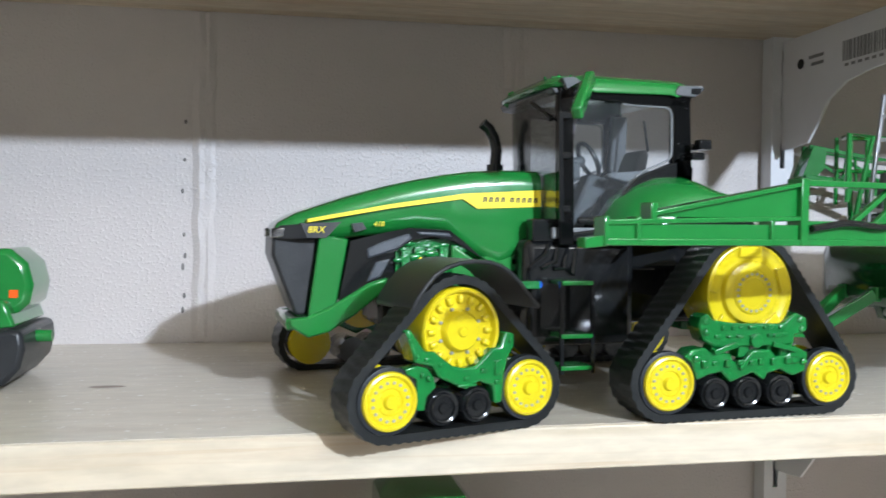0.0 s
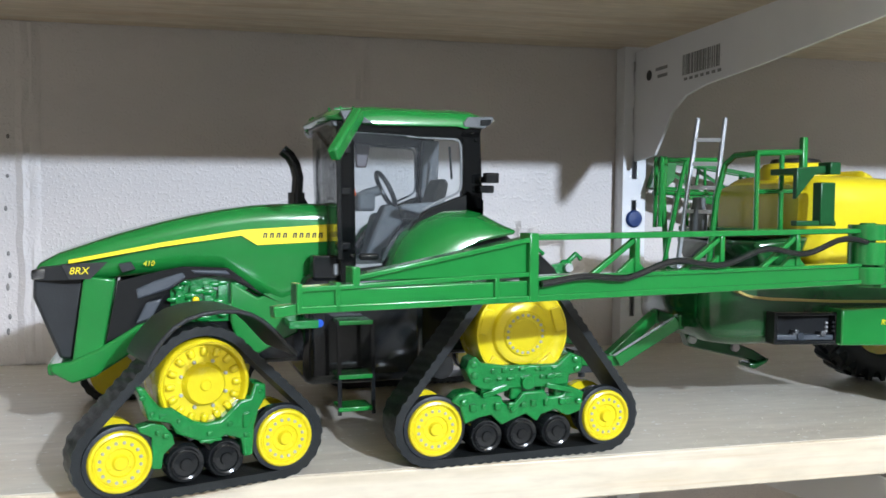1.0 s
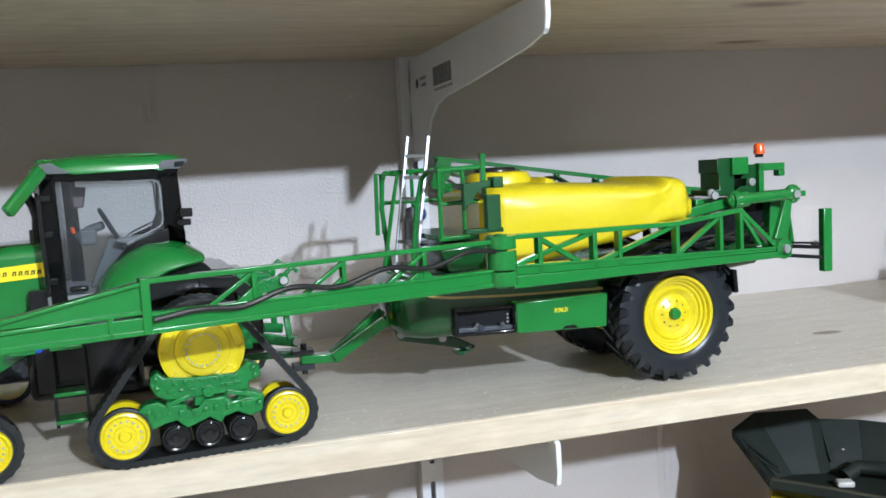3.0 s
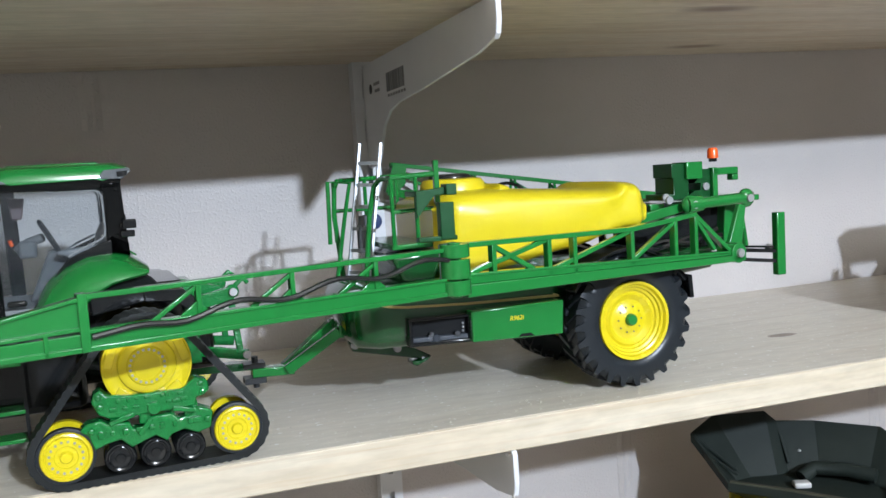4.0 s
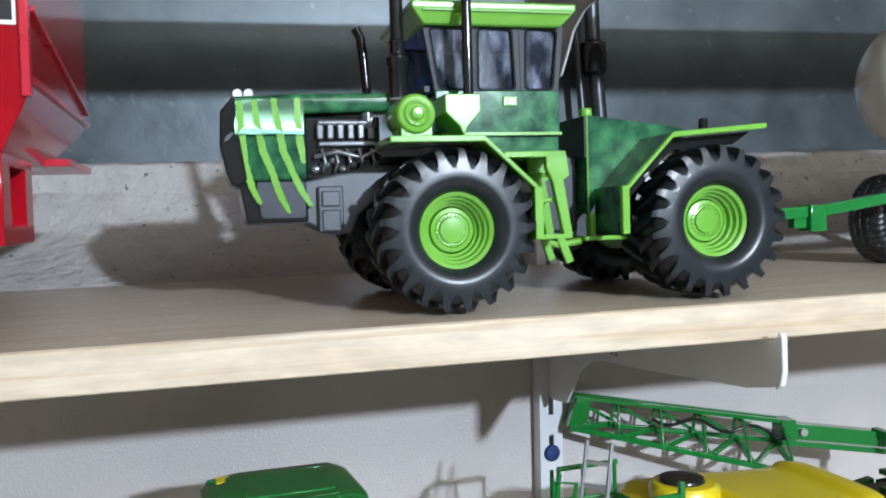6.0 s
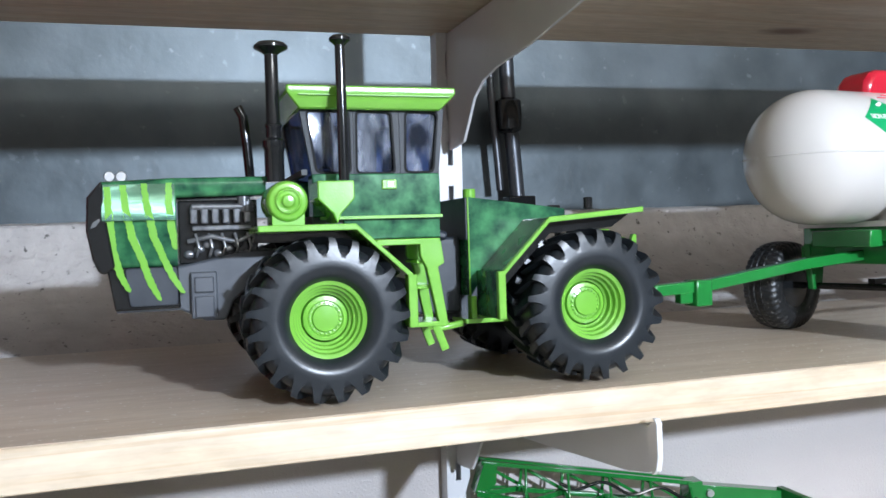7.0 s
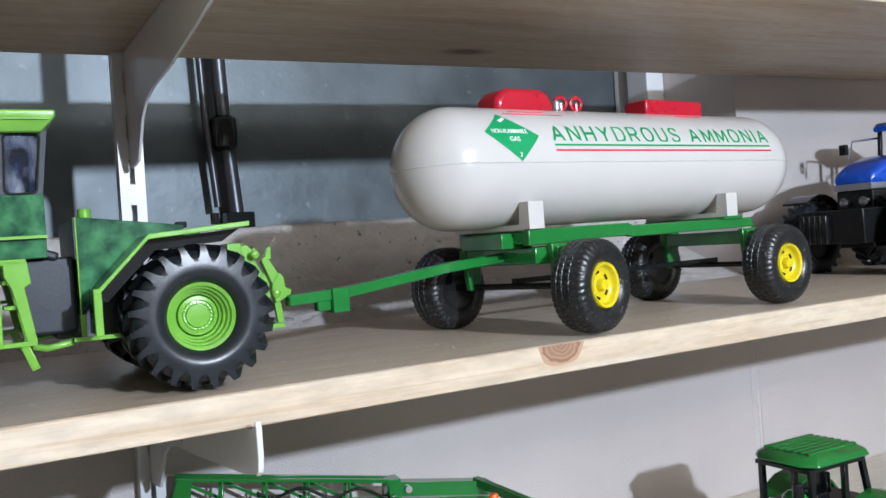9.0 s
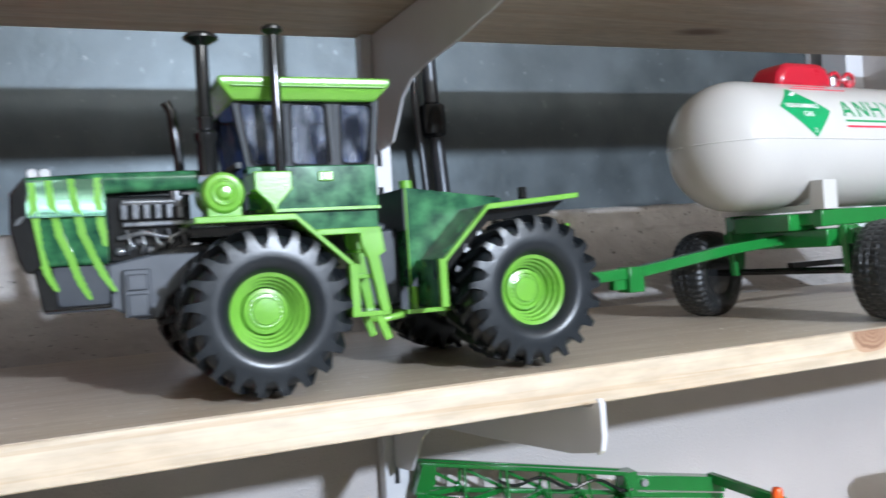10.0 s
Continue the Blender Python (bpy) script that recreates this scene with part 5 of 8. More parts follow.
    part("wiper", tube(bm_(), [(-0.1020, 0.030, 0.186), (-0.1000, 0.012, 0.178), (-0.0990, 0.004, 0.172)], 0.0012, 6), BLACK, t)
    bm = bm_()
    bar(bm, (-0.0975, Y0 - 0.004, 0.176), (-0.0960, Y0 - 0.004, 0.110), 0.003, 0.003)
    for zz in (0.174, 0.150, 0.118):
        box(bm, -0.098, -0.090, Y0 - 0.005, Y0 + 0.001, zz - 0.002, zz + 0.002)
    part("grab_rail", bm, BLACK, t, bevel=0.0005)
    bm = bm_()
    box(bm, -0.098, -0.008, Y0 + 0.004, Y1 - 0.004, 0.1000, 0.1070)
    box(bm, -0.012, -0.008, Y0 + 0.010, Y1 - 0.010, 0.1000, 0.1300)
    part("cab_floor", bm, INTERIOR, t, bevel=0.001)
    bm = bm_()
    prism(bm, [(-0.0470, 0.1330), (-0.0460, 0.1395), (-0.0420, 0.1415), (-0.0270, 0.1410), (-0.0200, 0.1420), (-0.0180, 0.1330)], K - 0.015, K + 0.015)
    prism(bm, [(-0.0275, 0.1400), (-0.0180, 0.1400), (-0.0150, 0.1560), (-0.0168, 0.1600), (-0.0205, 0.1590), (-0.0240, 0.1520)], K - 0.013, K + 0.013)
    box(bm, -0.0400, -0.0220, K - 0.010, K + 0.010, 0.1050, 0.1340)
    part("seat", bm, INTERIOR, t, "grey moulded driver's seat", bevel=0.003)
    part("armrest", prism(bm_(), [(-0.0520, 0.1400), (-0.0500, 0.1425), (-0.0220, 0.1450), (-0.0200, 0.1400), (-0.0340, 0.1350)], K - 0.026, K - 0.018), INTERIOR, t, "grey armrest", bevel=0.0015)
    part("rear_window_post", prism(bm_(), [(-0.0165, 0.188), (-0.0050, 0.188), (-0.0060, 0.142), (-0.0125, 0.130), (-0.0185, 0.150)], Y1 - 0.012, Y1 - 0.006), GREY, t, bevel=0.001)
    part("rear_wiper", tube(bm_(), [(-0.0070, K + 0.010, 0.182), (-0.0080, K + 0.002, 0.160)], 0.0008, 6), BLACK, t)
    bm = bm_()
    prism(bm, [(-0.0720, 0.1070), (-0.0600, 0.1070), (-0.0440, 0.1330), (-0.0500, 0.1430), (-0.0570, 0.1420), (-0.0600, 0.1350)], K - 0.010, K + 0.006)
    tube(bm, [(-0.0780, K - 0.004, 0.143), (-0.0690, K - 0.004, 0.149), (-0.0585, K - 0.004, 0.152)], 0.0034, 10)
    part("steering_column", bm, GREY, t, "grey steering column", bevel=0.002)
    bm = bm_()
    box(bm, -0.0760, -0.0640, K - 0.012, K + 0.006, 0.1380, 0.1500)
    part("dash", bm, GREY, t, "grey dashboard pod", bevel=0.0022)
    ring = []
    for i in range(25):
        a = 2 * math.pi * i / 24
        ring.append((-0.0555 - 0.0056 * math.cos(a), K - 0.004 + 0.0115 * math.sin(a), 0.1520 + 0.0110 * math.cos(a)))
    part("steering_wheel", tube(bm_(), ring, 0.0016, 8), SATIN, t)
    part("lever", cyl(bm_(), (-0.0790, K - 0.016, 0.1480), (-0.0802, K - 0.017, 0.1518), 0.0013), ORANGE, t, "orange lever knob")
    part("rear_console", prism(bm_(), [(-0.062, 0.106), (-0.056, 0.136), (-0.030, 0.141), (-0.014, 0.138), (-0.012, 0.106)], K + 0.020, K + 0.040), INTERIOR, t, "grey side console", bevel=0.003)
    part("door_latch", box(bm_(), -0.0835, -0.0715, Y0 - 0.0012, Y0 + 0.002, 0.1092, 0.1134), BLACK, t, "black door handle recess", bevel=0.0018)
    part("dash_panel", box(bm_(), -0.0955, -0.0890, K - 0.038, K - 0.020, 0.1075, 0.1410), INTERIOR, t, "pale grey dash panel", bevel=0.002)
    part("interior_mirror", prism(bm_(), [(-0.0790, 0.1810), (-0.0685, 0.1800), (-0.0712, 0.1655), (-0.0778, 0.1655)], 0.0300, 0.0330), MAROON, t, "small dark reddish mirror inside the cab", bevel=0.001)
    # mirrors, exhaust, rear fenders
    for sg in (-1, 1):
        bm = bm_()
        if sg < 0:
            bar(bm, (-0.0920, -0.0360, 0.1925), (-0.1110, -0.0600, 0.1675), 0.006, 0.0080)
            arm = bar(bm_(), (-0.0900, Y0, 0.1880), (-0.0940, -0.0380, 0.1890), 0.004, 0.004)
        else:
            bar(bm, (-0.0940, 0.0800, 0.1990), (-0.0990, 0.0780, 0.1890), 0.006, 0.0085)
            arm = bar(bm_(), (-0.0880, 0.0850, 0.1900), (-0.0960, 0.0790, 0.1930), 0.003, 0.003)
        part("side_mirror", bm, GREEN, t, "green mirror housing", bevel=0.0015)
        part("mirror_arm", arm, BLACK, t)
        bm = bm_()
        yl = Y0 - 0.010 if sg < 0 else Y1 + 0.010
        yh = Y0 - 0.003 if sg < 0 else Y1 + 0.003
        box(bm, -0.0085, 0.0000, yl - 0.0035, yl + 0.0035, 0.1560, 0.1622)
        box(bm, -0.0100, 0.0, yh - 0.003, yh + 0.003, 0.1560, 0.1600)
        box(bm, -0.0100, -0.0010, yh - 0.005, yh + 0.003, 0.1500, 0.1546)
        part("work_lamp", bm, BLACK, t, "black rear work lamp", bevel=0.0008)
        # arched fender that rolls outwards and down from the cab
        crest = ((-0.0700, 0.1010), (-0.0640, 0.1150), (-0.0575, 0.1250), (-0.0464, 0.1340), (-0.0321, 0.1397), (-0.0150, 0.1405), (-0.0075, 0.1384), (-0.0005, 0.1342), (0.0055, 0.1297))
        hem = ((-0.0690, 0.0985), (-0.0600, 0.0985), (-0.0480, 0.0990), (-0.0390, 0.1080), (-0.0300, 0.1165), (-0.0190, 0.1220), (-0.0110, 0.1240), (-0.0040, 0.1252), (0.0042, 0.1268))
        rings = []
        for (xa, za), (xb, zb) in zip(crest, hem):
            outer = []
            for k in range(9):
                a = math.pi / 2 * k / 8
                f = 1 - math.cos(a)
                outer.append((xa + (xb - xa) * f, 0.046 + 0.0405 * math.sin(a), za + (zb - za) * f))
            inner = [(x * 0.985 - 0.0003, y - 0.0016, z - 0.0014) for x, y, z in outer[::-1]]
            rings.append([(x, C + sg * y, z) for x, y, z in outer + inner])
        part("rear_fender", loft(bm_(), rings), GREEN, t, "arched green rear fender", sharp=50)
        part("fender_liner", prism(bm_(), [(-0.0340, 0.1130), (-0.0250, 0.1200), (-0.0140, 0.1248), (0.0010, 0.1262), (0.0060, 0.1225), (0.0150, 0.1120), (0.0, 0.1060), (-0.0330, 0.1000)], *sorted((C + sg * 0.040, C + sg * 0.076))), BLACK, t,
             "black liner under the fender", bevel=0.001)
        part("fender_skirt", prism(bm_(), [(0.000, 0.1150), (0.0250, 0.1130), (0.0350, 0.1040), (0.0400, 0.0940), (0.0340, 0.0920), (0.0200, 0.1040), (0.0, 0.1060)], *sorted((C + sg * 0.044, C + sg * 0.078))), BLACK, t,
             "black fender skirt", bevel=0.001)
    bm = bm_()
    E = 0.083
    tube(bm, [(-0.1070, E, 0.136), (-0.1065, E, 0.152), (-0.1060, E, 0.160), (-0.1080, E, 0.1685), (-0.1115, E, 0.1745), (-0.1165, E, 0.1785)], 0.0040, 12)
    cyl(bm, (-0.1070, E, 0.134), (-0.1070, E, 0.150), 0.0058)
    prism(bm, [(-0.1030, 0.136), (-0.0960, 0.136), (-0.0990, 0.142), (-0.1030, 0.148)], E - 0.003, E + 0.003)
    part("exhaust", bm, BLACK, t, "black curved exhaust pipe")
    for sg in (-1, 1):
        bm = bm_()
        ya, yb = C + sg * 0.054, C + sg * 0.070
        for xx in (-0.0985, -0.0785):
            bar(bm, (xx, yb, 0.0750), (xx + 0.001, yb, 0.0200), 0.002, 0.0022)
        part("step_frame", bm, BLACK, t)
        for zz in (0.0235, 0.0425, 0.0740):
            part("step", box(bm_(), -0.0985, -0.0785, *sorted((ya, yb + sg * 0.002)), zz - 0.0013, zz + 0.0013), GREEN, t, bevel=0.0004)
    for k in range(4):
        part("hose", tube(bm_(), [(-0.098 + 0.006 * k, C - 0.050, 0.099), (-0.102 + 0.006 * k, C - 0.054, 0.090 - 0.004 * k), (-0.112 + 0.008 * k, C - 0.053, 0.082)], 0.0016, 6), BLACK, t)
    part("control_box", box(bm_(), -0.1100, -0.0900, C - 0.052, C - 0.040, 0.0980, 0.1120), BLACK, t, bevel=0.001)
    # hitch
    for sg in (-1, 1):
        bm = bm_()
        bar(bm, (0.030, C + sg * 0.026, 0.092), (0.066, C + sg * 0.030, 0.100), 0.006, 0.010)
        bar(bm, (0.030, C + sg * 0.024, 0.060), (0.074, C + sg * 0.034, 0.052), 0.005, 0.008)
        bar(bm, (0.064, C + sg * 0.030, 0.100), (0.068, C + sg * 0.034, 0.054), 0.004, 0.005)
        ball(bm, (0.066, C + sg * 0.030, 0.101), 0.0055, (1, 0.7, 1), 10)
        tube(bm, [(0.066, C + sg * 0.030, 0.103), (0.074, C + sg * 0.030, 0.110), (0.078, C + sg * 0.030, 0.106)], 0.0022, 6)
        part("lift_arm", bm, CAST, t, "green lift arm", bevel=0.0008)
    bm = bm_()
    box(bm, 0.026, 0.040, C - 0.030, C + 0.030, 0.050, 0.110)
    bar(bm, (0.030, C, 0.108), (0.062, C, 0.098), 0.007, 0.008)
    bar(bm, (0.020, C, 0.040), (0.088, C, 0.036), 0.014, 0.006)
    part("rear_hitch", bm, CAST, t, "green three-point hitch and drawbar", bevel=0.0008)
    for sg in (-1, 1):
        part("hitch_pin", cyl(bm_(), (0.066, C + sg * 0.0345, 0.101), (0.066, C + sg * 0.0365, 0.101), 0.003, seg=12), BOLT, t, "bright steel pin")
        part("hitch_pin", cyl(bm_(), (0.072, C + sg * 0.0375, 0.053), (0.072, C + sg * 0.0395, 0.053), 0.003, seg=12), BOLT, t, "bright steel pin")
    return t


tracked_tractor()


# ---- trailed sprayer ----
def sprayer():
    t = thing("toy_sprayer", "green toy crop sprayer with yellow tank and folded booms", "toy sprayer", pose(0.415, -0.265, 1.1537, 0, 0, 1.5))
    # tank
    def tank_ring(x):
        """One section of the blow-moulded tank: a soft-cornered box with a slanting groove and a raised tail."""
        def ease(v, a, b):
            u = min(1.0, max(0.0, (v - a) / (b - a)))
            return u * u * (3 - 2 * u)
        nose, tail = ease(x, -0.153, -0.136), 1 - ease(x, 0.020, 0.0375)
        zt = 0.1655 - 0.065 * max(0.0, x + 0.100) + 0.0060 * ease(x, 0.000, 0.010) - 0.006 * (1 - nose) - 0.016 * (1 - tail) ** 1.5
        zb = 0.1000 + 0.012 * ease(x, -0.11, -0.03) + 0.012 * ease(x, -0.04, 0.01) + 0.010 * (1 - nose) + 0.004 * (1 - tail)
        hw = 0.0570 * (0.80 + 0.20 * nose) * (0.74 + 0.26 * tail)
        zm, hz = (zt + zb) / 2, (zt - zb) / 2
        out = []
        for i in range(56):
            a = 2 * math.pi * i / 56
            c, q = math.cos(a), math.sin(a)
            y = hw * math.copysign(abs(c) ** 0.42, c)
            z = zm + hz * math.copysign(abs(q) ** 0.42, q)
            groove = 0.0030 * math.exp(-((z - 0.1460 + 0.16 * (x + 0.130)) / 0.0060) ** 2) * ease(x, -0.135, -0.105) * (1 - ease(x, -0.045, -0.010))
            fin = 0.0026 * ease(x, 0.0035 - (0.152 - z) * 0.85, 0.0085 - (0.152 - z) * 0.85) * tail - 0.0018 * ease(x, -0.060, -0.005) * (1 - ease(x, -0.004 - (0.152 - z) * 0.85, 0.0035 - (0.152 - z) * 0.85))
            lean = 0.0030 * max(0.0, (z - 0.130) / 0.035)
            out.append((x, y + math.copysign(fin - groove - lean, y) * min(1.0, abs(c) * 3), z))
        return out

    xs = [-0.153 + 0.0012 * i * i / 4 for i in range(9)] + [-0.130 + 0.0052 * i for i in range(26)] + [0.0035 + 0.0022 * i for i in range(12)] + [0.0292, 0.0315, 0.0335, 0.0350, 0.0365, 0.0372]
    tk = part("tank", loft(bm_(), [tank_ring(x) for x in xs]), TANK_YELLOW, t, "glossy yellow moulded tank", sharp=70)
    bm = bm_()
    part("filler_dome", lathe(bm_(), [(0.027, 0.160), (0.0265, 0.1705), (0.0235, 0.1740), (0.0180, 0.1750), (0.0, 0.1750)], (-0.118, 0, 0), 28, "z"), TANK_YELLOW, tk, "round yellow filler dome")
    loft(bm, [rounded(x, 0, h, 0.158, b, 0.005, 4) for x, h, b in ((-0.096, 0.034, 0.1660), (-0.092, 0.038, 0.1690), (-0.084, 0.036, 0.1665), (-0.078, 0.030, 0.1630))])
    part("tank_moulding", bm, TANK_YELLOW, tk, "raised yellow step behind the dome", sharp=60)
    part("tank_lid", lathe(bm_(), [(0.0, 0.1785), (0.012, 0.1785), (0.0165, 0.1775), (0.0175, 0.1755), (0.0175, 0.1748)], (-0.120, 0, 0), 24, "z"), BLACK, t, "round black lid")
    # body
    secs = [(-0.2230, 0.036, 0.062, 0.088, 0.008), (-0.2160, 0.048, 0.054, 0.098, 0.010), (-0.2000, 0.056, 0.052, 0.100, 0.012), (-0.1500, 0.058, 0.052, 0.102, 0.010), (-0.0600, 0.056, 0.060, 0.102, 0.010),
            (-0.0520, 0.036, 0.064, 0.102, 0.010), (0.0300, 0.036, 0.075, 0.104, 0.008), (0.1100, 0.032, 0.082, 0.102, 0.006)]
    part("body", loft(bm_(), [rounded(x, 0, h, a, b, r, 4) for x, h, a, b, r in secs]), BODY, t, "green lower body, boom shade put into its colour", sharp=50)
    part("funnel", prism(bm_(), [(-0.1880, 0.1200), (-0.1450, 0.1240), (-0.1550, 0.1000), (-0.1800, 0.1000)], -0.050, 0.050), BODY, t, "green hopper under the platform, coloured as shaded", bevel=0.003)
    GOLD = material("gold_line", (0.30, 0.24, 0.07), 0.35, scale=80)
    line = [(-0.2057, 0.0896), (-0.2000, 0.0872), (-0.1945, 0.0857), (-0.1808, 0.0841), (-0.1336, 0.0816), (-0.0562, 0.0796)]
    part("pinstripe", prism(bm_(), line + [(x, z - 0.0017) for x, z in line[::-1]], -0.0588, 0.0588), GOLD, t, "thin gold line")
    for sg in (-1, 1):
        hatch = [(-0.1830, 0.0545), (-0.1345, 0.0530), (-0.1345, 0.0745), (-0.1830, 0.0755)]
        well = [(-0.1805, 0.0568), (-0.1362, 0.0556), (-0.1362, 0.0722), (-0.1805, 0.0732)]
        tb = part("tool_bay", ring_plate(hatch, well, *sorted((sg * 0.0560, sg * 0.0655))), BLACK, t, "black recessed valve bay", bevel=0.0005)
        part("bay_back", prism(bm_(), well, *sorted((sg * 0.0560, sg * 0.0592))), SEAL, tb)
        part("bay_floor", prism(bm_(), [(-0.1800, 0.0570), (-0.1366, 0.0558), (-0.1366, 0.0592), (-0.1800, 0.0606)], *sorted((sg * 0.0590, sg * 0.0640))), GREYBLUE, tb, "grey floor of the bay", bevel=0.0006)
        part("side_locker", prism(bm_(), [(-0.1355, 0.0770), (-0.0585, 0.0770), (-0.0600, 0.0505), (-0.1355, 0.0530)], *sorted((sg * 0.045, sg * 0.0705))), GREEN, t, "green side locker", bevel=0.0012)
    for xx, zz, r in ((-0.1655, 0.0622, 0.0016), (-0.1622, 0.0590, 0.0028), (-0.1452, 0.0604, 0.0020)):
        bm = cyl(bm_(), (xx, -0.0650, zz), (xx, -0.0590, zz), r, seg=12)
        box(bm, xx - r * 1.6, xx + r * 1.6, -0.0640, -0.0595, zz - r * 1.5, zz - r * 0.4)
        part("valve", bm, SLATE if r > 0.0025 else ENGINE, t, "small metal valve", bevel=0.0003)
    for xx, zz in ((-0.1390, 0.0668), (-0.1390, 0.0640), (-0.1392, 0.0612)):
        part("stud", ball(bm_(), (xx, -0.0600, zz), 0.0011, (1, 1, 1), 8), BOLT, t, "small bright stud")
    lettering("model_lettering", "R962i", 0.0050, DECAL_YELLOW, t, (-0.1050, -0.0707, 0.0660), "yellow model lettering", shear=0.2)
    bm = bm_()
    prism(bm, [(-0.098, 0.0530), (-0.096, 0.0550), (-0.088, 0.0550), (-0.085, 0.0525)], -0.0712, -0.060)
    part("locker_handle", bm, BLACK, t)
    # wheels
    for sg in (-1, 1):
        yc = sg * 0.0570
        w = part("tyre", lug_tyre(0.0536, 0.0306, 0.034, 24, 0.0030), RUBBER, t, "black lugged tyre", xf=at(0.0025, yc, 0.0538), sharp=30)
        prof = [(0.0, -0.013), (0.0045, -0.013), (0.0055, -0.010), (0.011, -0.009), (0.013, -0.0075), (0.017, -0.0070), (0.0195, -0.0085), (0.0215, -0.010), (0.0235, -0.0085), (0.0250, -0.0088), (0.0256, -0.0105), (0.0278, -0.0112), (0.0284, -0.0130), (0.0300, -0.0138), (0.0312, -0.0165),
                (0.0335, -0.0170), (0.0338, -0.014), (0.0330, 0.014), (0.0, 0.014)]
        rim = part("rim", lathe(bm_(), [(r * 0.940, yc - sg * h if sg > 0 else yc + h) for r, h in prof], (0.0025, 0, 0.0538), 40), YELLOW, t, "yellow dished rim")
        fy = yc + sg * 0.013
        part("hub_cap", lathe(bm_(), [(0.0, fy + sg * 0.0015), (0.0040, fy + sg * 0.001), (0.0051, fy - sg * 0.001), (0.0051, fy - sg * 0.006)], (0.0025, 0, 0.0538), 18), GREEN, rim, "green hub cap")
        bm = bm_()
        for i in range(10):
            a = 2 * math.pi * i / 10
            cyl(bm, (0.0025 + 0.0105 * math.cos(a), yc + sg * 0.0085, 0.0538 + 0.0105 * math.sin(a)), (0.0025 + 0.0105 * math.cos(a), yc + sg * 0.0098, 0.0538 + 0.0105 * math.sin(a)), 0.0006, seg=8)
        part("bolt_ring", bm, GREY, rim, "small dark bolts")
        bm = bm_()
        arc = [(0.0025 + 0.0590 * math.cos(radians(a)), 0.0538 + 0.0590 * math.sin(radians(a))) for a in range(30, 151, 15)]
        prism(bm, [(0.0615, 0.066), (0.0600, 0.085)] + arc + [(x * 0.98, z - 0.003) for x, z in arc[::-1]] + [(0.0555, 0.083), (0.0575, 0.066)], *sorted((yc - 0.014, yc + 0.016)))
        part("mudguard", bm, BLACK, t, "black mudguard", bevel=0.0006)
    part("axle", cyl(bm_(), (0.0025, -0.05, 0.0538), (0.0025, 0.05, 0.0538), 0.007), GREEN, t)
    # tongue and jack
    bm = bm_()
    for sg in (-1, 1):
        bar(bm, (-0.2640, sg * 0.006, 0.0370), (-0.2235, sg * 0.016, 0.0640), 0.007, 0.008)
        bar(bm, (-0.2245, sg * 0.016, 0.0640), (-0.1950, sg * 0.018, 0.0650), 0.008, 0.010)
    bar(bm, (-0.2900, 0, 0.0380), (-0.2580, 0, 0.0365), 0.012, 0.007)
    part("tongue", bm, GREEN, t, "green forked tongue", bevel=0.0008)
    bm = bm_()
    box(bm, -0.2960, -0.2800, -0.007, 0.007, 0.0300, 0.0345)
    box(bm, -0.2960, -0.2800, -0.007, 0.007, 0.0420, 0.0455)
    cyl(bm, (-0.287, 0, 0.026), (-0.287, 0, 0.050), 0.0024)
    part("clevis", bm, SATIN, t)
    bm = bm_()
    prism(bm, [(-0.2181, 0.0572), (-0.2000, 0.0562), (-0.1860, 0.0512), (-0.1835, 0.0520), (-0.1800, 0.0490), (-0.1627, 0.0424), (-0.1506, 0.0356), (-0.1567, 0.0325), (-0.1640, 0.0350), (-0.2140, 0.0466)], -0.0160, -0.0080)
    prism(bm, [(-0.1672, 0.0335), (-0.1600, 0.0330), (-0.1510, 0.0362), (-0.1540, 0.0330), (-0.1632, 0.0290), (-0.1672, 0.0305)], -0.0190, -0.0050)
    part("jack_stand", bm, BODY, t, "dark green folded jack stand", bevel=0.0008)
    for xx, zz in ((-0.2126, 0.0517), (-0.1785, 0.0450)):
        part("jack_bolt", cyl(bm_(), (xx, -0.0185, zz), (xx, -0.0155, zz), 0.0030, seg=12), BOLT, t, "bright bolt head")
    # ladder
    bm = bm_()
    R0, R1, L0, L1 = Vector((-0.1935, -0.003, 0.096)), Vector((-0.1735, 0.0090, 0.2068)), Vector((-0.2065, 0.0150, 0.096)), Vector((-0.1872, 0.0225, 0.2075))
    for a, b in ((R0, R1), (L0, L1)):
        part("ladder_rail", bar(bm_(), a, b, 0.0030, 0.0026), SILVER, t, "silver ladder rail", bevel=0.0004)
    for i in range(6):
        f = 0.08 + 0.155 * i
        part("ladder_rung", bar(bm_(), R0.lerp(R1, f), L0.lerp(L1, f), 0.0026, 0.0028), SILVER, t)
    # platform and railings
    part("platform", box(bm_(), -0.1850, -0.1440, -0.044, 0.050, 0.1245, 0.1285), GREEN, t, bevel=0.0008)
    r = 0.0017
    A, B, Cc = (-0.1830, -0.043), (-0.1475, -0.043), (-0.1640, -0.043)
    part("rail", tube(bm_(), [(-0.1985, -0.012, 0.098), (-0.1925, -0.012, 0.150), (-0.1880, -0.014, 0.172), (-0.1855, -0.022, 0.178), (-0.1830, -0.043, 0.1785), (-0.1475, -0.043, 0.1800)], 0.0021), GREEN, t, "green tubular rail")
    part("rail", tube(bm_(), [(A[0], A[1], 0.153), (B[0], B[1], 0.154)], r), GREEN, t, "green tubular rail")
    part("railing_post", tube(bm_(), [(Cc[0], Cc[1], 0.127), (Cc[0], Cc[1], 0.179)], r), GREEN, t, "green tubular post")
    part("railing_post", tube(bm_(), [(-0.1830, -0.043, 0.127), (-0.1830, -0.043, 0.178)], r), GREEN, t, "green tubular post")
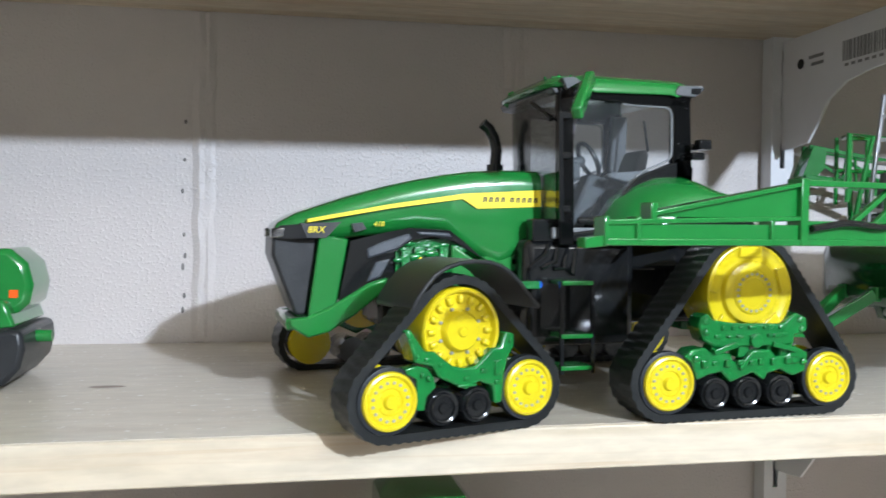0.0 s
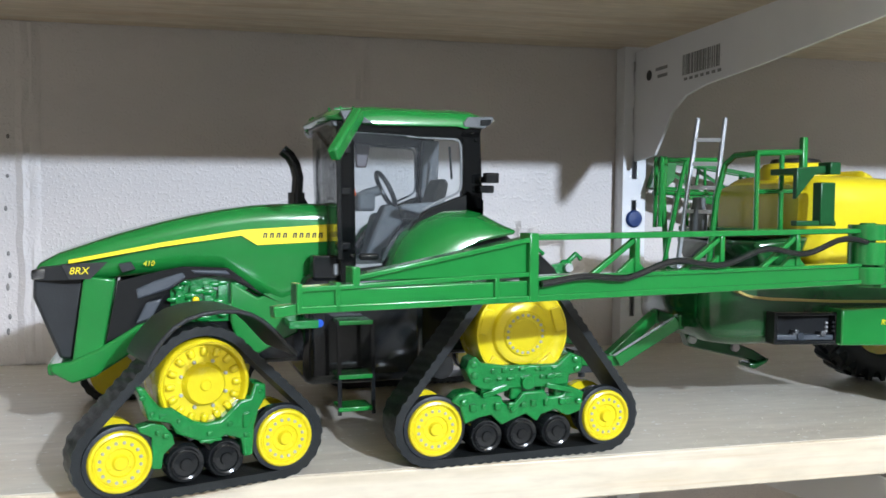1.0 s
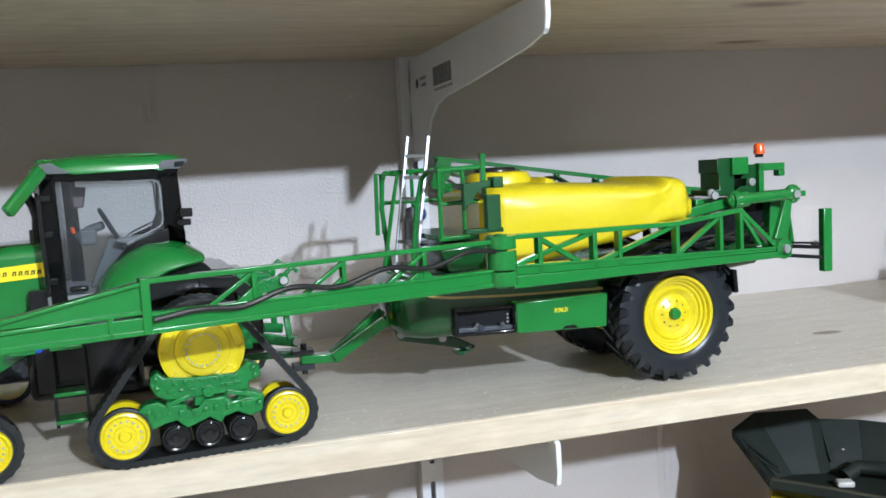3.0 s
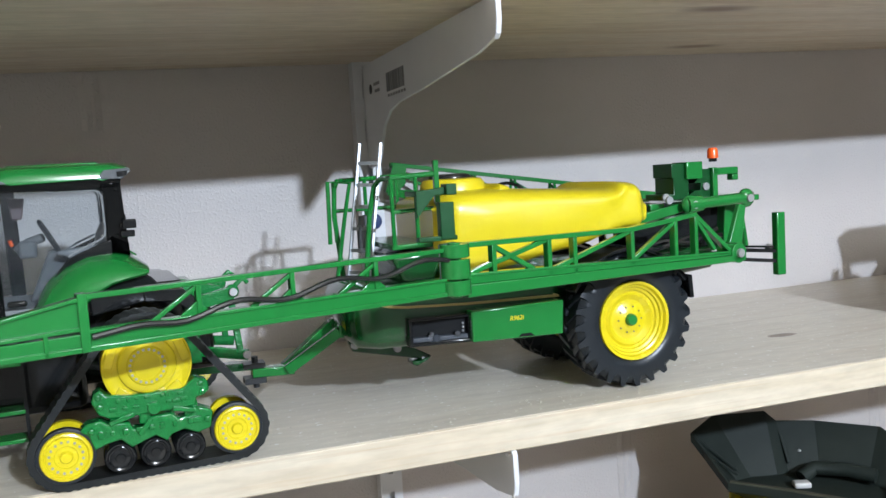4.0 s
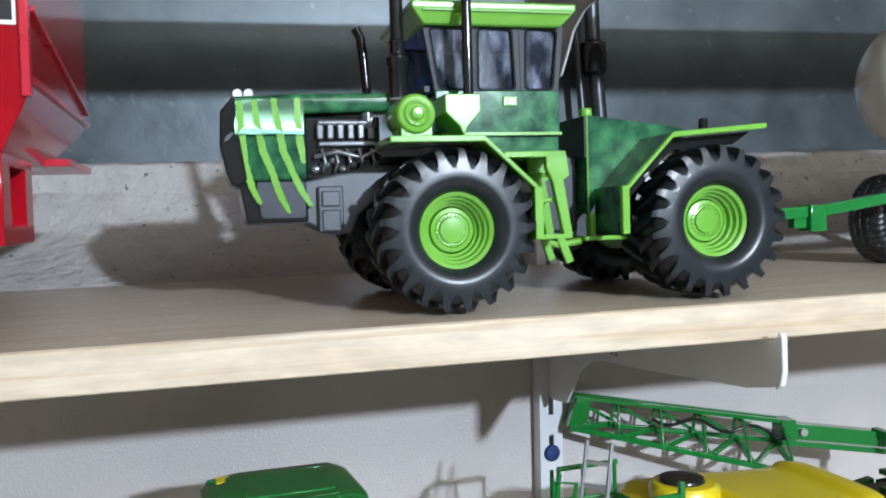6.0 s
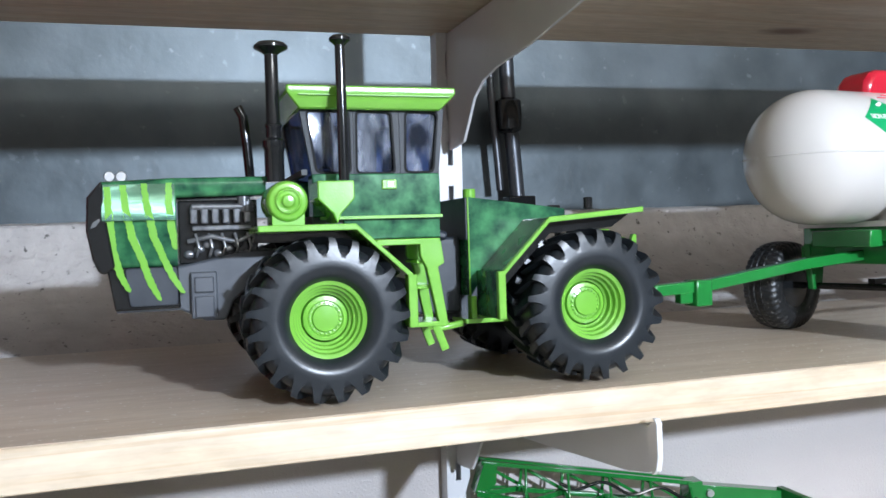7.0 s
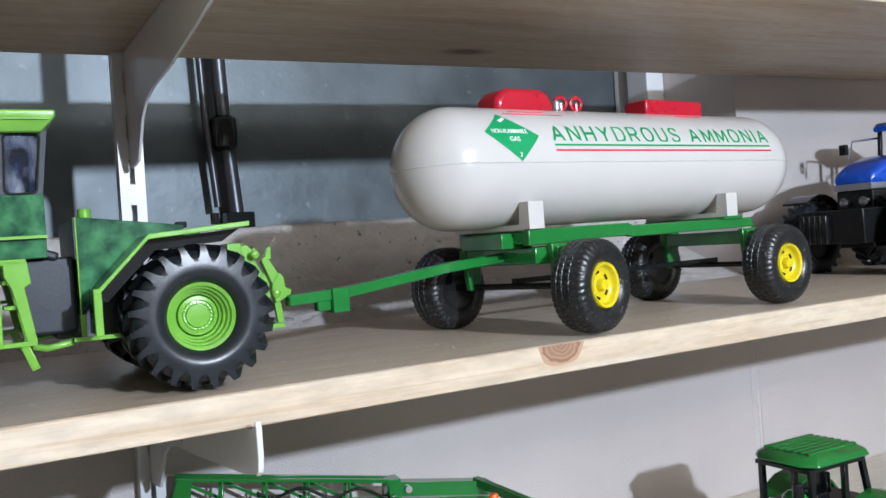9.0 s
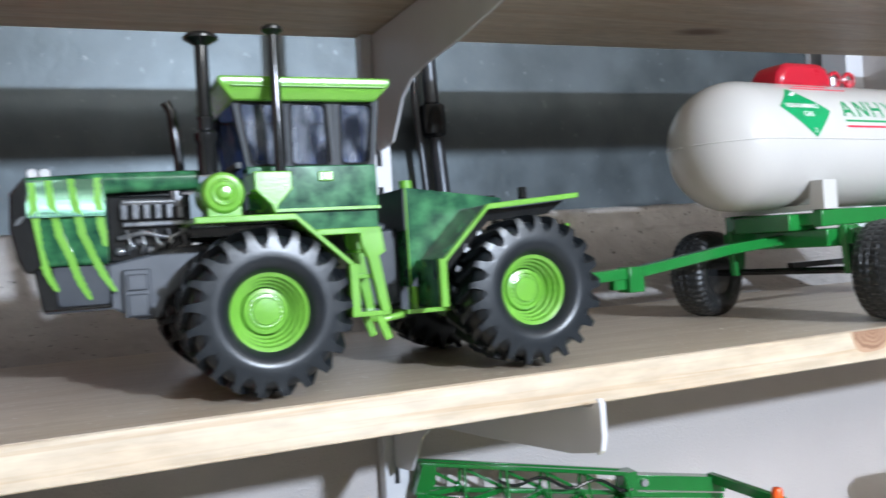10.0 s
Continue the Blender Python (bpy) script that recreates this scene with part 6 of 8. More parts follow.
    part("rail", tube(bm_(), [(-0.2060, 0.030, 0.098), (-0.2110, 0.028, 0.150), (-0.2090, 0.030, 0.172), (-0.2050, 0.036, 0.178), (-0.2000, 0.050, 0.178), (-0.1480, 0.050, 0.179)], 0.0021), GREEN, t, "green tubular rail")
    part("rail", tube(bm_(), [(-0.2130, 0.022, 0.100), (-0.2040, 0.020, 0.150), (-0.1990, 0.018, 0.176), (-0.2160, 0.022, 0.178), (-0.2170, 0.022, 0.128)], 0.0018), GREEN, t, "green tubular rail")
    for xx in (-0.205, -0.178, -0.150):
        part("railing_post", tube(bm_(), [(xx, 0.050, 0.127), (xx, 0.050, 0.178)], r), GREEN, t, "green tubular post")
    part("rail", tube(bm_(), [(-0.207, 0.050, 0.153), (-0.150, 0.050, 0.153)], r), GREEN, t, "green tubular rail")
    part("railing_post", box(bm_(), -0.1495, -0.1455, -0.0455, -0.0410, 0.1270, 0.1900), GREEN, t, bevel=0.0006)
    part("pump_cap", lathe(bm_(), [(0.0, 0.1500), (0.0045, 0.1490), (0.005, 0.1430), (0.006, 0.1410), (0.0065, 0.1200)], (-0.190, 0.014, 0), 16, "z"), GREY, t, "dark grey pump canister")
    # boom rest on the near side
    bm = bm_()
    prism(bm, [(-0.1660, 0.1680), (-0.1660, 0.1480), (-0.1520, 0.1640), (-0.1420, 0.1650), (-0.1420, 0.1700)], -0.0700, -0.0660)
    box(bm, -0.1490, -0.1380, -0.0720, -0.0640, 0.1320, 0.1590)
    box(bm, -0.1660, -0.1360, -0.0710, -0.0650, 0.1310, 0.1345)
    box(bm, -0.1440, -0.1360, -0.0740, -0.0620, 0.1640, 0.1720)
    box(bm, -0.1660, -0.1450, -0.0690, -0.0430, 0.1640, 0.1680)
    part("boom_rest", bm, SHADED_GREEN, t, "green boom rest, shade put into its colour", bevel=0.0006, xf=at(-0.007, 0, 0))
    # rear mast
    bm = bm_()
    box(bm, 0.0850, 0.1015, -0.034, -0.012, 0.1612, 0.1760)
    box(bm, 0.1120, 0.1172, -0.034, -0.027, 0.1400, 0.1700)
    box(bm, 0.1120, 0.1390, -0.034, -0.026, 0.1632, 0.1695)
    box(bm, 0.1325, 0.1390, -0.034, -0.026, 0.1578, 0.1632)
    box(bm, 0.1172, 0.1230, -0.020, -0.012, 0.1500, 0.1575)
    prism(bm, [(0.1270, 0.1400), (0.1452, 0.1400), (0.1520, 0.0960), (0.1240, 0.0960)], -0.030, 0.040)
    box(bm, 0.1130, 0.1560, -0.040, 0.050, 0.1390, 0.1440)
    cyl(bm, (0.1500, -0.034, 0.1440), (0.1500, -0.034, 0.1465), 0.0040, seg=12)
    bar(bm, (0.0300, -0.034, 0.1300), (0.0900, -0.034, 0.1400), 0.008, 0.008)
    bar(bm, (0.0300, 0.034, 0.1300), (0.0900, 0.034, 0.1400), 0.008, 0.008)
    box(bm, 0.0500, 0.0640, -0.030, 0.030, 0.1250, 0.1420)
    part("rear_mast", bm, GREEN, t, "green rear mast", bevel=0.0008)
    bm = bm_()
    prism(bm, [(0.0722, 0.1630), (0.0740, 0.1630), (0.0740, 0.1490), (0.0640, 0.1490), (0.0640, 0.1440), (0.0893, 0.1440), (0.0893, 0.1752), (0.0722, 0.1752)], -0.030, -0.002)
    part("mast_bracket", bm, SHADED_GREEN, t, "green mast bracket, shade put into its colour", bevel=0.0006)
    part("mast_plate", ring_plate([(0.0894, 0.1440), (0.1120, 0.1440), (0.1120, 0.1690), (0.0894, 0.1690)], [(0.0896, 0.1508), (0.1022, 0.1508), (0.1022, 0.1575), (0.0896, 0.1575)], -0.0295, -0.006), SHADED_GREEN, t,
         "green mast plate with a square hole, coloured as shaded", bevel=0.0005)
    part("rear_panel", box(bm_(), 0.1000, 0.1275, -0.020, 0.040, 0.0970, 0.1390), BLACK, t, "black panel inside the mast", bevel=0.001)
    part("frame_dark", box(bm_(), 0.0300, 0.1000, -0.026, 0.026, 0.1000, 0.1420), BLACK, t, "black frame behind the tank", bevel=0.002)
    bm = bm_()
    cyl(bm, (0.0900, -0.044, 0.1405), (0.1360, -0.044, 0.1420), 0.0050)
    cyl(bm, (0.0760, -0.044, 0.1395), (0.0900, -0.044, 0.1405), 0.0072)
    ball(bm, (0.1380, -0.044, 0.1420), 0.0085, (1, 0.6, 1))
    ball(bm, (0.0800, -0.044, 0.1400), 0.0085, (1, 0.6, 1))
    part("fold_cylinder", bm, GREEN, t, "green folding cylinder")
    for xx, yy, zz in ((0.1380, -0.0495, 0.1420), (0.0810, -0.0495, 0.1400), (0.0620, -0.0400, 0.1450), (0.1440, -0.0640, 0.0990), (-0.0100, -0.0600, 0.1220), (0.1070, -0.0300, 0.1540), (0.0660, -0.0290, 0.1468)):
        part("bolt", cyl(bm_(), (xx, yy - 0.0012, zz), (xx, yy + 0.001, zz), 0.0034, seg=12), BOLT, t, "bright bolt head")
    bc = part("beacon", lathe(bm_(), [(0.0, 0.1875), (0.0035, 0.1870), (0.0045, 0.1850), (0.0048, 0.1780), (0.0, 0.1780)], (0.1160, -0.029, 0), 16, "z"), ORANGE, t, "orange beacon")
    part("beacon_base", cyl(bm_(), (0.1160, -0.029, 0.1750), (0.1160, -0.029, 0.1795), 0.0036), BLACK, bc)
    part("rear_post", box(bm_(), 0.1405, 0.1490, -0.0790, -0.0720, 0.0770, 0.1300), GREEN, t, "green upright marker post", bevel=0.0008)
    bm = bm_()
    bar(bm, (0.1180, -0.060, 0.0990), (0.1420, -0.0755, 0.0975), 0.004, 0.003)
    bar(bm, (0.1050, -0.064, 0.0930), (0.1420, -0.0755, 0.0890), 0.004, 0.003)
    bar(bm, (0.1250, -0.050, 0.1010), (0.1420, -0.0740, 0.1010), 0.006, 0.0016)
    part("post_arm", bm, BLACK, t)
    bm = bm_()
    tube(bm, [(0.020, -0.030, 0.1020), (0.05, -0.050, 0.1120), (0.075, -0.052, 0.1080), (0.105, -0.045, 0.1180)], 0.0024)
    tube(bm, [(0.010, -0.035, 0.1080), (0.04, -0.052, 0.1060), (0.08, -0.050, 0.1150), (0.11, -0.045, 0.1120)], 0.0022)
    part("hoses", bm, BLACK, t, "black hoses")
    # near boom, front and rear leaf, in the frame of the sprayer
    inv = pose(0.415, -0.265, 1.1537, 0, 0, 1.5).inverted()
    n1, n2 = inv @ pose(0.243, -0.397, 1.153, 0, 0, 13.6), inv @ pose(0.243, -0.397, 1.153, 0, 0, 11.6)
    bm = bm_()
    loft(bm, [[(x, y, z) for y, z in ((-0.004, a), (0.004, a), (0.004, b), (-0.004, b))] for x, a, b in ((-0.3340, 0.1000, 0.1030), (-0.0010, 0.1000, 0.1030))])
    loft(bm, [[(x, y, z) for y, z in ((-0.0025, a), (0.0035, a), (0.0035, b), (-0.0025, b))] for x, a, b in ((-0.3340, 0.1000, 0.1090), (-0.0010, 0.1000, 0.1110))])
    bar(bm, (-0.3340, 0, 0.1095), (-0.2250, 0, 0.1125), 0.008, 0.0022)
    bar(bm, (-0.2250, 0, 0.1105), (-0.0010, 0, 0.1110), 0.008, 0.0022)
    prism(bm, [(-0.3090, 0.1120), (-0.2250, 0.1120), (-0.2250, 0.1280), (-0.3090, 0.1135)], -0.0015, 0.0020)
    bar(bm, (-0.3095, 0, 0.1135), (-0.2240, 0, 0.1285), 0.008, 0.0022)
    for xx in (-0.3340, -0.3180, -0.2440, -0.2250):
        box(bm, xx - 0.0012, xx + 0.0012, -0.004, 0.004, 0.1000, 0.1120)
    box(bm, -0.2275, -0.2225, -0.0045, 0.0045, 0.1000, 0.1310)
    bar(bm, (-0.3440, 0, 0.1010), (-0.3330, 0, 0.1020), 0.006, 0.0045)
    box(bm, -0.3120, -0.3085, -0.004, 0.004, 0.1100, 0.1180)
    bar(bm, (-0.2250, 0, 0.1290), (-0.0010, 0, 0.1305), 0.006, 0.0030)
    for xx in (-0.1640, -0.1080, -0.0520):
        prism(bm, [(xx - 0.0015, 0.1110), (xx + 0.0015, 0.1110), (xx + 0.0015, 0.1290), (xx - 0.0015, 0.1290)], -0.0025, 0.0025)
        prism(bm, [(xx, 0.1290), (xx - 0.0280, 0.1110), (xx - 0.0230, 0.1110), (xx, 0.1260)], -0.0015, 0.0015)
        prism(bm, [(xx - 0.0010, 0.1190), (xx + 0.0080, 0.1110), (xx - 0.0120, 0.1110)], -0.0014, 0.0014)
    fb = part("front_boom", bm, GREEN, t, "folded green boom arm", bevel=0.0005, xf=n1)
    hs = [(-0.2220 + 0.222 * i / 36, -0.0055, 0.1080 + 0.017 * i / 36 + 0.0026 * math.sin(i * 0.62) * min(1, i / 8)) for i in range(37)]
    part("boom_hose", tube(bm_(), hs, 0.0017), BLACK, fb, "black wavy hose", xf=n1)
    bm = bm_()
    cyl(bm, (0.0080, 0, 0.1000), (0.0080, 0, 0.1100), 0.0105, seg=18)
    cyl(bm, (0.0080, 0, 0.1110), (0.0080, 0, 0.1240), 0.0105, seg=18)
    cyl(bm, (0.0080, 0, 0.1250), (0.0080, 0, 0.1340), 0.0105, seg=18)
    cyl(bm, (0.0080, 0, 0.0980), (0.0080, 0, 0.1350), 0.0045, seg=12)
    part("boom_hinge", bm, GREEN, t, "green hinge knuckles", bevel=0.0006, xf=n1)
    bm = bm_()
    prism(bm, [(0.0140, 0.0975), (0.2840, 0.0940), (0.2840, 0.0990), (0.0140, 0.1060)], -0.005, 0.005)
    prism(bm, [(0.0140, 0.1060), (0.2840, 0.0990), (0.2840, 0.1010), (0.0140, 0.1120)], -0.003, 0.003)
    bar(bm, (0.0140, 0, 0.1125), (0.2780, 0, 0.1020), 0.008, 0.002)
    bar(bm, (0.0140, 0, 0.1325), (0.1630, 0, 0.1300), 0.007, 0.0036)
    bar(bm, (0.1620, 0, 0.1300), (0.2310, 0, 0.1360), 0.007, 0.0036)
    bar(bm, (0.2290, 0, 0.1360), (0.2680, 0, 0.1040), 0.006, 0.0036)
    zt = ((0.0380, 0.1320), (0.0850, 0.1310), (0.1080, 0.1305), (0.1630, 0.1295), (0.2080, 0.1340), (0.2300, 0.1350))
    for xx, z1 in zt:
        box(bm, xx - 0.0018, xx + 0.0018, -0.003, 0.003, 0.1020, z1)
    for a, b in (((0.0150, 0.1120), (0.0850, 0.1300)), ((0.0850, 0.1070), (0.1630, 0.1290)), ((0.0380, 0.1300), (0.0720, 0.1100)), ((0.1630, 0.1060), (0.2080, 0.1320)), ((0.2300, 0.1340), (0.2520, 0.1060))):
        bar(bm, (a[0], 0, a[1]), (b[0], 0, b[1]), 0.004, 0.0034)
    cyl(bm, (0.276, -0.005, 0.1010), (0.276, 0.012, 0.1010), 0.0085)
    prism(bm, [(0.2640, 0.0940), (0.2900, 0.0940), (0.2980, 0.1380), (0.2900, 0.1400), (0.2780, 0.1100)], 0.006, 0.010)
    part("rear_boom", bm, GREEN, t, "folded green boom arm", bevel=0.0005, xf=n2)
    part("boom_bolt", cyl(bm_(), (0.276, -0.0075, 0.1010), (0.276, -0.004, 0.1010), 0.0036, seg=12), BOLT, t, "bright bolt head", xf=n2)
    # far boom, tilted down to the rear
    fx = inv @ pose(0.311, -0.036, 1.153, 0, 0, -9)
    bm = bm_()

    def top(x):
        return 0.1915 - 0.165 * x

    def low(x):
        return -0.004 - 0.13 * x, top(x) - 0.030 - 0.075 * x

    for yy in (0.0, 0.016):
        bar(bm, (0.0, yy, top(0)), (0.228, yy, top(0.228)), 0.005, 0.0042)
    bar(bm, (-0.006, *low(0)), (0.232, *low(0.232)), 0.006, 0.0055)
    bar(bm, (-0.006, 0.016, top(0) - 0.028), (0.228, 0.016, top(0.228) - 0.024), 0.005, 0.005)
    for i in range(6):
        x = 0.002 + 0.0445 * i
        cyl(bm, (x, 0, top(x)), (x - 0.003, *low(x)), 0.0016, seg=8)
        bar(bm, (x, 0.016, top(x)), (x - 0.003, 0.016, top(x) - 0.026), 0.003, 0.003)
        bar(bm, (x, *low(x)), (x, 0.016, top(x) - 0.026), 0.004, 0.0055)
        if i < 5:
            bar(bm, (x, 0.016, top(x) - 0.004), (x + 0.0445, 0.016, top(x + 0.0445) - 0.024), 0.0030, 0.0034)
            bar(bm, (x, *low(x)), (x + 0.0445, 0.016, top(x + 0.0445) - 0.026), 0.0040, 0.0055)
    prism(bm, [(-0.008, 0.1620), (0.002, 0.1920), (0.016, 0.1895), (0.014, 0.1700), (0.004, 0.1600)], -0.005, -0.002)
    prism(bm, [(-0.008, 0.1620), (0.002, 0.1920), (0.006, 0.1910), (-0.002, 0.1600)], -0.003, 0.018)
    bar(bm, (0.225, 0.006, top(0.225) - 0.009), (0.345, 0.004, top(0.345) - 0.006), 0.016, 0.016)
    bar(bm, (0.215, *low(0.215)), (0.262, -0.010, top(0.262) - 0.050), 0.007, 0.007)
    box(bm, 0.222, 0.238, -0.004, 0.018, top(0.228) - 0.024, top(0.228) + 0.002)
    bar(bm, (0.232, 0.008, top(0.24) - 0.022), (0.345, 0.006, top(0.345) - 0.020), 0.008, 0.006)
    bar(bm, (0.330, 0.004, top(0.33)), (0.355, -0.09, 0.130), 0.008, 0.010)
    part("far_boom", bm, GREEN, t, "folded green boom arm", bevel=0.0004, xf=fx)
    hs = [(0.08 + 0.15 * i / 30, -0.006, top(0.08 + 0.15 * i / 30) - 0.012 - 0.005 * math.sin(i * 0.5)) for i in range(31)]
    part("far_hose", tube(bm_(), hs, 0.0018), BLACK, t, "black hose", xf=fx)
    part("far_bolt", cyl(bm_(), (0.246, -0.006, top(0.246) - 0.008), (0.246, -0.002, top(0.246) - 0.008), 0.004, seg=12), BOLT, t, "bright bolt head", xf=fx)
    return t


sprayer()


# ---- articulated tractor ----
def articulated_tractor():
    t = thing("toy_articulated_tractor", "lime and marbled green articulated toy tractor with black stacks", "toy tractor", pose(0.267, -0.265, 1.4776, 0, -0.4, -1))
    for x0 in (-0.1680, 0.0055):
        for sg in (-1, 1):
            yc = sg * 0.0710
            part("tyre", lug_tyre(0.0492, 0.0240, 0.052, 21, 0.0046), RUBBER, t, "black lugged tyre", xf=at(x0, yc, 0.0492), sharp=42)
            prof = [(0.0, 0.0086), (0.0085, 0.0082), (0.0092, 0.0066), (0.0112, 0.0062), (0.0120, 0.0072), (0.0146, 0.0066), (0.0152, 0.0050), (0.0154, 0.0000), (0.0160, 0.0055), (0.0175, 0.0062), (0.0182, 0.0095),
                    (0.0197, 0.0102), (0.0204, 0.0135), (0.0219, 0.0142), (0.0226, 0.0172), (0.0248, 0.0182), (0.0262, 0.0186), (0.0268, 0.0165), (0.0262, 0.012), (0.0262, -0.015), (0.0, -0.015)]
            rim = part("rim", lathe(bm_(), [(r * 0.915, yc + sg * h) for r, h in prof], (x0, 0, 0.0492), 48), LIME, t, "lime green stepped rim")
            if sg < 0:
                part("bolt_ring", bolts(22, 0.0094, yc - 0.0060, 0.0009, x0, 0.0492, 0.0014), LIME, rim, "ring of lime bolt heads")
    part("axle", box(bm_(), -0.182, -0.156, -0.050, 0.050, 0.040, 0.060), SLATE, t, bevel=0.002)
    part("axle", box(bm_(), -0.012, 0.014, -0.050, 0.050, 0.0402, 0.0602), SLATE, t, bevel=0.002)
    part("rear_chassis", box(bm_(), -0.080, 0.060, -0.026, 0.026, 0.039, 0.075), SLATE, t, bevel=0.002)
    # front frame and engine
    bm = bm_()
    prism(bm, [(-0.2920, 0.0840), (-0.2880, 0.0555), (-0.2500, 0.0555), (-0.2350, 0.0480), (-0.2230, 0.0480), (-0.2180, 0.0600), (-0.2000, 0.0750), (-0.1700, 0.0760), (-0.1150, 0.0760), (-0.1150, 0.0900), (-0.2050, 0.0920),
               (-0.2500, 0.0830)], -0.0325, 0.0325)
    part("front_frame", bm, GREYBLUE, t, "blue-grey front frame", bevel=0.0015)
    part("front_cover", prism(bm_(), [(-0.2925, 0.0835), (-0.2885, 0.0570), (-0.2500, 0.0570), (-0.2510, 0.0835)], -0.0345, 0.0345), BLACK, t, bevel=0.0012)
    part("cover_panel", prism(bm_(), soft([(-0.2822, 0.0828), (-0.2798, 0.0592), (-0.2515, 0.0592), (-0.2515, 0.0828)], 0.0025), -0.0366, 0.0366), SLATE, t, "slate grey side panel", bevel=0.0006)
    bm = bm_()
    box(bm, -0.2440, -0.2280, -0.0370, -0.031, 0.0500, 0.0790)
    box(bm, -0.2420, -0.2300, -0.0385, -0.036, 0.0660, 0.0760)
    box(bm, -0.2420, -0.2300, -0.0380, -0.036, 0.0505, 0.0640)
    part("front_step", bm, GREYBLUE, t, bevel=0.001)
    bm = bm_()
    prism(bm, [(-0.2936, 0.1362), (-0.3021, 0.1262), (-0.3031, 0.1060), (-0.3000, 0.0888), (-0.2970, 0.0812), (-0.2934, 0.0794), (-0.2872, 0.0838), (-0.2912, 0.1110), (-0.2930, 0.1330)], -0.0395, 0.0395)
    part("grille", bm, BLACK, t, "black wedge-shaped front grille", bevel=0.0014)
    part("front_emblem", prism(bm_(), [(-0.3005, 0.1075), (-0.2990, 0.1110), (-0.2955, 0.1135), (-0.2945, 0.1125), (-0.2975, 0.1085)], -0.0398, -0.0390), GREY, t, "small grey emblem")
    bm = bm_()
    secs = [(-0.2952, 0.0345, 0.0830, 0.1345), (-0.2935, 0.0360, 0.0830, 0.1360), (-0.2510, 0.0365, 0.0830, 0.1380)]
    loft(bm, [rounded(x, 0, h, a, b, 0.004, 4) for x, h, a, b in secs])
    loft(bm, [rounded(x, 0, 0.0360, a, b, 0.004, 4) for x, a, b in ((-0.2512, 0.1255, 0.1379), (-0.1960, 0.1265, 0.1385))])
    part("hood", bm, CAMO, t, "marbled green hood", sharp=50)
    def foil_y(z):
        u = (z - 0.1118) / 0.0222
        return 0.0368 + (0.0031 * (1 - 0.1 * u - 0.9 * u * u) if u >= 0 else 0.0)

    for sg in (-1, 1):
        rings = []
        for i in range(9):
            z = 0.1118 + 0.0222 * i / 8
            y = sg * (foil_y(z) + 0.0002)
            rings.append([(-0.2938, y, z), (-0.2518, y, z), (-0.2518, y - sg * 0.003, z), (-0.2938, y - sg * 0.003, z)])
        part("hood_decal", loft(bm_(), rings), FOIL, t, "shiny brushed upper hood panel", sharp=60)
    # claw stripes on the near flank
    rng = random.Random(11)
    CLAWS = (((-0.2905, 0.1325), (-0.2898, 0.1150), (-0.2883, 0.0941), (-0.2861, 0.0843), (-0.2838, 0.0770), (-0.2795, 0.0682)),
             ((-0.2817, 0.1335), (-0.2807, 0.1226), (-0.2774, 0.1019), (-0.2724, 0.0895), (-0.2678, 0.0746), (-0.2620, 0.0622)),
             ((-0.2695, 0.1344), (-0.2684, 0.1234), (-0.2646, 0.1013), (-0.2585, 0.0862), (-0.2541, 0.0761), (-0.2480, 0.0660)),
             ((-0.2550, 0.1347), (-0.2553, 0.1218), (-0.2542, 0.1080), (-0.2532, 0.1007), (-0.2522, 0.0932)))
    for line in CLAWS:
        left, right = [], []
        for (xa, za), (xb, zb) in zip(line, line[1:]):
            n = max(3, int((za - zb) / 0.0011))
            for i in range(n):
                f = i / n
                z = za + (zb - za) * f
                w = 0.0021 * (0.6 + 0.4 * min(1.0, (z - line[-1][1]) / 0.010)) * (0.75 + 0.25 * min(1.0, (0.1345 - z) / 0.02))
                x = xa + (xb - xa) * f
                left.append((x - w - rng.uniform(-0.0002, 0.0005), z)), right.append((x + w + rng.uniform(-0.0002, 0.0005), z))
        left.append(line[-1])
        claw = prism(bm_(), left + right[::-1], -0.0371, -0.0340)
        for v in claw.verts:
            if v.co.y < -0.036:
                v.co.y = -foil_y(v.co.z) - 0.0005
        part("claw_stripe", claw, LIME, t, "jagged lime claw stripe")
    bm = bm_()
    box(bm, -0.2500, -0.2010, -0.026, 0.026, 0.0840, 0.1240)
    part("engine", bm, BLACK, t, "black engine with bright ribs", bevel=0.001)
    for k in range(6):
        part("cylinder_cover", box(bm_(), -0.2430 + 0.0066 * k, -0.2384 + 0.0066 * k, -0.0325, -0.024, 0.1090, 0.1198), ENGINE, t, "bright cylinder cover", bevel=0.0010)
    part("valve_rail", box(bm_(), -0.2420, -0.2050, -0.0318, -0.024, 0.1045, 0.1080), ENGINE, t, "bright rail", bevel=0.0010)
    part("rocker_cap", cyl(bm_(), (-0.2098, -0.030, 0.1200), (-0.2098, -0.030, 0.1258), 0.0042, seg=14), ENGINE, t, "bright breather cap")
    bm = bm_()
    for k in range(7):
        ball(bm, (-0.2440 + 0.006 * k, -0.0280, 0.0900 + 0.003 * (k % 3)), 0.0032, (1.2, 0.8, 0.9), 8)
    tube(bm, [(-0.2450, -0.030, 0.098), (-0.23, -0.033, 0.101), (-0.215, -0.031, 0.097), (-0.203, -0.032, 0.102)], 0.0018)
    cyl(bm, (-0.2080, -0.029, 0.116), (-0.2080, -0.029, 0.123), 0.005)
    cyl(bm, (-0.2420, -0.031, 0.1195), (-0.2060, -0.031, 0.1195), 0.0022, seg=10)
    for k in range(5):
        tube(bm, [(-0.2400 + 0.008 * k, -0.029, 0.088), (-0.2380 + 0.008 * k, -0.0335, 0.094), (-0.2400 + 0.008 * k, -0.031, 0.103)], 0.0013, 6)
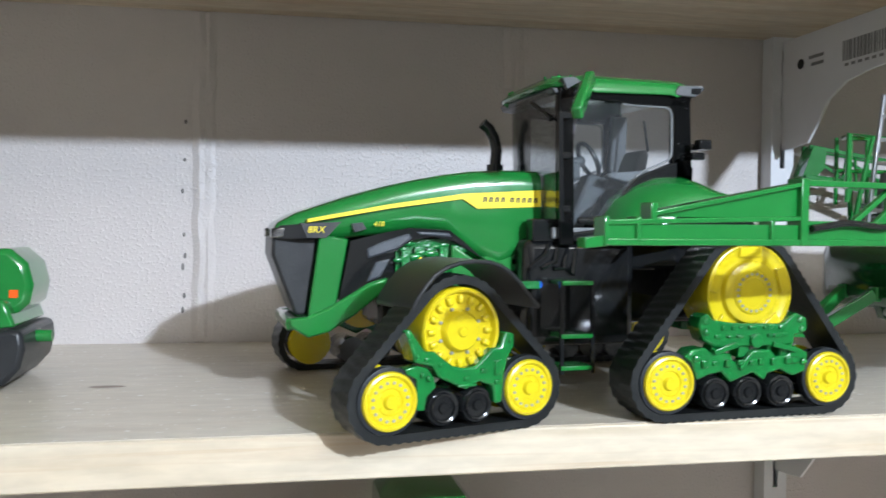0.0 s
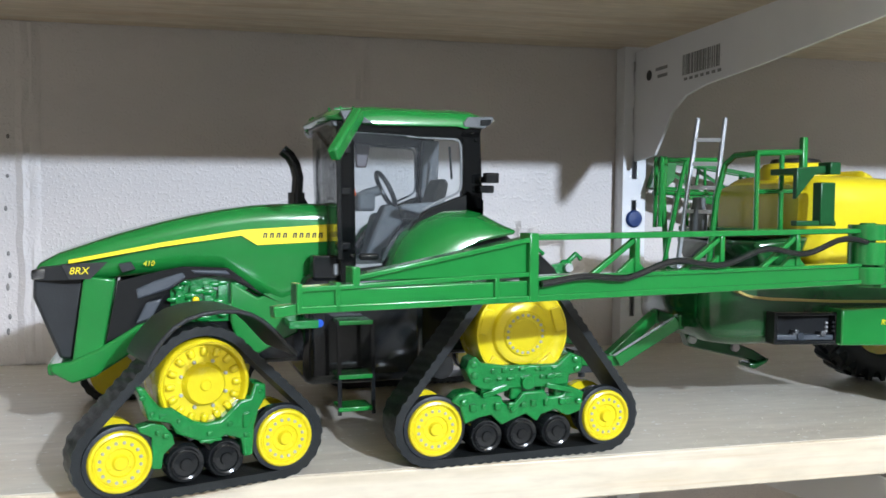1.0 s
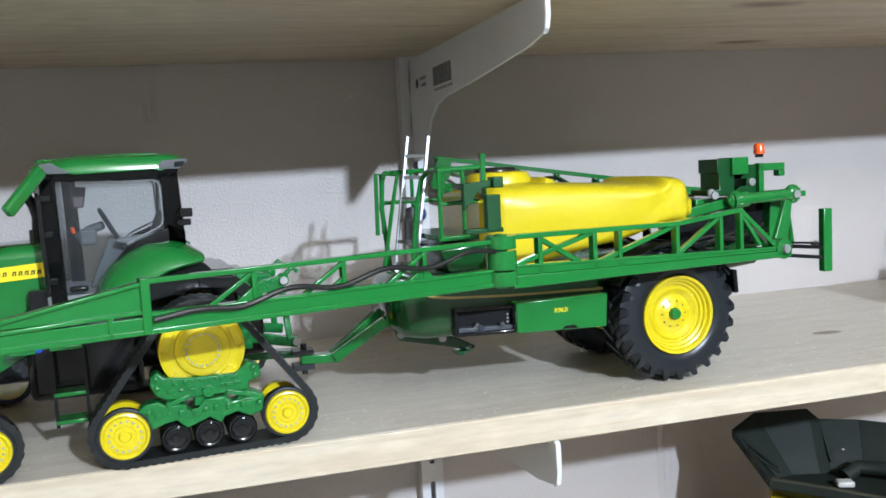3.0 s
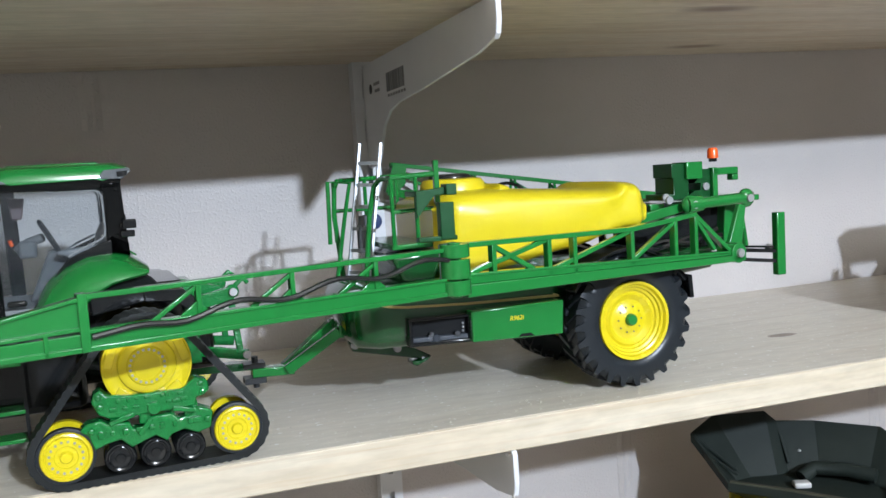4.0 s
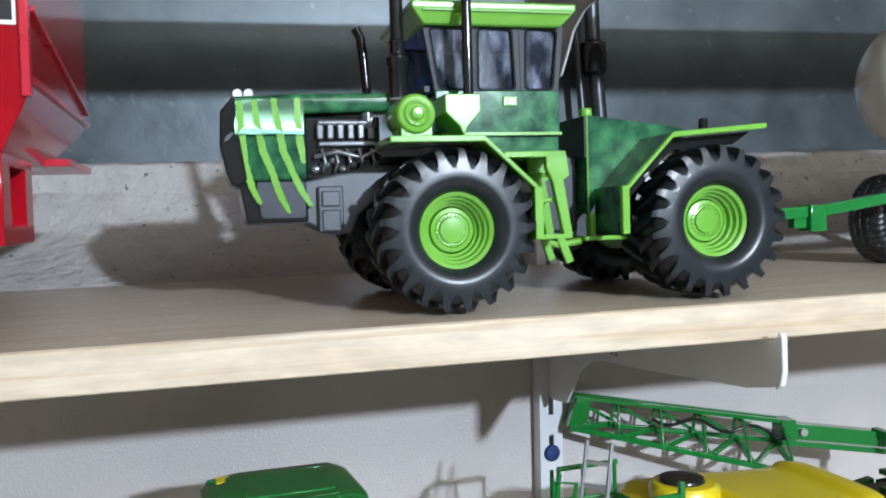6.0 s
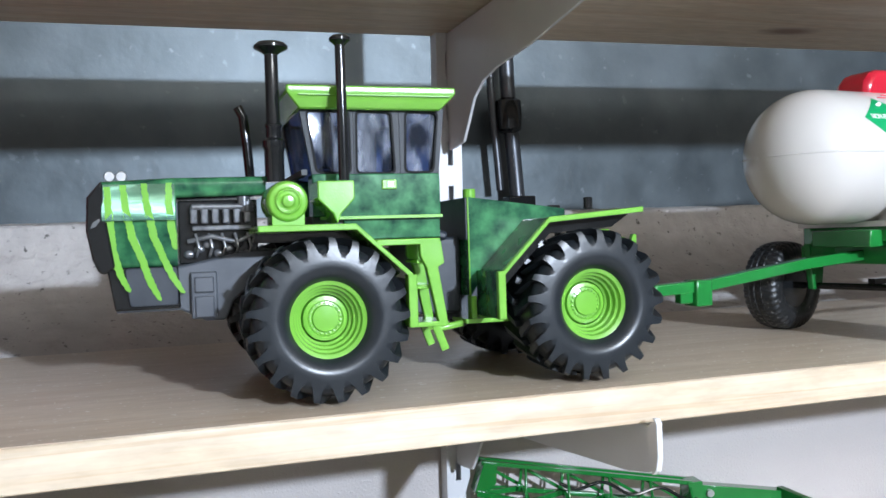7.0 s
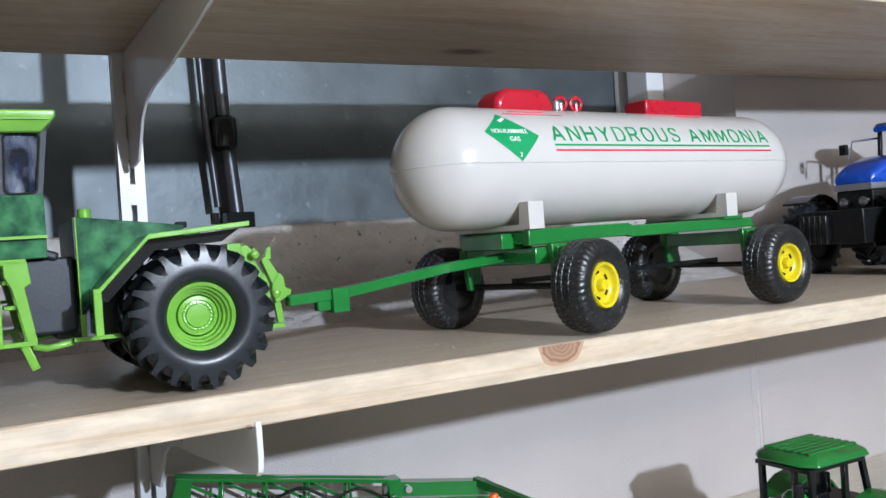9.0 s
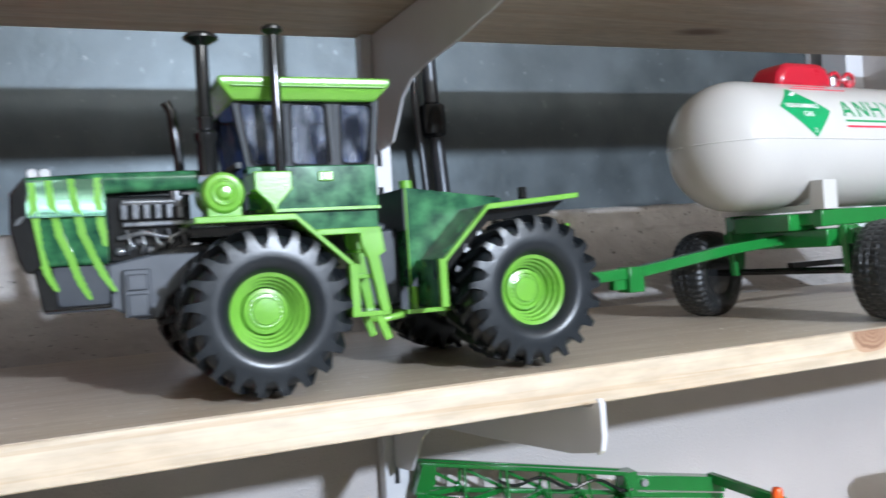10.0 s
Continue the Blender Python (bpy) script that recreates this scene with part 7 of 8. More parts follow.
    part("engine_ribs", bm, ENGINE, t, "bright engine castings and pipes", bevel=0.0005)
    for xx in (-0.2905, -0.2835):
        bm = bm_()
        lathe(bm, [(0.0012, -0.002), (0.0030, -0.002), (0.0036, 0.0), (0.0030, 0.002), (0.0012, 0.002)], (xx, -0.006, 0.1410), 14, "y")
        box(bm, xx - 0.0008, xx + 0.0008, -0.0068, -0.0052, 0.1340, 0.1380)
        part("hood_lamp", bm, BOLT, t, "small bright ring lamp")
    # cab
    bm = bm_()
    secs = ((0.0, -0.1835, -0.0725, 0.054), (0.0045, -0.1838, -0.0728, 0.0545), (0.0145, -0.1750, -0.0820, 0.0490))
    loft(bm, [[(x, y, 0.1940 - dz) for x, y in ((a, -h), (b, -h), (b, h), (a, h))] for dz, a, b, h in secs])
    rf = part("cab_roof", bm, LIME, t, "lime green cab roof", bevel=0.0012)
    # darker lime strip drawn as the shadow line of the roof side
    part("roof_shadow_line", box(bm_(), -0.1760, -0.0770, -0.0553, -0.0530, 0.1875, 0.1882), material("shaded_lime", (0.12, 0.33, 0.01), 0.4, scale=60), rf)
    Y = 0.0450

    def leaned(bm, sg):
        for v in bm.verts:
            v.co.y -= sg * (v.co.z - 0.1382) * 0.035
        return bm

    def flank(sg):
        ya, yb = sorted((sg * Y, sg * (Y - 0.004)))
        for outer, inner in (([(-0.1745, 0.1815), (-0.1398, 0.1815), (-0.1406, 0.1375), (-0.1675, 0.1375)], [(-0.1695, 0.1785), (-0.1432, 0.1785), (-0.1432, 0.1400), (-0.1640, 0.1400)]),
                             ([(-0.1395, 0.1815), (-0.1094, 0.1815), (-0.1097, 0.1375), (-0.1403, 0.1375)], [(-0.1370, 0.1785), (-0.1150, 0.1785), (-0.1138, 0.1395), (-0.1380, 0.1395)]),
                             ([(-0.1091, 0.1815), (-0.0780, 0.1815), (-0.0833, 0.1375), (-0.1094, 0.1375)], [(-0.1040, 0.1785), (-0.0830, 0.1785), (-0.0876, 0.1400), (-0.1056, 0.1400)])):
            mx, mz = sum(p[0] for p in inner) / 4, sum(p[1] for p in inner) / 4
            seal = [(x + math.copysign(0.0013, x - mx), z + math.copysign(0.0013, z - mz)) for x, z in inner]
            part("cab_frame", leaned(ring_plate(soft(outer, 0.0004), soft(seal, 0.004), ya, yb), sg), CAB_GREY, t, "grey moulded window frame", sharp=25)
            part("window_seal", leaned(ring_plate(soft(seal, 0.004), soft(inner, 0.0035), *sorted((sg * (Y + 0.0005), sg * (Y - 0.0036)))), sg), SEAL, t, "black rubber window seal", sharp=25)
            pane = leaned(prism(bm_(), soft(inner, 0.0035), *sorted((sg * (Y - 0.0024), sg * (Y - 0.0016)))), sg)
            for v in pane.verts:
                v.co.y -= sg * (v.co.x - mx) * 0.06
            part("window_glass", pane, SMOKY, t, "smudged bluish window, reflections put into its haze")
        part("cab_panel", box(bm_(), -0.1680, -0.0830, *sorted((sg * (Y + 0.0015), sg * 0.030)), 0.1110, 0.1385), CAMO, t, "marbled green door panel", bevel=0.0008)
        part("cab_skirt", box(bm_(), -0.1480, -0.0830, *sorted((sg * (Y - 0.001), sg * 0.030)), 0.0960, 0.1095), CAMO, t, bevel=0.0008)
        part("panel_line", box(bm_(), -0.1640, -0.0825, *sorted((sg * (Y + 0.0035), sg * 0.030)), 0.1092, 0.1112), LIME, t)

    flank(-1), flank(1)
    bm = bm_()
    box(bm, -0.1740, -0.1700, -0.041, 0.041, 0.1380, 0.1420)
    prism(bm, [(-0.0850, 0.1800), (-0.0815, 0.1800), (-0.0835, 0.1390), (-0.0870, 0.1390)], -0.041, -0.034)
    prism(bm, [(-0.0850, 0.1800), (-0.0815, 0.1800), (-0.0835, 0.1390), (-0.0870, 0.1390)], 0.034, 0.041)
    box(bm, -0.168, -0.084, -0.041, 0.041, 0.096, 0.112)
    part("cab_body", bm, GREY, t, bevel=0.0006)
    part("rear_window", prism(bm_(), [(-0.0836, 0.1790), (-0.0828, 0.1790), (-0.0848, 0.1400), (-0.0856, 0.1400)], -0.034, 0.034), SMOKY, t)
    part("front_window", prism(bm_(), [(-0.1735, 0.1790), (-0.1727, 0.1790), (-0.1662, 0.1400), (-0.1670, 0.1400)], -0.040, 0.040), SMOKY, t)
    bm = bm_()
    box(bm, -0.124, -0.104, -0.014, 0.014, 0.112, 0.140)
    box(bm, -0.108, -0.102, -0.013, 0.013, 0.138, 0.160)
    box(bm, -0.158, -0.150, -0.018, 0.018, 0.112, 0.146)
    part("seat", bm, BLACK, t, "black cab interior", bevel=0.002)
    hb = part("door_badge", box(bm_(), -0.1228, -0.1130, -0.0480, -0.0450, 0.1282, 0.1345), LIME, t, bevel=0.0006)
    part("badge_face", box(bm_(), -0.1192, -0.1155, -0.0488, -0.0478, 0.1296, 0.1332), DECAL_WHITE, hb)
    # stacks
    for nm, x, y, zb, cap in (("exhaust_pipe", -0.1905, -0.040, 0.1340, 0.0108), ("intake_pipe", -0.1510, -0.064, 0.1330, 0.0066)):
        prof = [(0.0, zb), (0.0062, zb), (0.0062, zb + 0.020), (0.0072, zb + 0.022), (0.0072, zb + 0.026), (0.0048, zb + 0.028), (0.0048, zb + 0.034), (0.0056, zb + 0.036), (0.0044, zb + 0.038), (0.0042, 0.2145),
                (0.0060, 0.2160), (cap, 0.2185), (cap, 0.2200), (cap * 0.8, 0.2220), (0.0, 0.2228)]
        if cap < 0.01:
            prof = [(0.0, zb), (0.0034, zb), (0.0032, 0.2165), (0.0046, 0.2180), (cap, 0.2195), (cap, 0.2212), (cap * 0.7, 0.2228), (0.0, 0.2232)]
        part(nm, lathe(bm_(), prof, (x, y, 0), 20, "z"), BLACK, t, "tall black stack with cap")
    part("thin_pipe", tube(bm_(), [(-0.2000, 0.020, 0.136), (-0.2020, 0.020, 0.165), (-0.2040, 0.020, 0.184), (-0.2075, 0.020, 0.1905)], 0.0034, 10), BLACK, t, "thin black bent pipe")
    bm = bm_()
    lathe(bm, [(0.0, -0.0815), (0.0035, -0.0812), (0.0042, -0.0795), (0.0062, -0.0790), (0.0070, -0.0805), (0.0080, -0.0790), (0.0108, -0.0785), (0.0120, -0.0770), (0.0126, -0.0740), (0.0126, -0.045), (0.0, -0.045)],
          (-0.1880, 0, 0.1200), 30, "y")
    box(bm, -0.1975, -0.1780, -0.0760, -0.050, 0.1040, 0.1130)
    part("air_cleaner", bm, LIME, t, "round lime green air cleaner", bevel=0.0005)
    part("stack_guard", prism(bm_(), [(-0.1700, 0.1320), (-0.1475, 0.1320), (-0.1475, 0.1210), (-0.1560, 0.1120), (-0.1585, 0.1060), (-0.1610, 0.1120), (-0.1700, 0.1210)], -0.0780, -0.0450), LIME, t,
         "lime green pointed guard", bevel=0.0008)

    # fenders
    def strip(name, path, y0, y1, th, mat, label=""):
        lower = [(x, z - th) for x, z in path]
        return part(name, prism(bm_(), path + lower[::-1], y0, y1), mat, t, label, bevel=0.0006)

    for sg in (-1, 1):
        ys = sorted((sg * 0.094, sg * 0.040))
        strip("front_fender", [(-0.2077, 0.1055), (-0.1505, 0.1055), (-0.1168, 0.0745)], *ys, 0.0038, LIME, "lime green bent fender")
        part("fender_leg", box(bm_(), -0.1200, -0.1145, *sorted((sg * 0.0945, sg * 0.086)), 0.0420, 0.0738), LIME, t, bevel=0.0006)
        part("fender_liner", prism(bm_(), [(-0.2060, 0.1012), (-0.1520, 0.1012), (-0.1180, 0.0735), (-0.1200, 0.0690), (-0.1500, 0.0950), (-0.2060, 0.0960)], *sorted((sg * 0.060, sg * 0.040))), BLACK, t)
        bm = bm_()
        near, far = sorted((sg * 0.094, sg * 0.0885)), sorted((sg * 0.064, sg * 0.059))
        box(bm, -0.1385, -0.0990, *ys, 0.0918, 0.0955)
        for q in (near, far):
            prism(bm, [(-0.1122, 0.0950), (-0.0986, 0.0936), (-0.0969, 0.0801), (-0.1009, 0.0779), (-0.0955, 0.0434), (-0.1012, 0.0430), (-0.1080, 0.0771), (-0.1118, 0.0850)], *q)
            bar(bm, (-0.1035, sg * 0.091 if q is near else sg * 0.062, 0.0440), (-0.0973, sg * 0.092 if q is near else sg * 0.062, 0.0270), 0.0035, 0.0050)
        box(bm, -0.1197, -0.0958, *sorted((sg * 0.094, sg * 0.058)), 0.0418, 0.0448)
        box(bm, -0.1130, -0.1005, *sorted((sg * 0.089, sg * 0.063)), 0.0645, 0.0672)
        box(bm, -0.1130, -0.1040, *sorted((sg * 0.089, sg * 0.063)), 0.0800, 0.0826)
        part("cab_steps", bm, LIME, t, "lime green cab ladder", bevel=0.0006)
        lip, sheet_y = sorted((sg * 0.0945, sg * 0.0900)), sorted((sg * 0.0902, sg * 0.0490))
        strip("rear_fender", [(-0.0585, 0.0735), (-0.0262, 0.1065), (0.0412, 0.1118)], *lip, 0.0036, LIME, "lime green rear fender lip")
        strip("fender_sheet", [(-0.0570, 0.0735), (-0.0257, 0.1060), (0.0408, 0.1112)], *sheet_y, 0.0020, CAMO, "marbled green fender sheet")
        part("fender_leg", box(bm_(), -0.0622, -0.0572, *lip, 0.0432, 0.0735), LIME, t, "lime green fender leg", bevel=0.0006)
        part("leg_sheet", box(bm_(), -0.0602, -0.0582, *sheet_y, 0.0432, 0.0730), CAMO, t, "marbled green leg sheet")
        part("fender_liner", prism(bm_(), [(-0.0570, 0.0705), (-0.0255, 0.1025), (0.0380, 0.1075), (0.0250, 0.0990), (-0.0200, 0.0960), (-0.0520, 0.0640)], *sorted((sg * 0.080, sg * 0.034))), BLACK, t)
    bm = bm_()
    prism(bm, [(-0.0655, 0.1222), (-0.0056, 0.1146), (0.0060, 0.1130), (0.0060, 0.1040), (-0.0215, 0.1035), (-0.0560, 0.0690), (-0.0643, 0.0560), (-0.0655, 0.0560)], -0.0500, 0.0500)
    part("rear_body", bm, CAMO, t, "marbled green rear body", bevel=0.0008)
    part("rear_body_front", box(bm_(), -0.0672, -0.0657, -0.0495, 0.0495, 0.0935, 0.1216), SLATE, t, "slate grey front plate", bevel=0.0005)
    for sg in (-1, 1):
        bm = bm_()
        box(bm, -0.0659, -0.0648, sg * 0.0500 - 0.0006, sg * 0.0500 + 0.0006, 0.0560, 0.1220)
        box(bm, -0.0668, -0.0630, *sorted((sg * 0.056, sg * 0.048)), 0.0400, 0.0562)
        box(bm, -0.0720, -0.0350, *sorted((sg * 0.060, sg * 0.030)), 0.0385, 0.0415)
        tube(bm, [(-0.0960, sg * 0.050, 0.0380), (-0.0880, sg * 0.052, 0.0360), (-0.0720, sg * 0.052, 0.0385)], 0.0024)
        part("rear_trim", bm, LIME, t, "lime edge trim", bevel=0.0004)
    part("filler_cap", cyl(bm_(), (-0.0570, -0.030, 0.121), (-0.0570, -0.030, 0.1285), 0.0045, seg=14), LIME, t, bevel=0.0006)
    bm = bm_()
    box(bm, -0.1000, -0.0660, -0.034, 0.034, 0.0440, 0.0960)
    bar(bm, (-0.090, -0.036, 0.1010), (-0.076, -0.036, 0.0960), 0.004, 0.006)
    part("articulation", bm, SLATE, t, "slate grey hinge section", bevel=0.003)
    bm = bm_()
    cyl(bm, (0.0340, -0.030, 0.1130), (0.0340, -0.030, 0.1215), 0.0034, seg=12)
    box(bm, 0.0060, 0.0140, -0.026, -0.018, 0.1120, 0.1165)
    part("fender_lamp", bm, BLACK, t, bevel=0.0008)
    bm = bm_()
    box(bm, 0.0430, 0.0540, -0.024, 0.024, 0.0520, 0.0980)
    for sg in (-1, 1):
        prism(bm, [(0.0500, 0.0950), (0.0600, 0.0965), (0.0676, 0.0882), (0.0640, 0.0800), (0.0500, 0.0800)], *sorted((sg * 0.012, sg * 0.018)))
        prism(bm, [(0.0500, 0.0640), (0.0740, 0.0560), (0.0740, 0.0490), (0.0500, 0.0540)], *sorted((sg * 0.017, sg * 0.023)))
    part("rear_hitch", bm, LIME, t, "lime green hitch", bevel=0.0006)
    for sg in (-1, 1):
        ys = sorted((sg * 0.0160, sg * 0.0240))
        bm = bm_()
        prism(bm, soft([(0.0686, 0.0837), (0.0734, 0.0870), (0.0828, 0.0703), (0.0763, 0.0640)], 0.0012, 2), *ys)
        prism(bm, soft([(0.0712, 0.0840), (0.0750, 0.0940), (0.0778, 0.0935), (0.0772, 0.0840)], 0.0010, 2), *sorted((sg * 0.0175, sg * 0.0225)))
        part("lift_link", bm, LIME, t, "lime lift link", bevel=0.0006)
        bm = prism(bm_(), soft([(0.0763, 0.0650), (0.0825, 0.0735), (0.0858, 0.0692), (0.0865, 0.0610), (0.0915, 0.0592), (0.0905, 0.0550), (0.0784, 0.0490), (0.0755, 0.0600)], 0.0014, 2), *sorted((sg * 0.0155, sg * 0.0245)))
        part("hitch_hook", bm, LIME, t, "lime hooked lower arm", bevel=0.0006)
        for px, pz in ((0.0640, 0.0884), (0.0790, 0.0569)):
            part("hitch_pin", ball(bm_(), (px, sg * 0.0245, pz), 0.0036, (1, 0.55, 1), 12), LIME, t, "glossy round pin head")
        part("stand_leg", prism(bm_(), [(0.0775, 0.0500), (0.0830, 0.0500), (0.0848, 0.0345), (0.0796, 0.0333)], *sorted((sg * 0.0170, sg * 0.0215))), GREEN if sg > 0 else LIME, t, bevel=0.0005)
    part("foot_plate", box(bm_(), 0.0700, 0.0845, -0.0240, 0.0240, 0.0296, 0.0333), LIME, t, "lime foot plate", bevel=0.0006)
    bm = bm_()
    bar(bm, (0.050, 0, 0.0395), (0.098, 0, 0.0335), 0.010, 0.0028)
    part("drawbar", bm, ENGINE, t, "dull steel drawbar", bevel=0.0004)
    return t


articulated_tractor()


# ---- tank trailer ----
def tank_trailer():
    t = thing("toy_tank_trailer", "white toy tank on a green trailer with yellow rims", "toy trailer", pose(0.73, -0.262, 1.4812, 0, -0.4, 4.6))
    R, ZC = 0.0552, 0.1510
    low = ZC - 0.1548
    drop = pose(0, 0, -0.0055)
    prof = [(R * math.sin(radians(a)), -0.2150 - R * 0.93 * math.cos(radians(a))) for a in range(0, 91, 9)] + [(R * math.cos(radians(a)), 0.1890 + R * 0.93 * math.sin(radians(a))) for a in range(0, 91, 9)]
    tk = part("tank", lathe(bm_(), prof, (0, 0, ZC), 72, "x"), WHITE, t, "creamy white plastic tank", sharp=60)
    seam = bm_()
    for sg in (-1, 1):
        pts = [(-0.2150 - R * 0.93 * math.cos(radians(a)), sg * R * math.sin(radians(a)), ZC) for a in range(6, 91, 12)] + [(0.1890 + R * 0.93 * math.sin(radians(a)), sg * R * math.cos(radians(a)), ZC) for a in range(0, 85, 12)]
        tube(seam, pts, 0.0007, 6)
    part("seam", seam, WHITE, tk, "moulding seam")
    # valve covers
    bm = bm_()
    prism(bm, [(-0.1700, 0.2060), (-0.1680, 0.2190), (-0.1610, 0.2265), (-0.1540, 0.2290), (-0.1150, 0.2295), (-0.1060, 0.2260), (-0.1000, 0.2170), (-0.0985, 0.2060)], -0.0170, 0.0170)
    part("valve_cover", bm, RED, t, "red plastic valve cover", bevel=0.005, xf=drop)
    bm = bm_()
    lathe(bm, [(0.0, 0.2205), (0.0030, 0.2205), (0.0045, 0.2190), (0.0045, 0.2120)], (-0.088, -0.006, 0), 12, "z")
    part("gauge", bm, SILVER, t, xf=drop)
    for xx in (-0.080, -0.060):
        bm = bm_()
        ring = [(xx + 0.007 * math.cos(2 * math.pi * i / 16), -0.004, 0.2190 + 0.006 * math.sin(2 * math.pi * i / 16)) for i in range(17)]
        tube(bm, ring, 0.0020, 6)
        cyl(bm, (xx, -0.004, 0.2120), (xx, -0.004, 0.2190), 0.0022, seg=8)
        part("hand_wheel", bm, RED, t, "red hand wheel", xf=drop)
    part("fill_cover", box(bm_(), 0.0280, 0.1160, -0.0150, 0.0150, 0.2080, 0.2250), RED, t, "red fill cover", bevel=0.002, xf=drop)
    # decals, on the flank
    def skin(name, outline, mat, lift, label="", n=1):
        bm = bm_()
        vs = []
        for x, z in [(x, z + low) for x, z in outline]:
            vs.append(bm.verts.new((x, 0, z)))
        bm.faces.new(vs)
        zs = [z + low for _, z in outline]
        k = int((max(zs) - min(zs)) / 0.002)
        for i in range(1, k + 1):
            zc = min(zs) + (max(zs) - min(zs)) * i / (k + 1)
            bmesh.ops.bisect_plane(bm, geom=bm.verts[:] + bm.edges[:] + bm.faces[:], plane_co=(0, 0, zc), plane_no=(0, 0, 1))
        for v in bm.verts:
            v.co.y = -math.sqrt(max(1e-6, (R + lift) ** 2 - (v.co.z - ZC) ** 2))
        return part(name, bm, mat, tk, label)

    skin("diamond_sign", [(-0.1845, 0.1995), (-0.2095, 0.1815), (-0.1755, 0.1555), (-0.1505, 0.1785)], DECAL_GREEN, 0.0003, "green diamond hazard sign")
    skin("diamond_flame", [(-0.1895, 0.1925), (-0.1815, 0.1960), (-0.1795, 0.1945), (-0.1865, 0.1910)], DECAL_WHITE, 0.0006)
    bend = (R + 0.0006, 0, ZC)
    lettering("sign_lettering", "NON-FLAMMABLE", 0.0056, DECAL_WHITE, tk, (-0.2020, 0, 0.1806 + low), "white lettering", bend, widen=0.86, bold=0.00006)
    lettering("sign_lettering", "GAS", 0.0062, DECAL_WHITE, tk, (-0.1850, 0, 0.1733 + low), "white lettering", bend, bold=0.00006)
    lettering("sign_lettering", "2", 0.0058, DECAL_WHITE, tk, (-0.1775, 0, 0.1595 + low), "white figure", bend)
    capitals("tank_lettering", "ANHYDROUS AMMONIA", 0.0150, 0.17, 0.505, DECAL_GREEN, tk, -0.1340, 0.1740 + low, (R + 0.0003, ZC), "green block lettering")
    skin("green_line", [(-0.1350, 0.1712), (0.1770, 0.1712), (0.1770, 0.1694), (-0.1350, 0.1694)], DECAL_GREEN, 0.0003)
    skin("red_line", [(-0.1350, 0.1662), (0.1780, 0.1662), (0.1780, 0.1645), (-0.1350, 0.1645)], DECAL_RED, 0.0003)
    for a, b, z in ((-0.165, -0.125, 0.2030 + low), (-0.175, -0.105, 0.2000 + low), (0.060, 0.100, 0.2040 + low)):
        bm = bm_()
        y = -math.sqrt(R * R - (z - ZC) ** 2)
        box(bm, a, b, y - 0.0003, y + 0.001, z, z + 0.0007)
        part("notice_line", bm, DECAL_RED, tk, "tiny red printed line")
    # saddles and frame
    for x in (-0.1650, 0.1020):
        bm = bm_()
        yz = [(-0.056, 0.0985), (0.056, 0.0985), (0.056, 0.1225), (0.044, 0.1225), (0.042, 0.1030), (-0.042, 0.1030), (-0.044, 0.1225), (-0.056, 0.1225)]
        a = [bm.verts.new((x - 0.0085, y, z)) for y, z in yz]
        b = [bm.verts.new((x + 0.0085, y, z)) for y, z in yz]
        bm.faces.new(a), bm.faces.new(b[::-1])
        for i in range(len(yz)):
            j = (i + 1) % len(yz)
            bm.faces.new((a[j], a[i], b[i], b[j]))
        part("saddle", bm, WHITE, t, "white plastic saddle", xf=drop)
    bm = bm_()
    for sg in (-1, 1):
        prism(bm, [(-0.1720, 0.0985), (-0.0480, 0.0985), (-0.0420, 0.0960), (0.1380, 0.0960), (0.1440, 0.0860), (-0.0420, 0.0850), (-0.0500, 0.0870), (-0.1720, 0.0840)], *sorted((sg * 0.052, sg * 0.043)))
    for x0, x1 in ((-0.1720, -0.1560), (-0.05, -0.03), (0.095, 0.110)):
        box(bm, x0, x1, -0.045, 0.045, 0.0860, 0.0960)
    box(bm, -0.1850, -0.1500, -0.030, 0.030, 0.0820, 0.0960)
    box(bm, 0.0900, 0.1200, -0.055, 0.055, 0.0950, 0.0985)
    part("trailer_frame", bm, GREEN, t, "green trailer frame", bevel=0.001, xf=drop)
    steer = pose(-0.1490, 0, 0, 0, 0, 11) @ pose(0.1390, 0, 0)
    for xx in (-0.1390, 0.1290):
        bm = bm_()
        for sg in (-1, 1):
            prism(bm, [(xx - 0.013, 0.0790), (xx + 0.013, 0.0790), (xx + 0.007, 0.0380), (xx - 0.007, 0.0380)], *sorted((sg * 0.056, sg * 0.050)))
        box(bm, xx - 0.010, xx + 0.010, -0.060, 0.060, 0.0630, 0.0770)
        part("axle_rod", cyl(bm_(), (xx, -0.075, 0.0410), (xx, 0.075, 0.0410), 0.0030, seg=12), BLACK, t, "thin dark axle", xf=steer if xx < 0 else None)
        part("axle_stand", bm, GREEN, t, "green axle stand", bevel=0.001, xf=steer if xx < 0 else None)
    part("reach_pole", bar(bm_(), (-0.150, 0.0, 0.046), (0.140, 0.0, 0.046), 0.007, 0.005), BLACK, t, "dark reach pole")
    bm = bm_()
    loft(bm, [[(x, y, z + d) for y, d in ((-0.005, -0.0044), (0.005, -0.0044), (0.005, 0.0044), (-0.005, 0.0044))] for x, z in ((-0.3780, 0.0500), (-0.3260, 0.0520), (-0.2240, 0.0645), (-0.1580, 0.0695), (-0.1360, 0.0685))])
    box(bm, -0.3420, -0.3270, -0.008, 0.008, 0.0365, 0.0566)
    box(bm, -0.3540, -0.3420, -0.004, 0.004, 0.0390, 0.0540)
    box(bm, -0.1640, -0.1300, -0.050, 0.050, 0.0615, 0.0765)
    part("tongue", bm, GREEN, t, "green drawbar tongue", bevel=0.001)
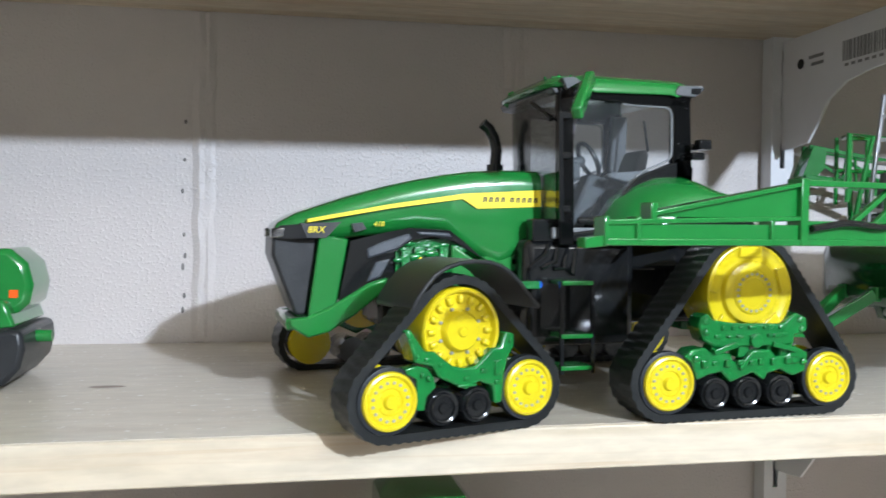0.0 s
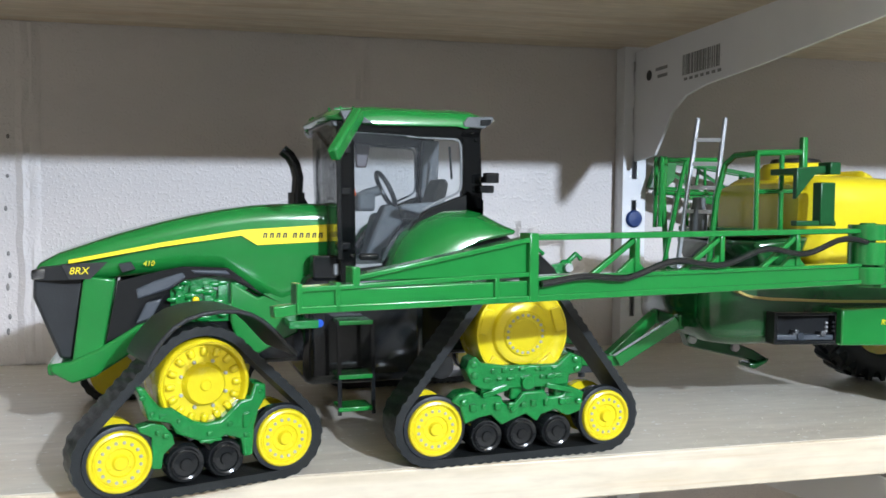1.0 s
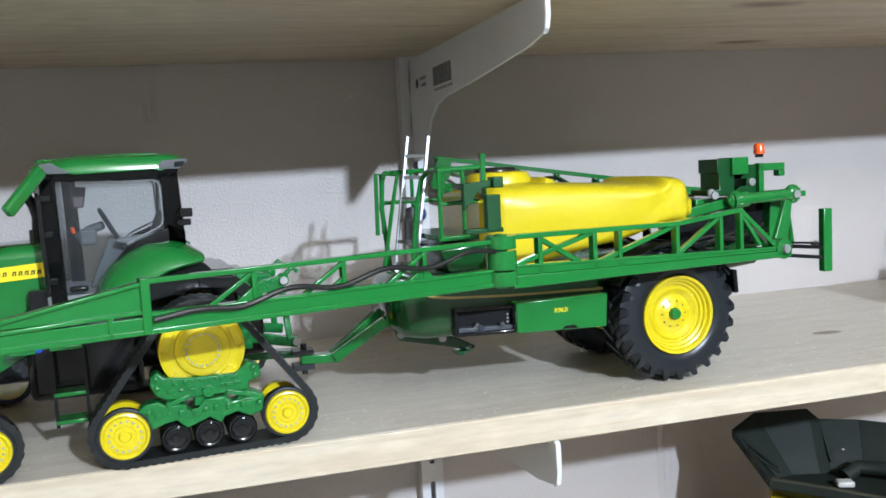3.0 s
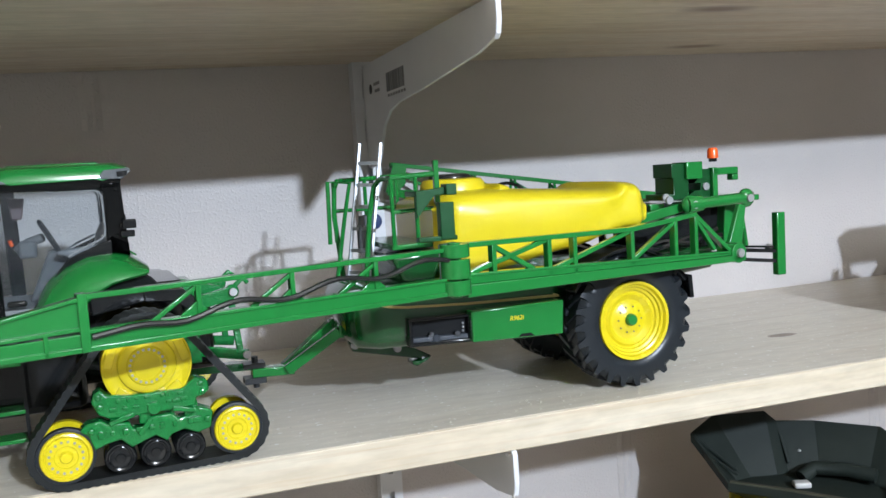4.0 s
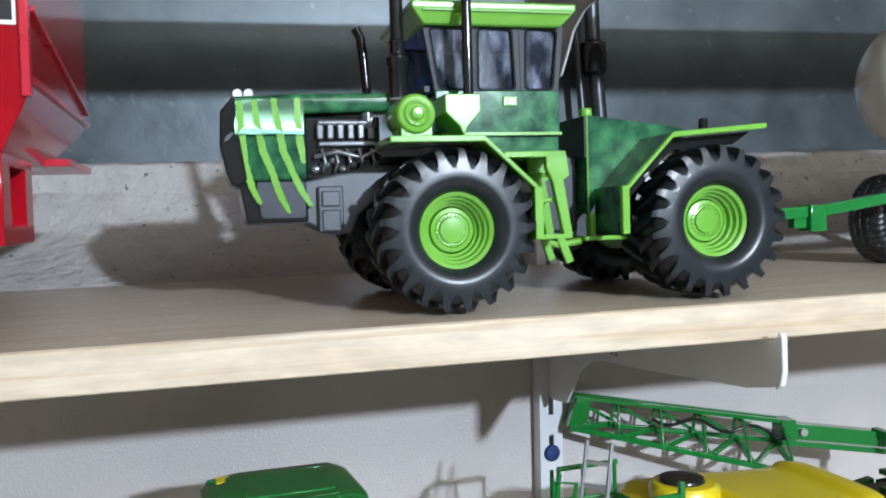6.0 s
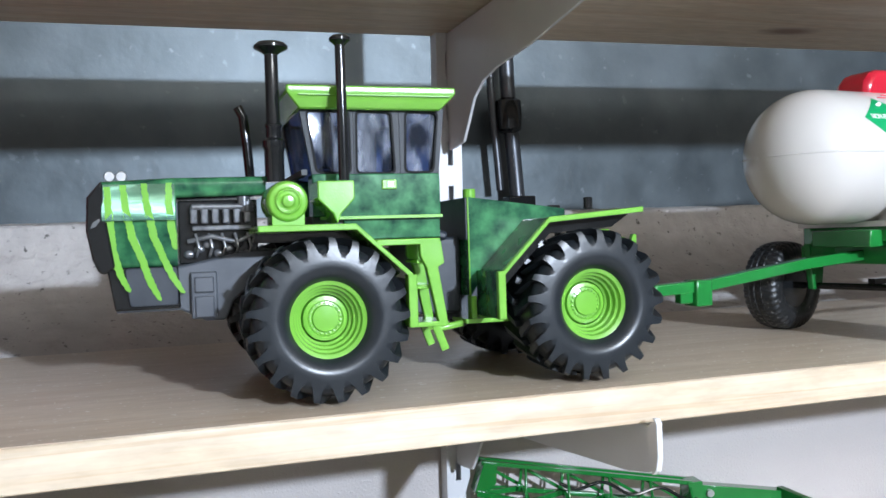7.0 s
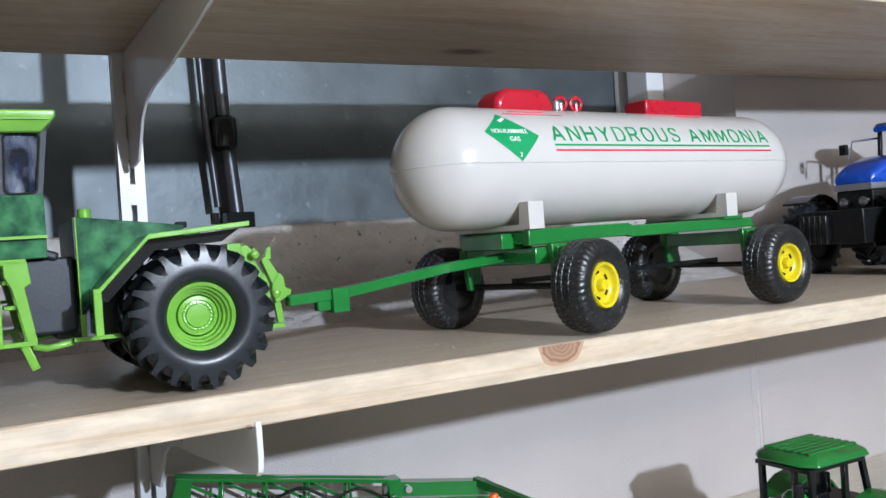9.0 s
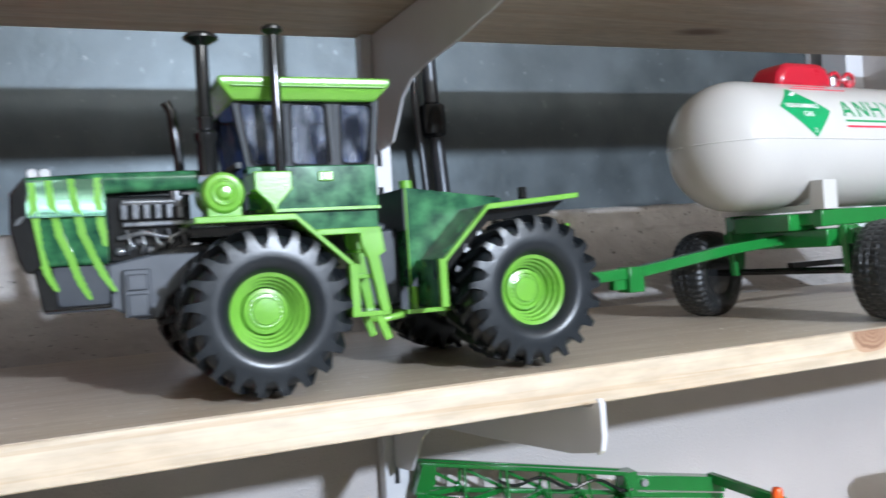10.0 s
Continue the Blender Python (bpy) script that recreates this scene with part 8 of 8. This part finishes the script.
    for x in (-0.1400, 0.1290):
        for sg in (-1, 1):
            yc = sg * 0.0860
            turn = steer if x < 0 else Matrix()
            w = part("tyre", road_tyre(0.0408, 0.0198, 0.036), DUSTY, t, "dusty black tyre", xf=turn @ at(x, yc, 0.0408), sharp=35)
            prof = [(0.0, 0.0145), (0.0050, 0.0140), (0.0058, 0.0120), (0.0060, 0.0090), (0.0100, 0.0080), (0.0165, 0.0095), (0.0180, 0.0110), (0.0190, 0.0150), (0.0215, 0.0160), (0.0225, 0.0140), (0.0220, -0.012), (0.0, -0.012)]
            rm = part("rim", lathe(bm_(), [(r * 0.90, yc + sg * h) for r, h in prof], (x, 0, 0.0408), 32), YELLOW, t, "yellow slotted rim", xf=turn)
            part("rim_back", lathe(bm_(), [(0.0, yc - sg * 0.0135), (0.0215, yc - sg * 0.0135), (0.0218, yc - sg * 0.0125), (0.0, yc - sg * 0.0125)], (x, 0, 0.0408), 28), BLACK, rm, xf=turn)
            if sg < 0:
                bm = bm_()
                for i in range(5):
                    a = 2 * math.pi * i / 5 + 0.6
                    m = Matrix.Translation((x, 0, 0.0408)) @ Matrix.Rotation(-a, 4, "Y")
                    box(bm, 0.0104, 0.0124, yc - 0.0096, yc - 0.0078, -0.0026, 0.0026, m)
                part("rim_slot", bm, BLACK, rm, xf=turn)
    return t


tank_trailer()


# ---- things at the ends of the shelves ----
def plain_wheel(t, x, y, z, r, w, rim_mat, lugs=20):
    part("tyre", lug_tyre(r, r * 0.55, w, lugs, r * 0.07), RUBBER, t, "black tyre", xf=at(x, y, z), sharp=30)
    s = -1 if y < 0 else 1
    prof = [(0.0, 0.25), (0.18, 0.25), (0.22, 0.15), (0.6, 0.12), (0.85, 0.30), (1.0, 0.36), (1.02, 0.2), (1.0, -0.3), (0.0, -0.3)]
    part("rim", lathe(bm_(), [(a * r * 0.55, y + s * h * w) for a, h in prof], (x, 0, z), 28), rim_mat, t)


def cab_tractor():
    t = thing("toy_cab_tractor", "small green toy tractor with a ribbed cab roof", "toy tractor", pose(0.970, -0.280, 1.1537))
    bm = bm_()
    rings = []
    for z, gx, gy in ((0.1400, 0.050, 0.040), (0.1425, 0.054, 0.043), (0.1480, 0.052, 0.041), (0.1530, 0.045, 0.034)):
        rings.append([(-gx + 0.012, -gy, z), (gx - 0.008, -gy, z), (gx, -gy + 0.008, z), (gx, gy - 0.008, z), (gx - 0.008, gy, z), (-gx + 0.012, gy, z), (-gx, gy - 0.014, z), (-gx, -gy + 0.014, z)])
    loft(bm, rings)
    rf = part("cab_roof", bm, GREEN, t, "green cab roof", bevel=0.001)
    for k in range(7):
        yy = -0.028 + 0.0093 * k
        part("roof_rib", box(bm_(), -0.041, 0.041, yy - 0.0028, yy + 0.0028, 0.1525, 0.1555), GREEN, rf, bevel=0.0008)
    part("roof_lip", box(bm_(), -0.050, 0.047, -0.037, 0.037, 0.1350, 0.1400), BLACK, t, bevel=0.001)
    for sx, sy in ((-0.043, -0.033), (-0.043, 0.033), (0.012, -0.034), (0.012, 0.034), (0.044, -0.033), (0.044, 0.033)):
        part("cab_post", bar(bm_(), (sx, sy, 0.137), (sx + (0.012 if sx > 0.03 else 0), sy, 0.086), 0.006, 0.007), BLACK, t, bevel=0.0006)
    bm = bm_()
    box(bm, -0.052, 0.062, -0.038, 0.038, 0.074, 0.090)
    box(bm, -0.150, 0.080, -0.020, 0.020, 0.036, 0.074)
    cyl(bm, (-0.062, -0.030, 0.086), (-0.062, -0.030, 0.128), 0.006)
    part("lower_cab", bm, BLACK, t, bevel=0.002)
    bm = bm_()
    box(bm, -0.010, 0.014, -0.012, 0.012, 0.088, 0.100)
    box(bm, 0.010, 0.018, -0.012, 0.012, 0.098, 0.122)
    part("seat", bm, BLACK, t, bevel=0.002)
    part("dashboard", ball(bm_(), (-0.030, 0, 0.094), 0.016, (0.8, 1.1, 0.9)), GREEN, t)
    part("hood", loft(bm_(), [rounded(x, 0, 0.022, 0.056, z, 0.006) for x, z in ((-0.165, 0.094), (-0.110, 0.098), (-0.050, 0.100))]), GREEN, t)
    for sg in (-1, 1):
        arc = [(0.050 + 0.054 * math.cos(radians(a)), 0.050 + 0.052 * math.sin(radians(a))) for a in range(10, 171, 20)]
        part("rear_fender", prism(bm_(), arc + [(x * 0.96 + 0.002, z - 0.003) for x, z in arc[::-1]], *sorted((sg * 0.036, sg * 0.080))), GREEN, t, bevel=0.0008)
        plain_wheel(t, 0.050, sg * 0.064, 0.050, 0.050, 0.034, YELLOW)
        plain_wheel(t, -0.135, sg * 0.050, 0.034, 0.034, 0.024, YELLOW)
    return t


cab_tractor()


def blue_tractor():
    t = thing("toy_blue_tractor", "blue and black toy tractor parked behind the trailer", "toy tractor", pose(1.224, -0.180, 1.4830, 0, -0.4, 2))
    secs = ((0.000, 0.027, 0.128, 0.140), (0.004, 0.030, 0.126, 0.146), (0.030, 0.034, 0.124, 0.158), (0.070, 0.036, 0.122, 0.168), (0.150, 0.038, 0.120, 0.174))
    part("hood", loft(bm_(), [rounded(x, 0, h, a, b, 0.010, 5) for x, h, a, b in secs]), BLUE, t, "glossy blue hood", sharp=50)
    part("grey_band", loft(bm_(), [rounded(x, 0, h, 0.1200, 0.1290, 0.002) for x, h in ((-0.002, 0.028), (0.030, 0.0345), (0.060, 0.0350))]), SILVER, t, "silver band")
    bm = bm_()
    loft(bm, [rounded(x, 0, h, 0.070, 0.1205, 0.004) for x, h in ((0.002, 0.027), (0.030, 0.033), (0.150, 0.036))])
    part("grille", bm, BLACK, t, "black grille", bevel=0.001)
    for yy in (-0.0174, 0.0120):
        part("headlight", lathe(bm_(), [(0.0, -0.006), (0.0065, -0.005), (0.0070, 0.0), (0.0, 0.004)], (-0.001, yy, 0.1040), 14, "x"), CHROME, t, "small headlight")
    bm = bm_()
    box(bm, -0.050, 0.080, -0.044, 0.050, 0.048, 0.094)
    box(bm, 0.040, 0.052, -0.046, -0.040, 0.030, 0.060)
    box(bm, 0.000, 0.160, -0.024, 0.024, 0.040, 0.075)
    part("front_carrier", bm, BLACK, t, "black front carrier", bevel=0.001)
    for k in range(5):
        part("front_weight", box(bm_(), -0.058, -0.048, 0.006 + 0.0085 * k, 0.013 + 0.0085 * k, 0.048, 0.088), BLACK, t, bevel=0.0012)
    for sg in (-1, 1):
        plain_wheel(t, 0.018, sg * 0.084, 0.055, 0.055, 0.036, SATIN)
        plain_wheel(t, 0.190, sg * 0.080, 0.062, 0.062, 0.040, SATIN)
        arc = [(0.018 + 0.060 * math.cos(radians(a)), 0.056 + 0.064 * math.sin(radians(a))) for a in range(20, 131, 15)]
        part("front_mudguard", prism(bm_(), arc + [(x, z - 0.003) for x, z in arc[::-1]], *sorted((sg * 0.062, sg * 0.104))), BLACK, t, "black mudguard", bevel=0.0008)
        part("rear_fender", prism(bm_(), [(0.130, 0.090), (0.145, 0.125), (0.175, 0.138), (0.230, 0.136), (0.235, 0.128), (0.180, 0.128), (0.155, 0.115), (0.140, 0.088)], *sorted((sg * 0.045, sg * 0.098))), BLUE, t, bevel=0.001)
    for sx in (0.140, 0.180, 0.225):
        for sy in (-0.045, 0.045):
            part("cab_post", bar(bm_(), (sx, sy, 0.120), (sx + 0.004, sy * 0.95, 0.212), 0.005, 0.006), BLACK, t, bevel=0.0005)
    part("cab_base", box(bm_(), 0.130, 0.230, -0.046, 0.046, 0.090, 0.135), BLACK, t, bevel=0.002)
    part("cab_roof", loft(bm_(), [rounded(x, 0, h, 0.208, z, 0.006) for x, h, z in ((0.132, 0.046, 0.216), (0.145, 0.052, 0.222), (0.225, 0.052, 0.222), (0.236, 0.046, 0.216))]), BLUE, t, "blue cab roof")
    for sg in (-1, 1):
        part("mirror_arm", tube(bm_(), [(0.146, sg * 0.048, 0.200), (0.120, sg * 0.074, 0.198), (0.116, sg * 0.078, 0.170)], 0.0018), CHROME, t)
        part("mirror", box(bm_(), 0.106, 0.113, sg * 0.082 - 0.006, sg * 0.082 + 0.006, 0.178, 0.194), BLACK, t, bevel=0.001)
    return t


blue_tractor()


def red_cart():
    t = thing("toy_grain_cart", "glossy red toy grain cart with a stripe", "toy cart", pose(-0.135, -0.100, 1.4705))
    # hopper: upright sides, then sloping in to the lower box
    bm = bm_()

    def ring(x1, x0, y0, y1, z):
        return [(x1, y0, z), (x1, y1, z), (x0, y1, z), (x0, y0, z)]
    loft(bm, [ring(-0.016, -0.300, -0.244, -0.110, 0.1010), ring(0.0, -0.400, -0.250, -0.030, 0.1330), ring(0.0, -0.400, -0.250, 0.0, 0.1450), ring(0.0, -0.400, -0.250, 0.0, 0.2600)])
    hp = part("hopper", bm, DARK_RED, t, "deep glossy red hopper", bevel=0.0012)
    bm = bm_()
    box(bm, -0.0025, 0.0022, -0.2530, -0.2465, 0.1320, 0.2620)
    box(bm, -0.400, 0.002, -0.2525, -0.2480, 0.2560, 0.2640)
    box(bm, -0.001, 0.0022, -0.2500, 0.0, 0.1400, 0.1440)
    bar(bm, (0.0012, -0.240, 0.1800), (0.0012, -0.010, 0.1500), 0.004, 0.003)
    box(bm, -0.0800, 0.0020, -0.120, -0.004, 0.1030, 0.1080)
    part("rib", bm, RED, hp, bevel=0.0006)
    part("stripe", box(bm_(), -0.400, -0.004, -0.2512, -0.2495, 0.1690, 0.1850), DECAL_WHITE, hp, "white band")
    part("stripe_dark", box(bm_(), -0.400, -0.0055, -0.2518, -0.2508, 0.1712, 0.1828), DECAL_BLACK, hp, "dark band")
    # lower box with an open bay in its end
    bm = bm_()
    x0, x1, y0, y1, z0, z1 = -0.300, -0.014, -0.250, -0.165, 0.0540, 0.1030
    hole = [(y0 + 0.020, z0 + 0.010), (y1 - 0.022, z0 + 0.010), (y1 - 0.022, z1 - 0.006), (y0 + 0.020, z1 - 0.006)]
    rim = [(y0, z0), (y1, z0), (y1, z1), (y0, z1)]
    far, lip, mouth, floor_ = [[bm.verts.new((xx, yy, zz)) for yy, zz in loop] for xx, loop in ((x0, rim), (x1, rim), (x1, hole), (x1 - 0.030, hole))]
    bm.faces.new(far), bm.faces.new(floor_)
    for p, q in ((far, lip), (lip, mouth), (mouth, floor_)):
        for i in range(4):
            bm.faces.new((p[i], p[(i + 1) % 4], q[(i + 1) % 4], q[i]))
    part("lower_box", bm, DARK_RED, t, "red lower body with open bay", bevel=0.0008)
    part("bay_plate", box(bm_(), x1 - 0.026, x1 - 0.010, y0 + 0.026, y1 - 0.030, z0 + 0.010, z0 + 0.030), RED, t, bevel=0.0006)
    for yy in (-0.150, 0.050):
        part("tyre", lug_tyre(0.055, 0.030, 0.040, 22, 0.004), RUBBER, t, "black tyre", xf=at(-0.235, yy - 0.06, 0.055), sharp=30)
        part("rim", lathe(bm_(), [(0.0, -0.016), (0.028, -0.012), (0.030, 0.014), (0.0, 0.014)], (-0.235, yy - 0.06, 0.055), 24), RED, t)
    part("axle", cyl(bm_(), (-0.235, -0.21, 0.055), (-0.235, -0.01, 0.055), 0.007), BLACK, t)
    return t


red_cart()


def mower():
    t = thing("toy_green_implement", "green toy implement with a black rubber skirt", "toy implement", pose(-0.366, -0.225, 1.1537))
    bm = bm_()
    prism(bm, [(-0.190, 0.0890), (-0.026, 0.0600), (-0.010, 0.0560), (-0.004, 0.0400), (-0.190, 0.0250)], 0.0, 0.075)
    part("deck", bm, GREEN, t, "green sloping deck", bevel=0.002)
    bm = bm_()
    prism(bm, [(-0.024, 0.0840), (-0.018, 0.0900), (-0.010, 0.0890), (0.0000, 0.0800), (0.0035, 0.0660), (0.0010, 0.0540), (-0.006, 0.0480), (-0.030, 0.0460), (-0.050, 0.0580), (-0.022, 0.0640), (-0.020, 0.0760)], 0.010, 0.060)
    part("end_plate", bm, GREEN, t, "green rounded end plate", bevel=0.009)
    bm = bm_()
    prism(bm, [(-0.190, 0.0300), (-0.030, 0.0330), (-0.006, 0.0390), (0.0005, 0.0380), (0.0020, 0.0260), (-0.001, 0.0140), (-0.010, 0.0040), (-0.022, 0.0002), (-0.060, 0.0002), (-0.190, 0.0002)], -0.004, 0.079)
    part("skirt", bm, SATIN, t, "black rubber skirt", bevel=0.003)
    part("stub", cyl(bm_(), (0.000, 0.030, 0.0310), (0.0110, 0.030, 0.0310), 0.0042), GREEN, t, bevel=0.0008)
    part("reflector", box(bm_(), -0.0100, -0.0050, 0.0085, 0.0105, 0.0580, 0.0630), ORANGE, t, "orange reflector")
    part("decal", prism(bm_(), [(-0.060, 0.0640), (-0.026, 0.0590), (-0.024, 0.0620), (-0.060, 0.0680)], -0.0004, 0.001), DECAL_YELLOW, t)
    return t


mower()


def grain_tank_combine():
    t = thing("toy_combine", "yellow toy combine with a flared black grain tank", "toy combine", pose(0.68, -0.240, 0.8322, 0, 0, -42))
    turn = pose(0, 0, 0, 0, 0, 42)
    # eleven flaps round the tank: rim and floor corners, in plan square to the wall
    rim = [(-0.058, 0.1235, 0.190), (-0.021, 0.1360, 0.201), (0.031, 0.1130, 0.205), (0.049, 0.1151, 0.190), (0.085, 0.0946, 0.190), (0.132, 0.0480, 0.188), (0.140, 0.0000, 0.168), (0.062, -0.0660, 0.145),
           (-0.020, 0.0250, 0.151), (-0.0580, 0.0600, 0.154), (-0.0520, 0.1080, 0.173)]
    deep = [(-0.020, 0.098), (0.000, 0.100), (0.030, 0.092), (0.044, 0.090), (0.070, 0.070), (0.100, 0.032), (0.096, 0.004), (0.060, -0.030), (0.000, 0.030), (-0.030, 0.058), (-0.028, 0.085)]
    TUB = material("dark_green_black_plastic", (0.012, 0.017, 0.014), 0.62, second=(0.018, 0.024, 0.020), scale=40, bump=0.0003, bump_scale=60, spec=0.2)
    mid = Vector((0.030, 0.045, 0.0))
    out = [(x + (x - mid.x) * 0.03, y + (y - mid.y) * 0.03, z) for x, y, z in rim]
    bm = loft(bm_(), [[(x, y, 0.128) for x, y in deep], [(x, y, z - 0.010) for x, y, z in out], out, rim, [(x, y, 0.136) for x, y in deep]])
    tk = part("grain_tank", bm, TUB, t, "flared black plastic grain tank with folded flaps", xf=turn, sharp=12, bevel=0.0008)
    OLIVE = material("olive_dusty_rim", (0.065, 0.062, 0.040), 0.5, second=(0.035, 0.036, 0.025), scale=30)
    for a, b in zip(rim[6:9], rim[7:10]):
        part("tank_lip", bar(bm_(), (a[0], a[1], a[2] + 0.0005), (b[0], b[1], b[2] + 0.0005), 0.0050, 0.0018), OLIVE, tk, "dusty olive edge", xf=turn)
    for a, b in ((rim[0], deep[0]), (rim[3], deep[3]), (rim[10], deep[10])):
        part("tank_rib", bar(bm_(), (a[0], a[1], a[2] - 0.003), (b[0], b[1], 0.148), 0.003, 0.003), TUB, tk, xf=turn, bevel=0.0006)
    part("unloading_auger", tube(bm_(), [(0.040, 0.065, 0.140), (0.058, 0.065, 0.148), (0.080, 0.040, 0.150), (0.095, 0.015, 0.148)], 0.008, 14), TUB, t, "dark tube inside the tank", xf=turn)
    part("auger_screw", ball(bm_(), (0.048, 0.077, 0.166), 0.0022, (1, 1, 0.6), 8), BOLT, t, "bright screw head", xf=turn)
    part("white_cap", box(bm_(), -0.009, 0.009, -0.0065, 0.0065, 0.1365, 0.1430), WHITE, t, "small white block inside the tank", bevel=0.002, xf=turn @ pose(0.027, 0.0500, 0, 0, 0, -22))
    body = [(-0.050, 0.0740), (-0.020, 0.0290), (0.058, -0.0480), (0.118, 0.0020), (0.112, 0.0420), (0.040, 0.1020), (-0.030, 0.1000)]
    part("body", loft(bm_(), [[(x, y, z) for x, y in body] for z in (0.060, 0.1270)]), YELLOW, t, "yellow combine body", bevel=0.002, xf=turn)
    part("side_shield", loft(bm_(), [[(x, y, z) for x, y in ((-0.085, 0.052), (-0.030, -0.006), (-0.016, 0.006), (-0.060, 0.066))] for z in (0.060, 0.116)]), YELLOW, t, "rounded yellow side shield", bevel=0.010, xf=turn)
    cx, cy = (turn @ mid)[:2]
    for sg in (-1, 1):
        plain_wheel(t, cx - 0.030, cy + sg * 0.090, 0.060, 0.060, 0.046, YELLOW)
        plain_wheel(t, cx + 0.080, cy + sg * 0.070, 0.040, 0.040, 0.030, YELLOW)
    part("axle", cyl(bm_(), (cx - 0.03, cy - 0.08, 0.06), (cx - 0.03, cy + 0.08, 0.06), 0.008), BLACK, t)
    part("rear_axle", cyl(bm_(), (cx + 0.08, cy - 0.06, 0.04), (cx + 0.08, cy + 0.06, 0.04), 0.006), BLACK, t)
    return t


grain_tank_combine()


def low_combine():
    t = thing("toy_green_combine", "green toy combine on the bottom shelf", "toy combine", pose(-0.11, -0.235, 0.8322))
    part("body", loft(bm_(), [rounded(x, 0, 0.060, a, b, 0.008) for x, a, b in ((-0.090, 0.060, 0.190), (-0.02, 0.060, 0.205), (0.16, 0.060, 0.190))]), GREEN, t, "green combine body")
    part("tank_cover", loft(bm_(), [rounded(x, 0, 0.045, 0.200, z, 0.008) for x, z in ((-0.030, 0.246), (-0.015, 0.256), (0.020, 0.256), (0.034, 0.240))]), GREEN, t, "green top cover")
    for sg in (-1, 1):
        plain_wheel(t, -0.050, sg * 0.085, 0.058, 0.058, 0.044, YELLOW)
        plain_wheel(t, 0.130, sg * 0.070, 0.036, 0.036, 0.028, YELLOW)
    part("axle", cyl(bm_(), (-0.05, -0.07, 0.058), (-0.05, 0.07, 0.058), 0.008), BLACK, t)
    return t


low_combine()
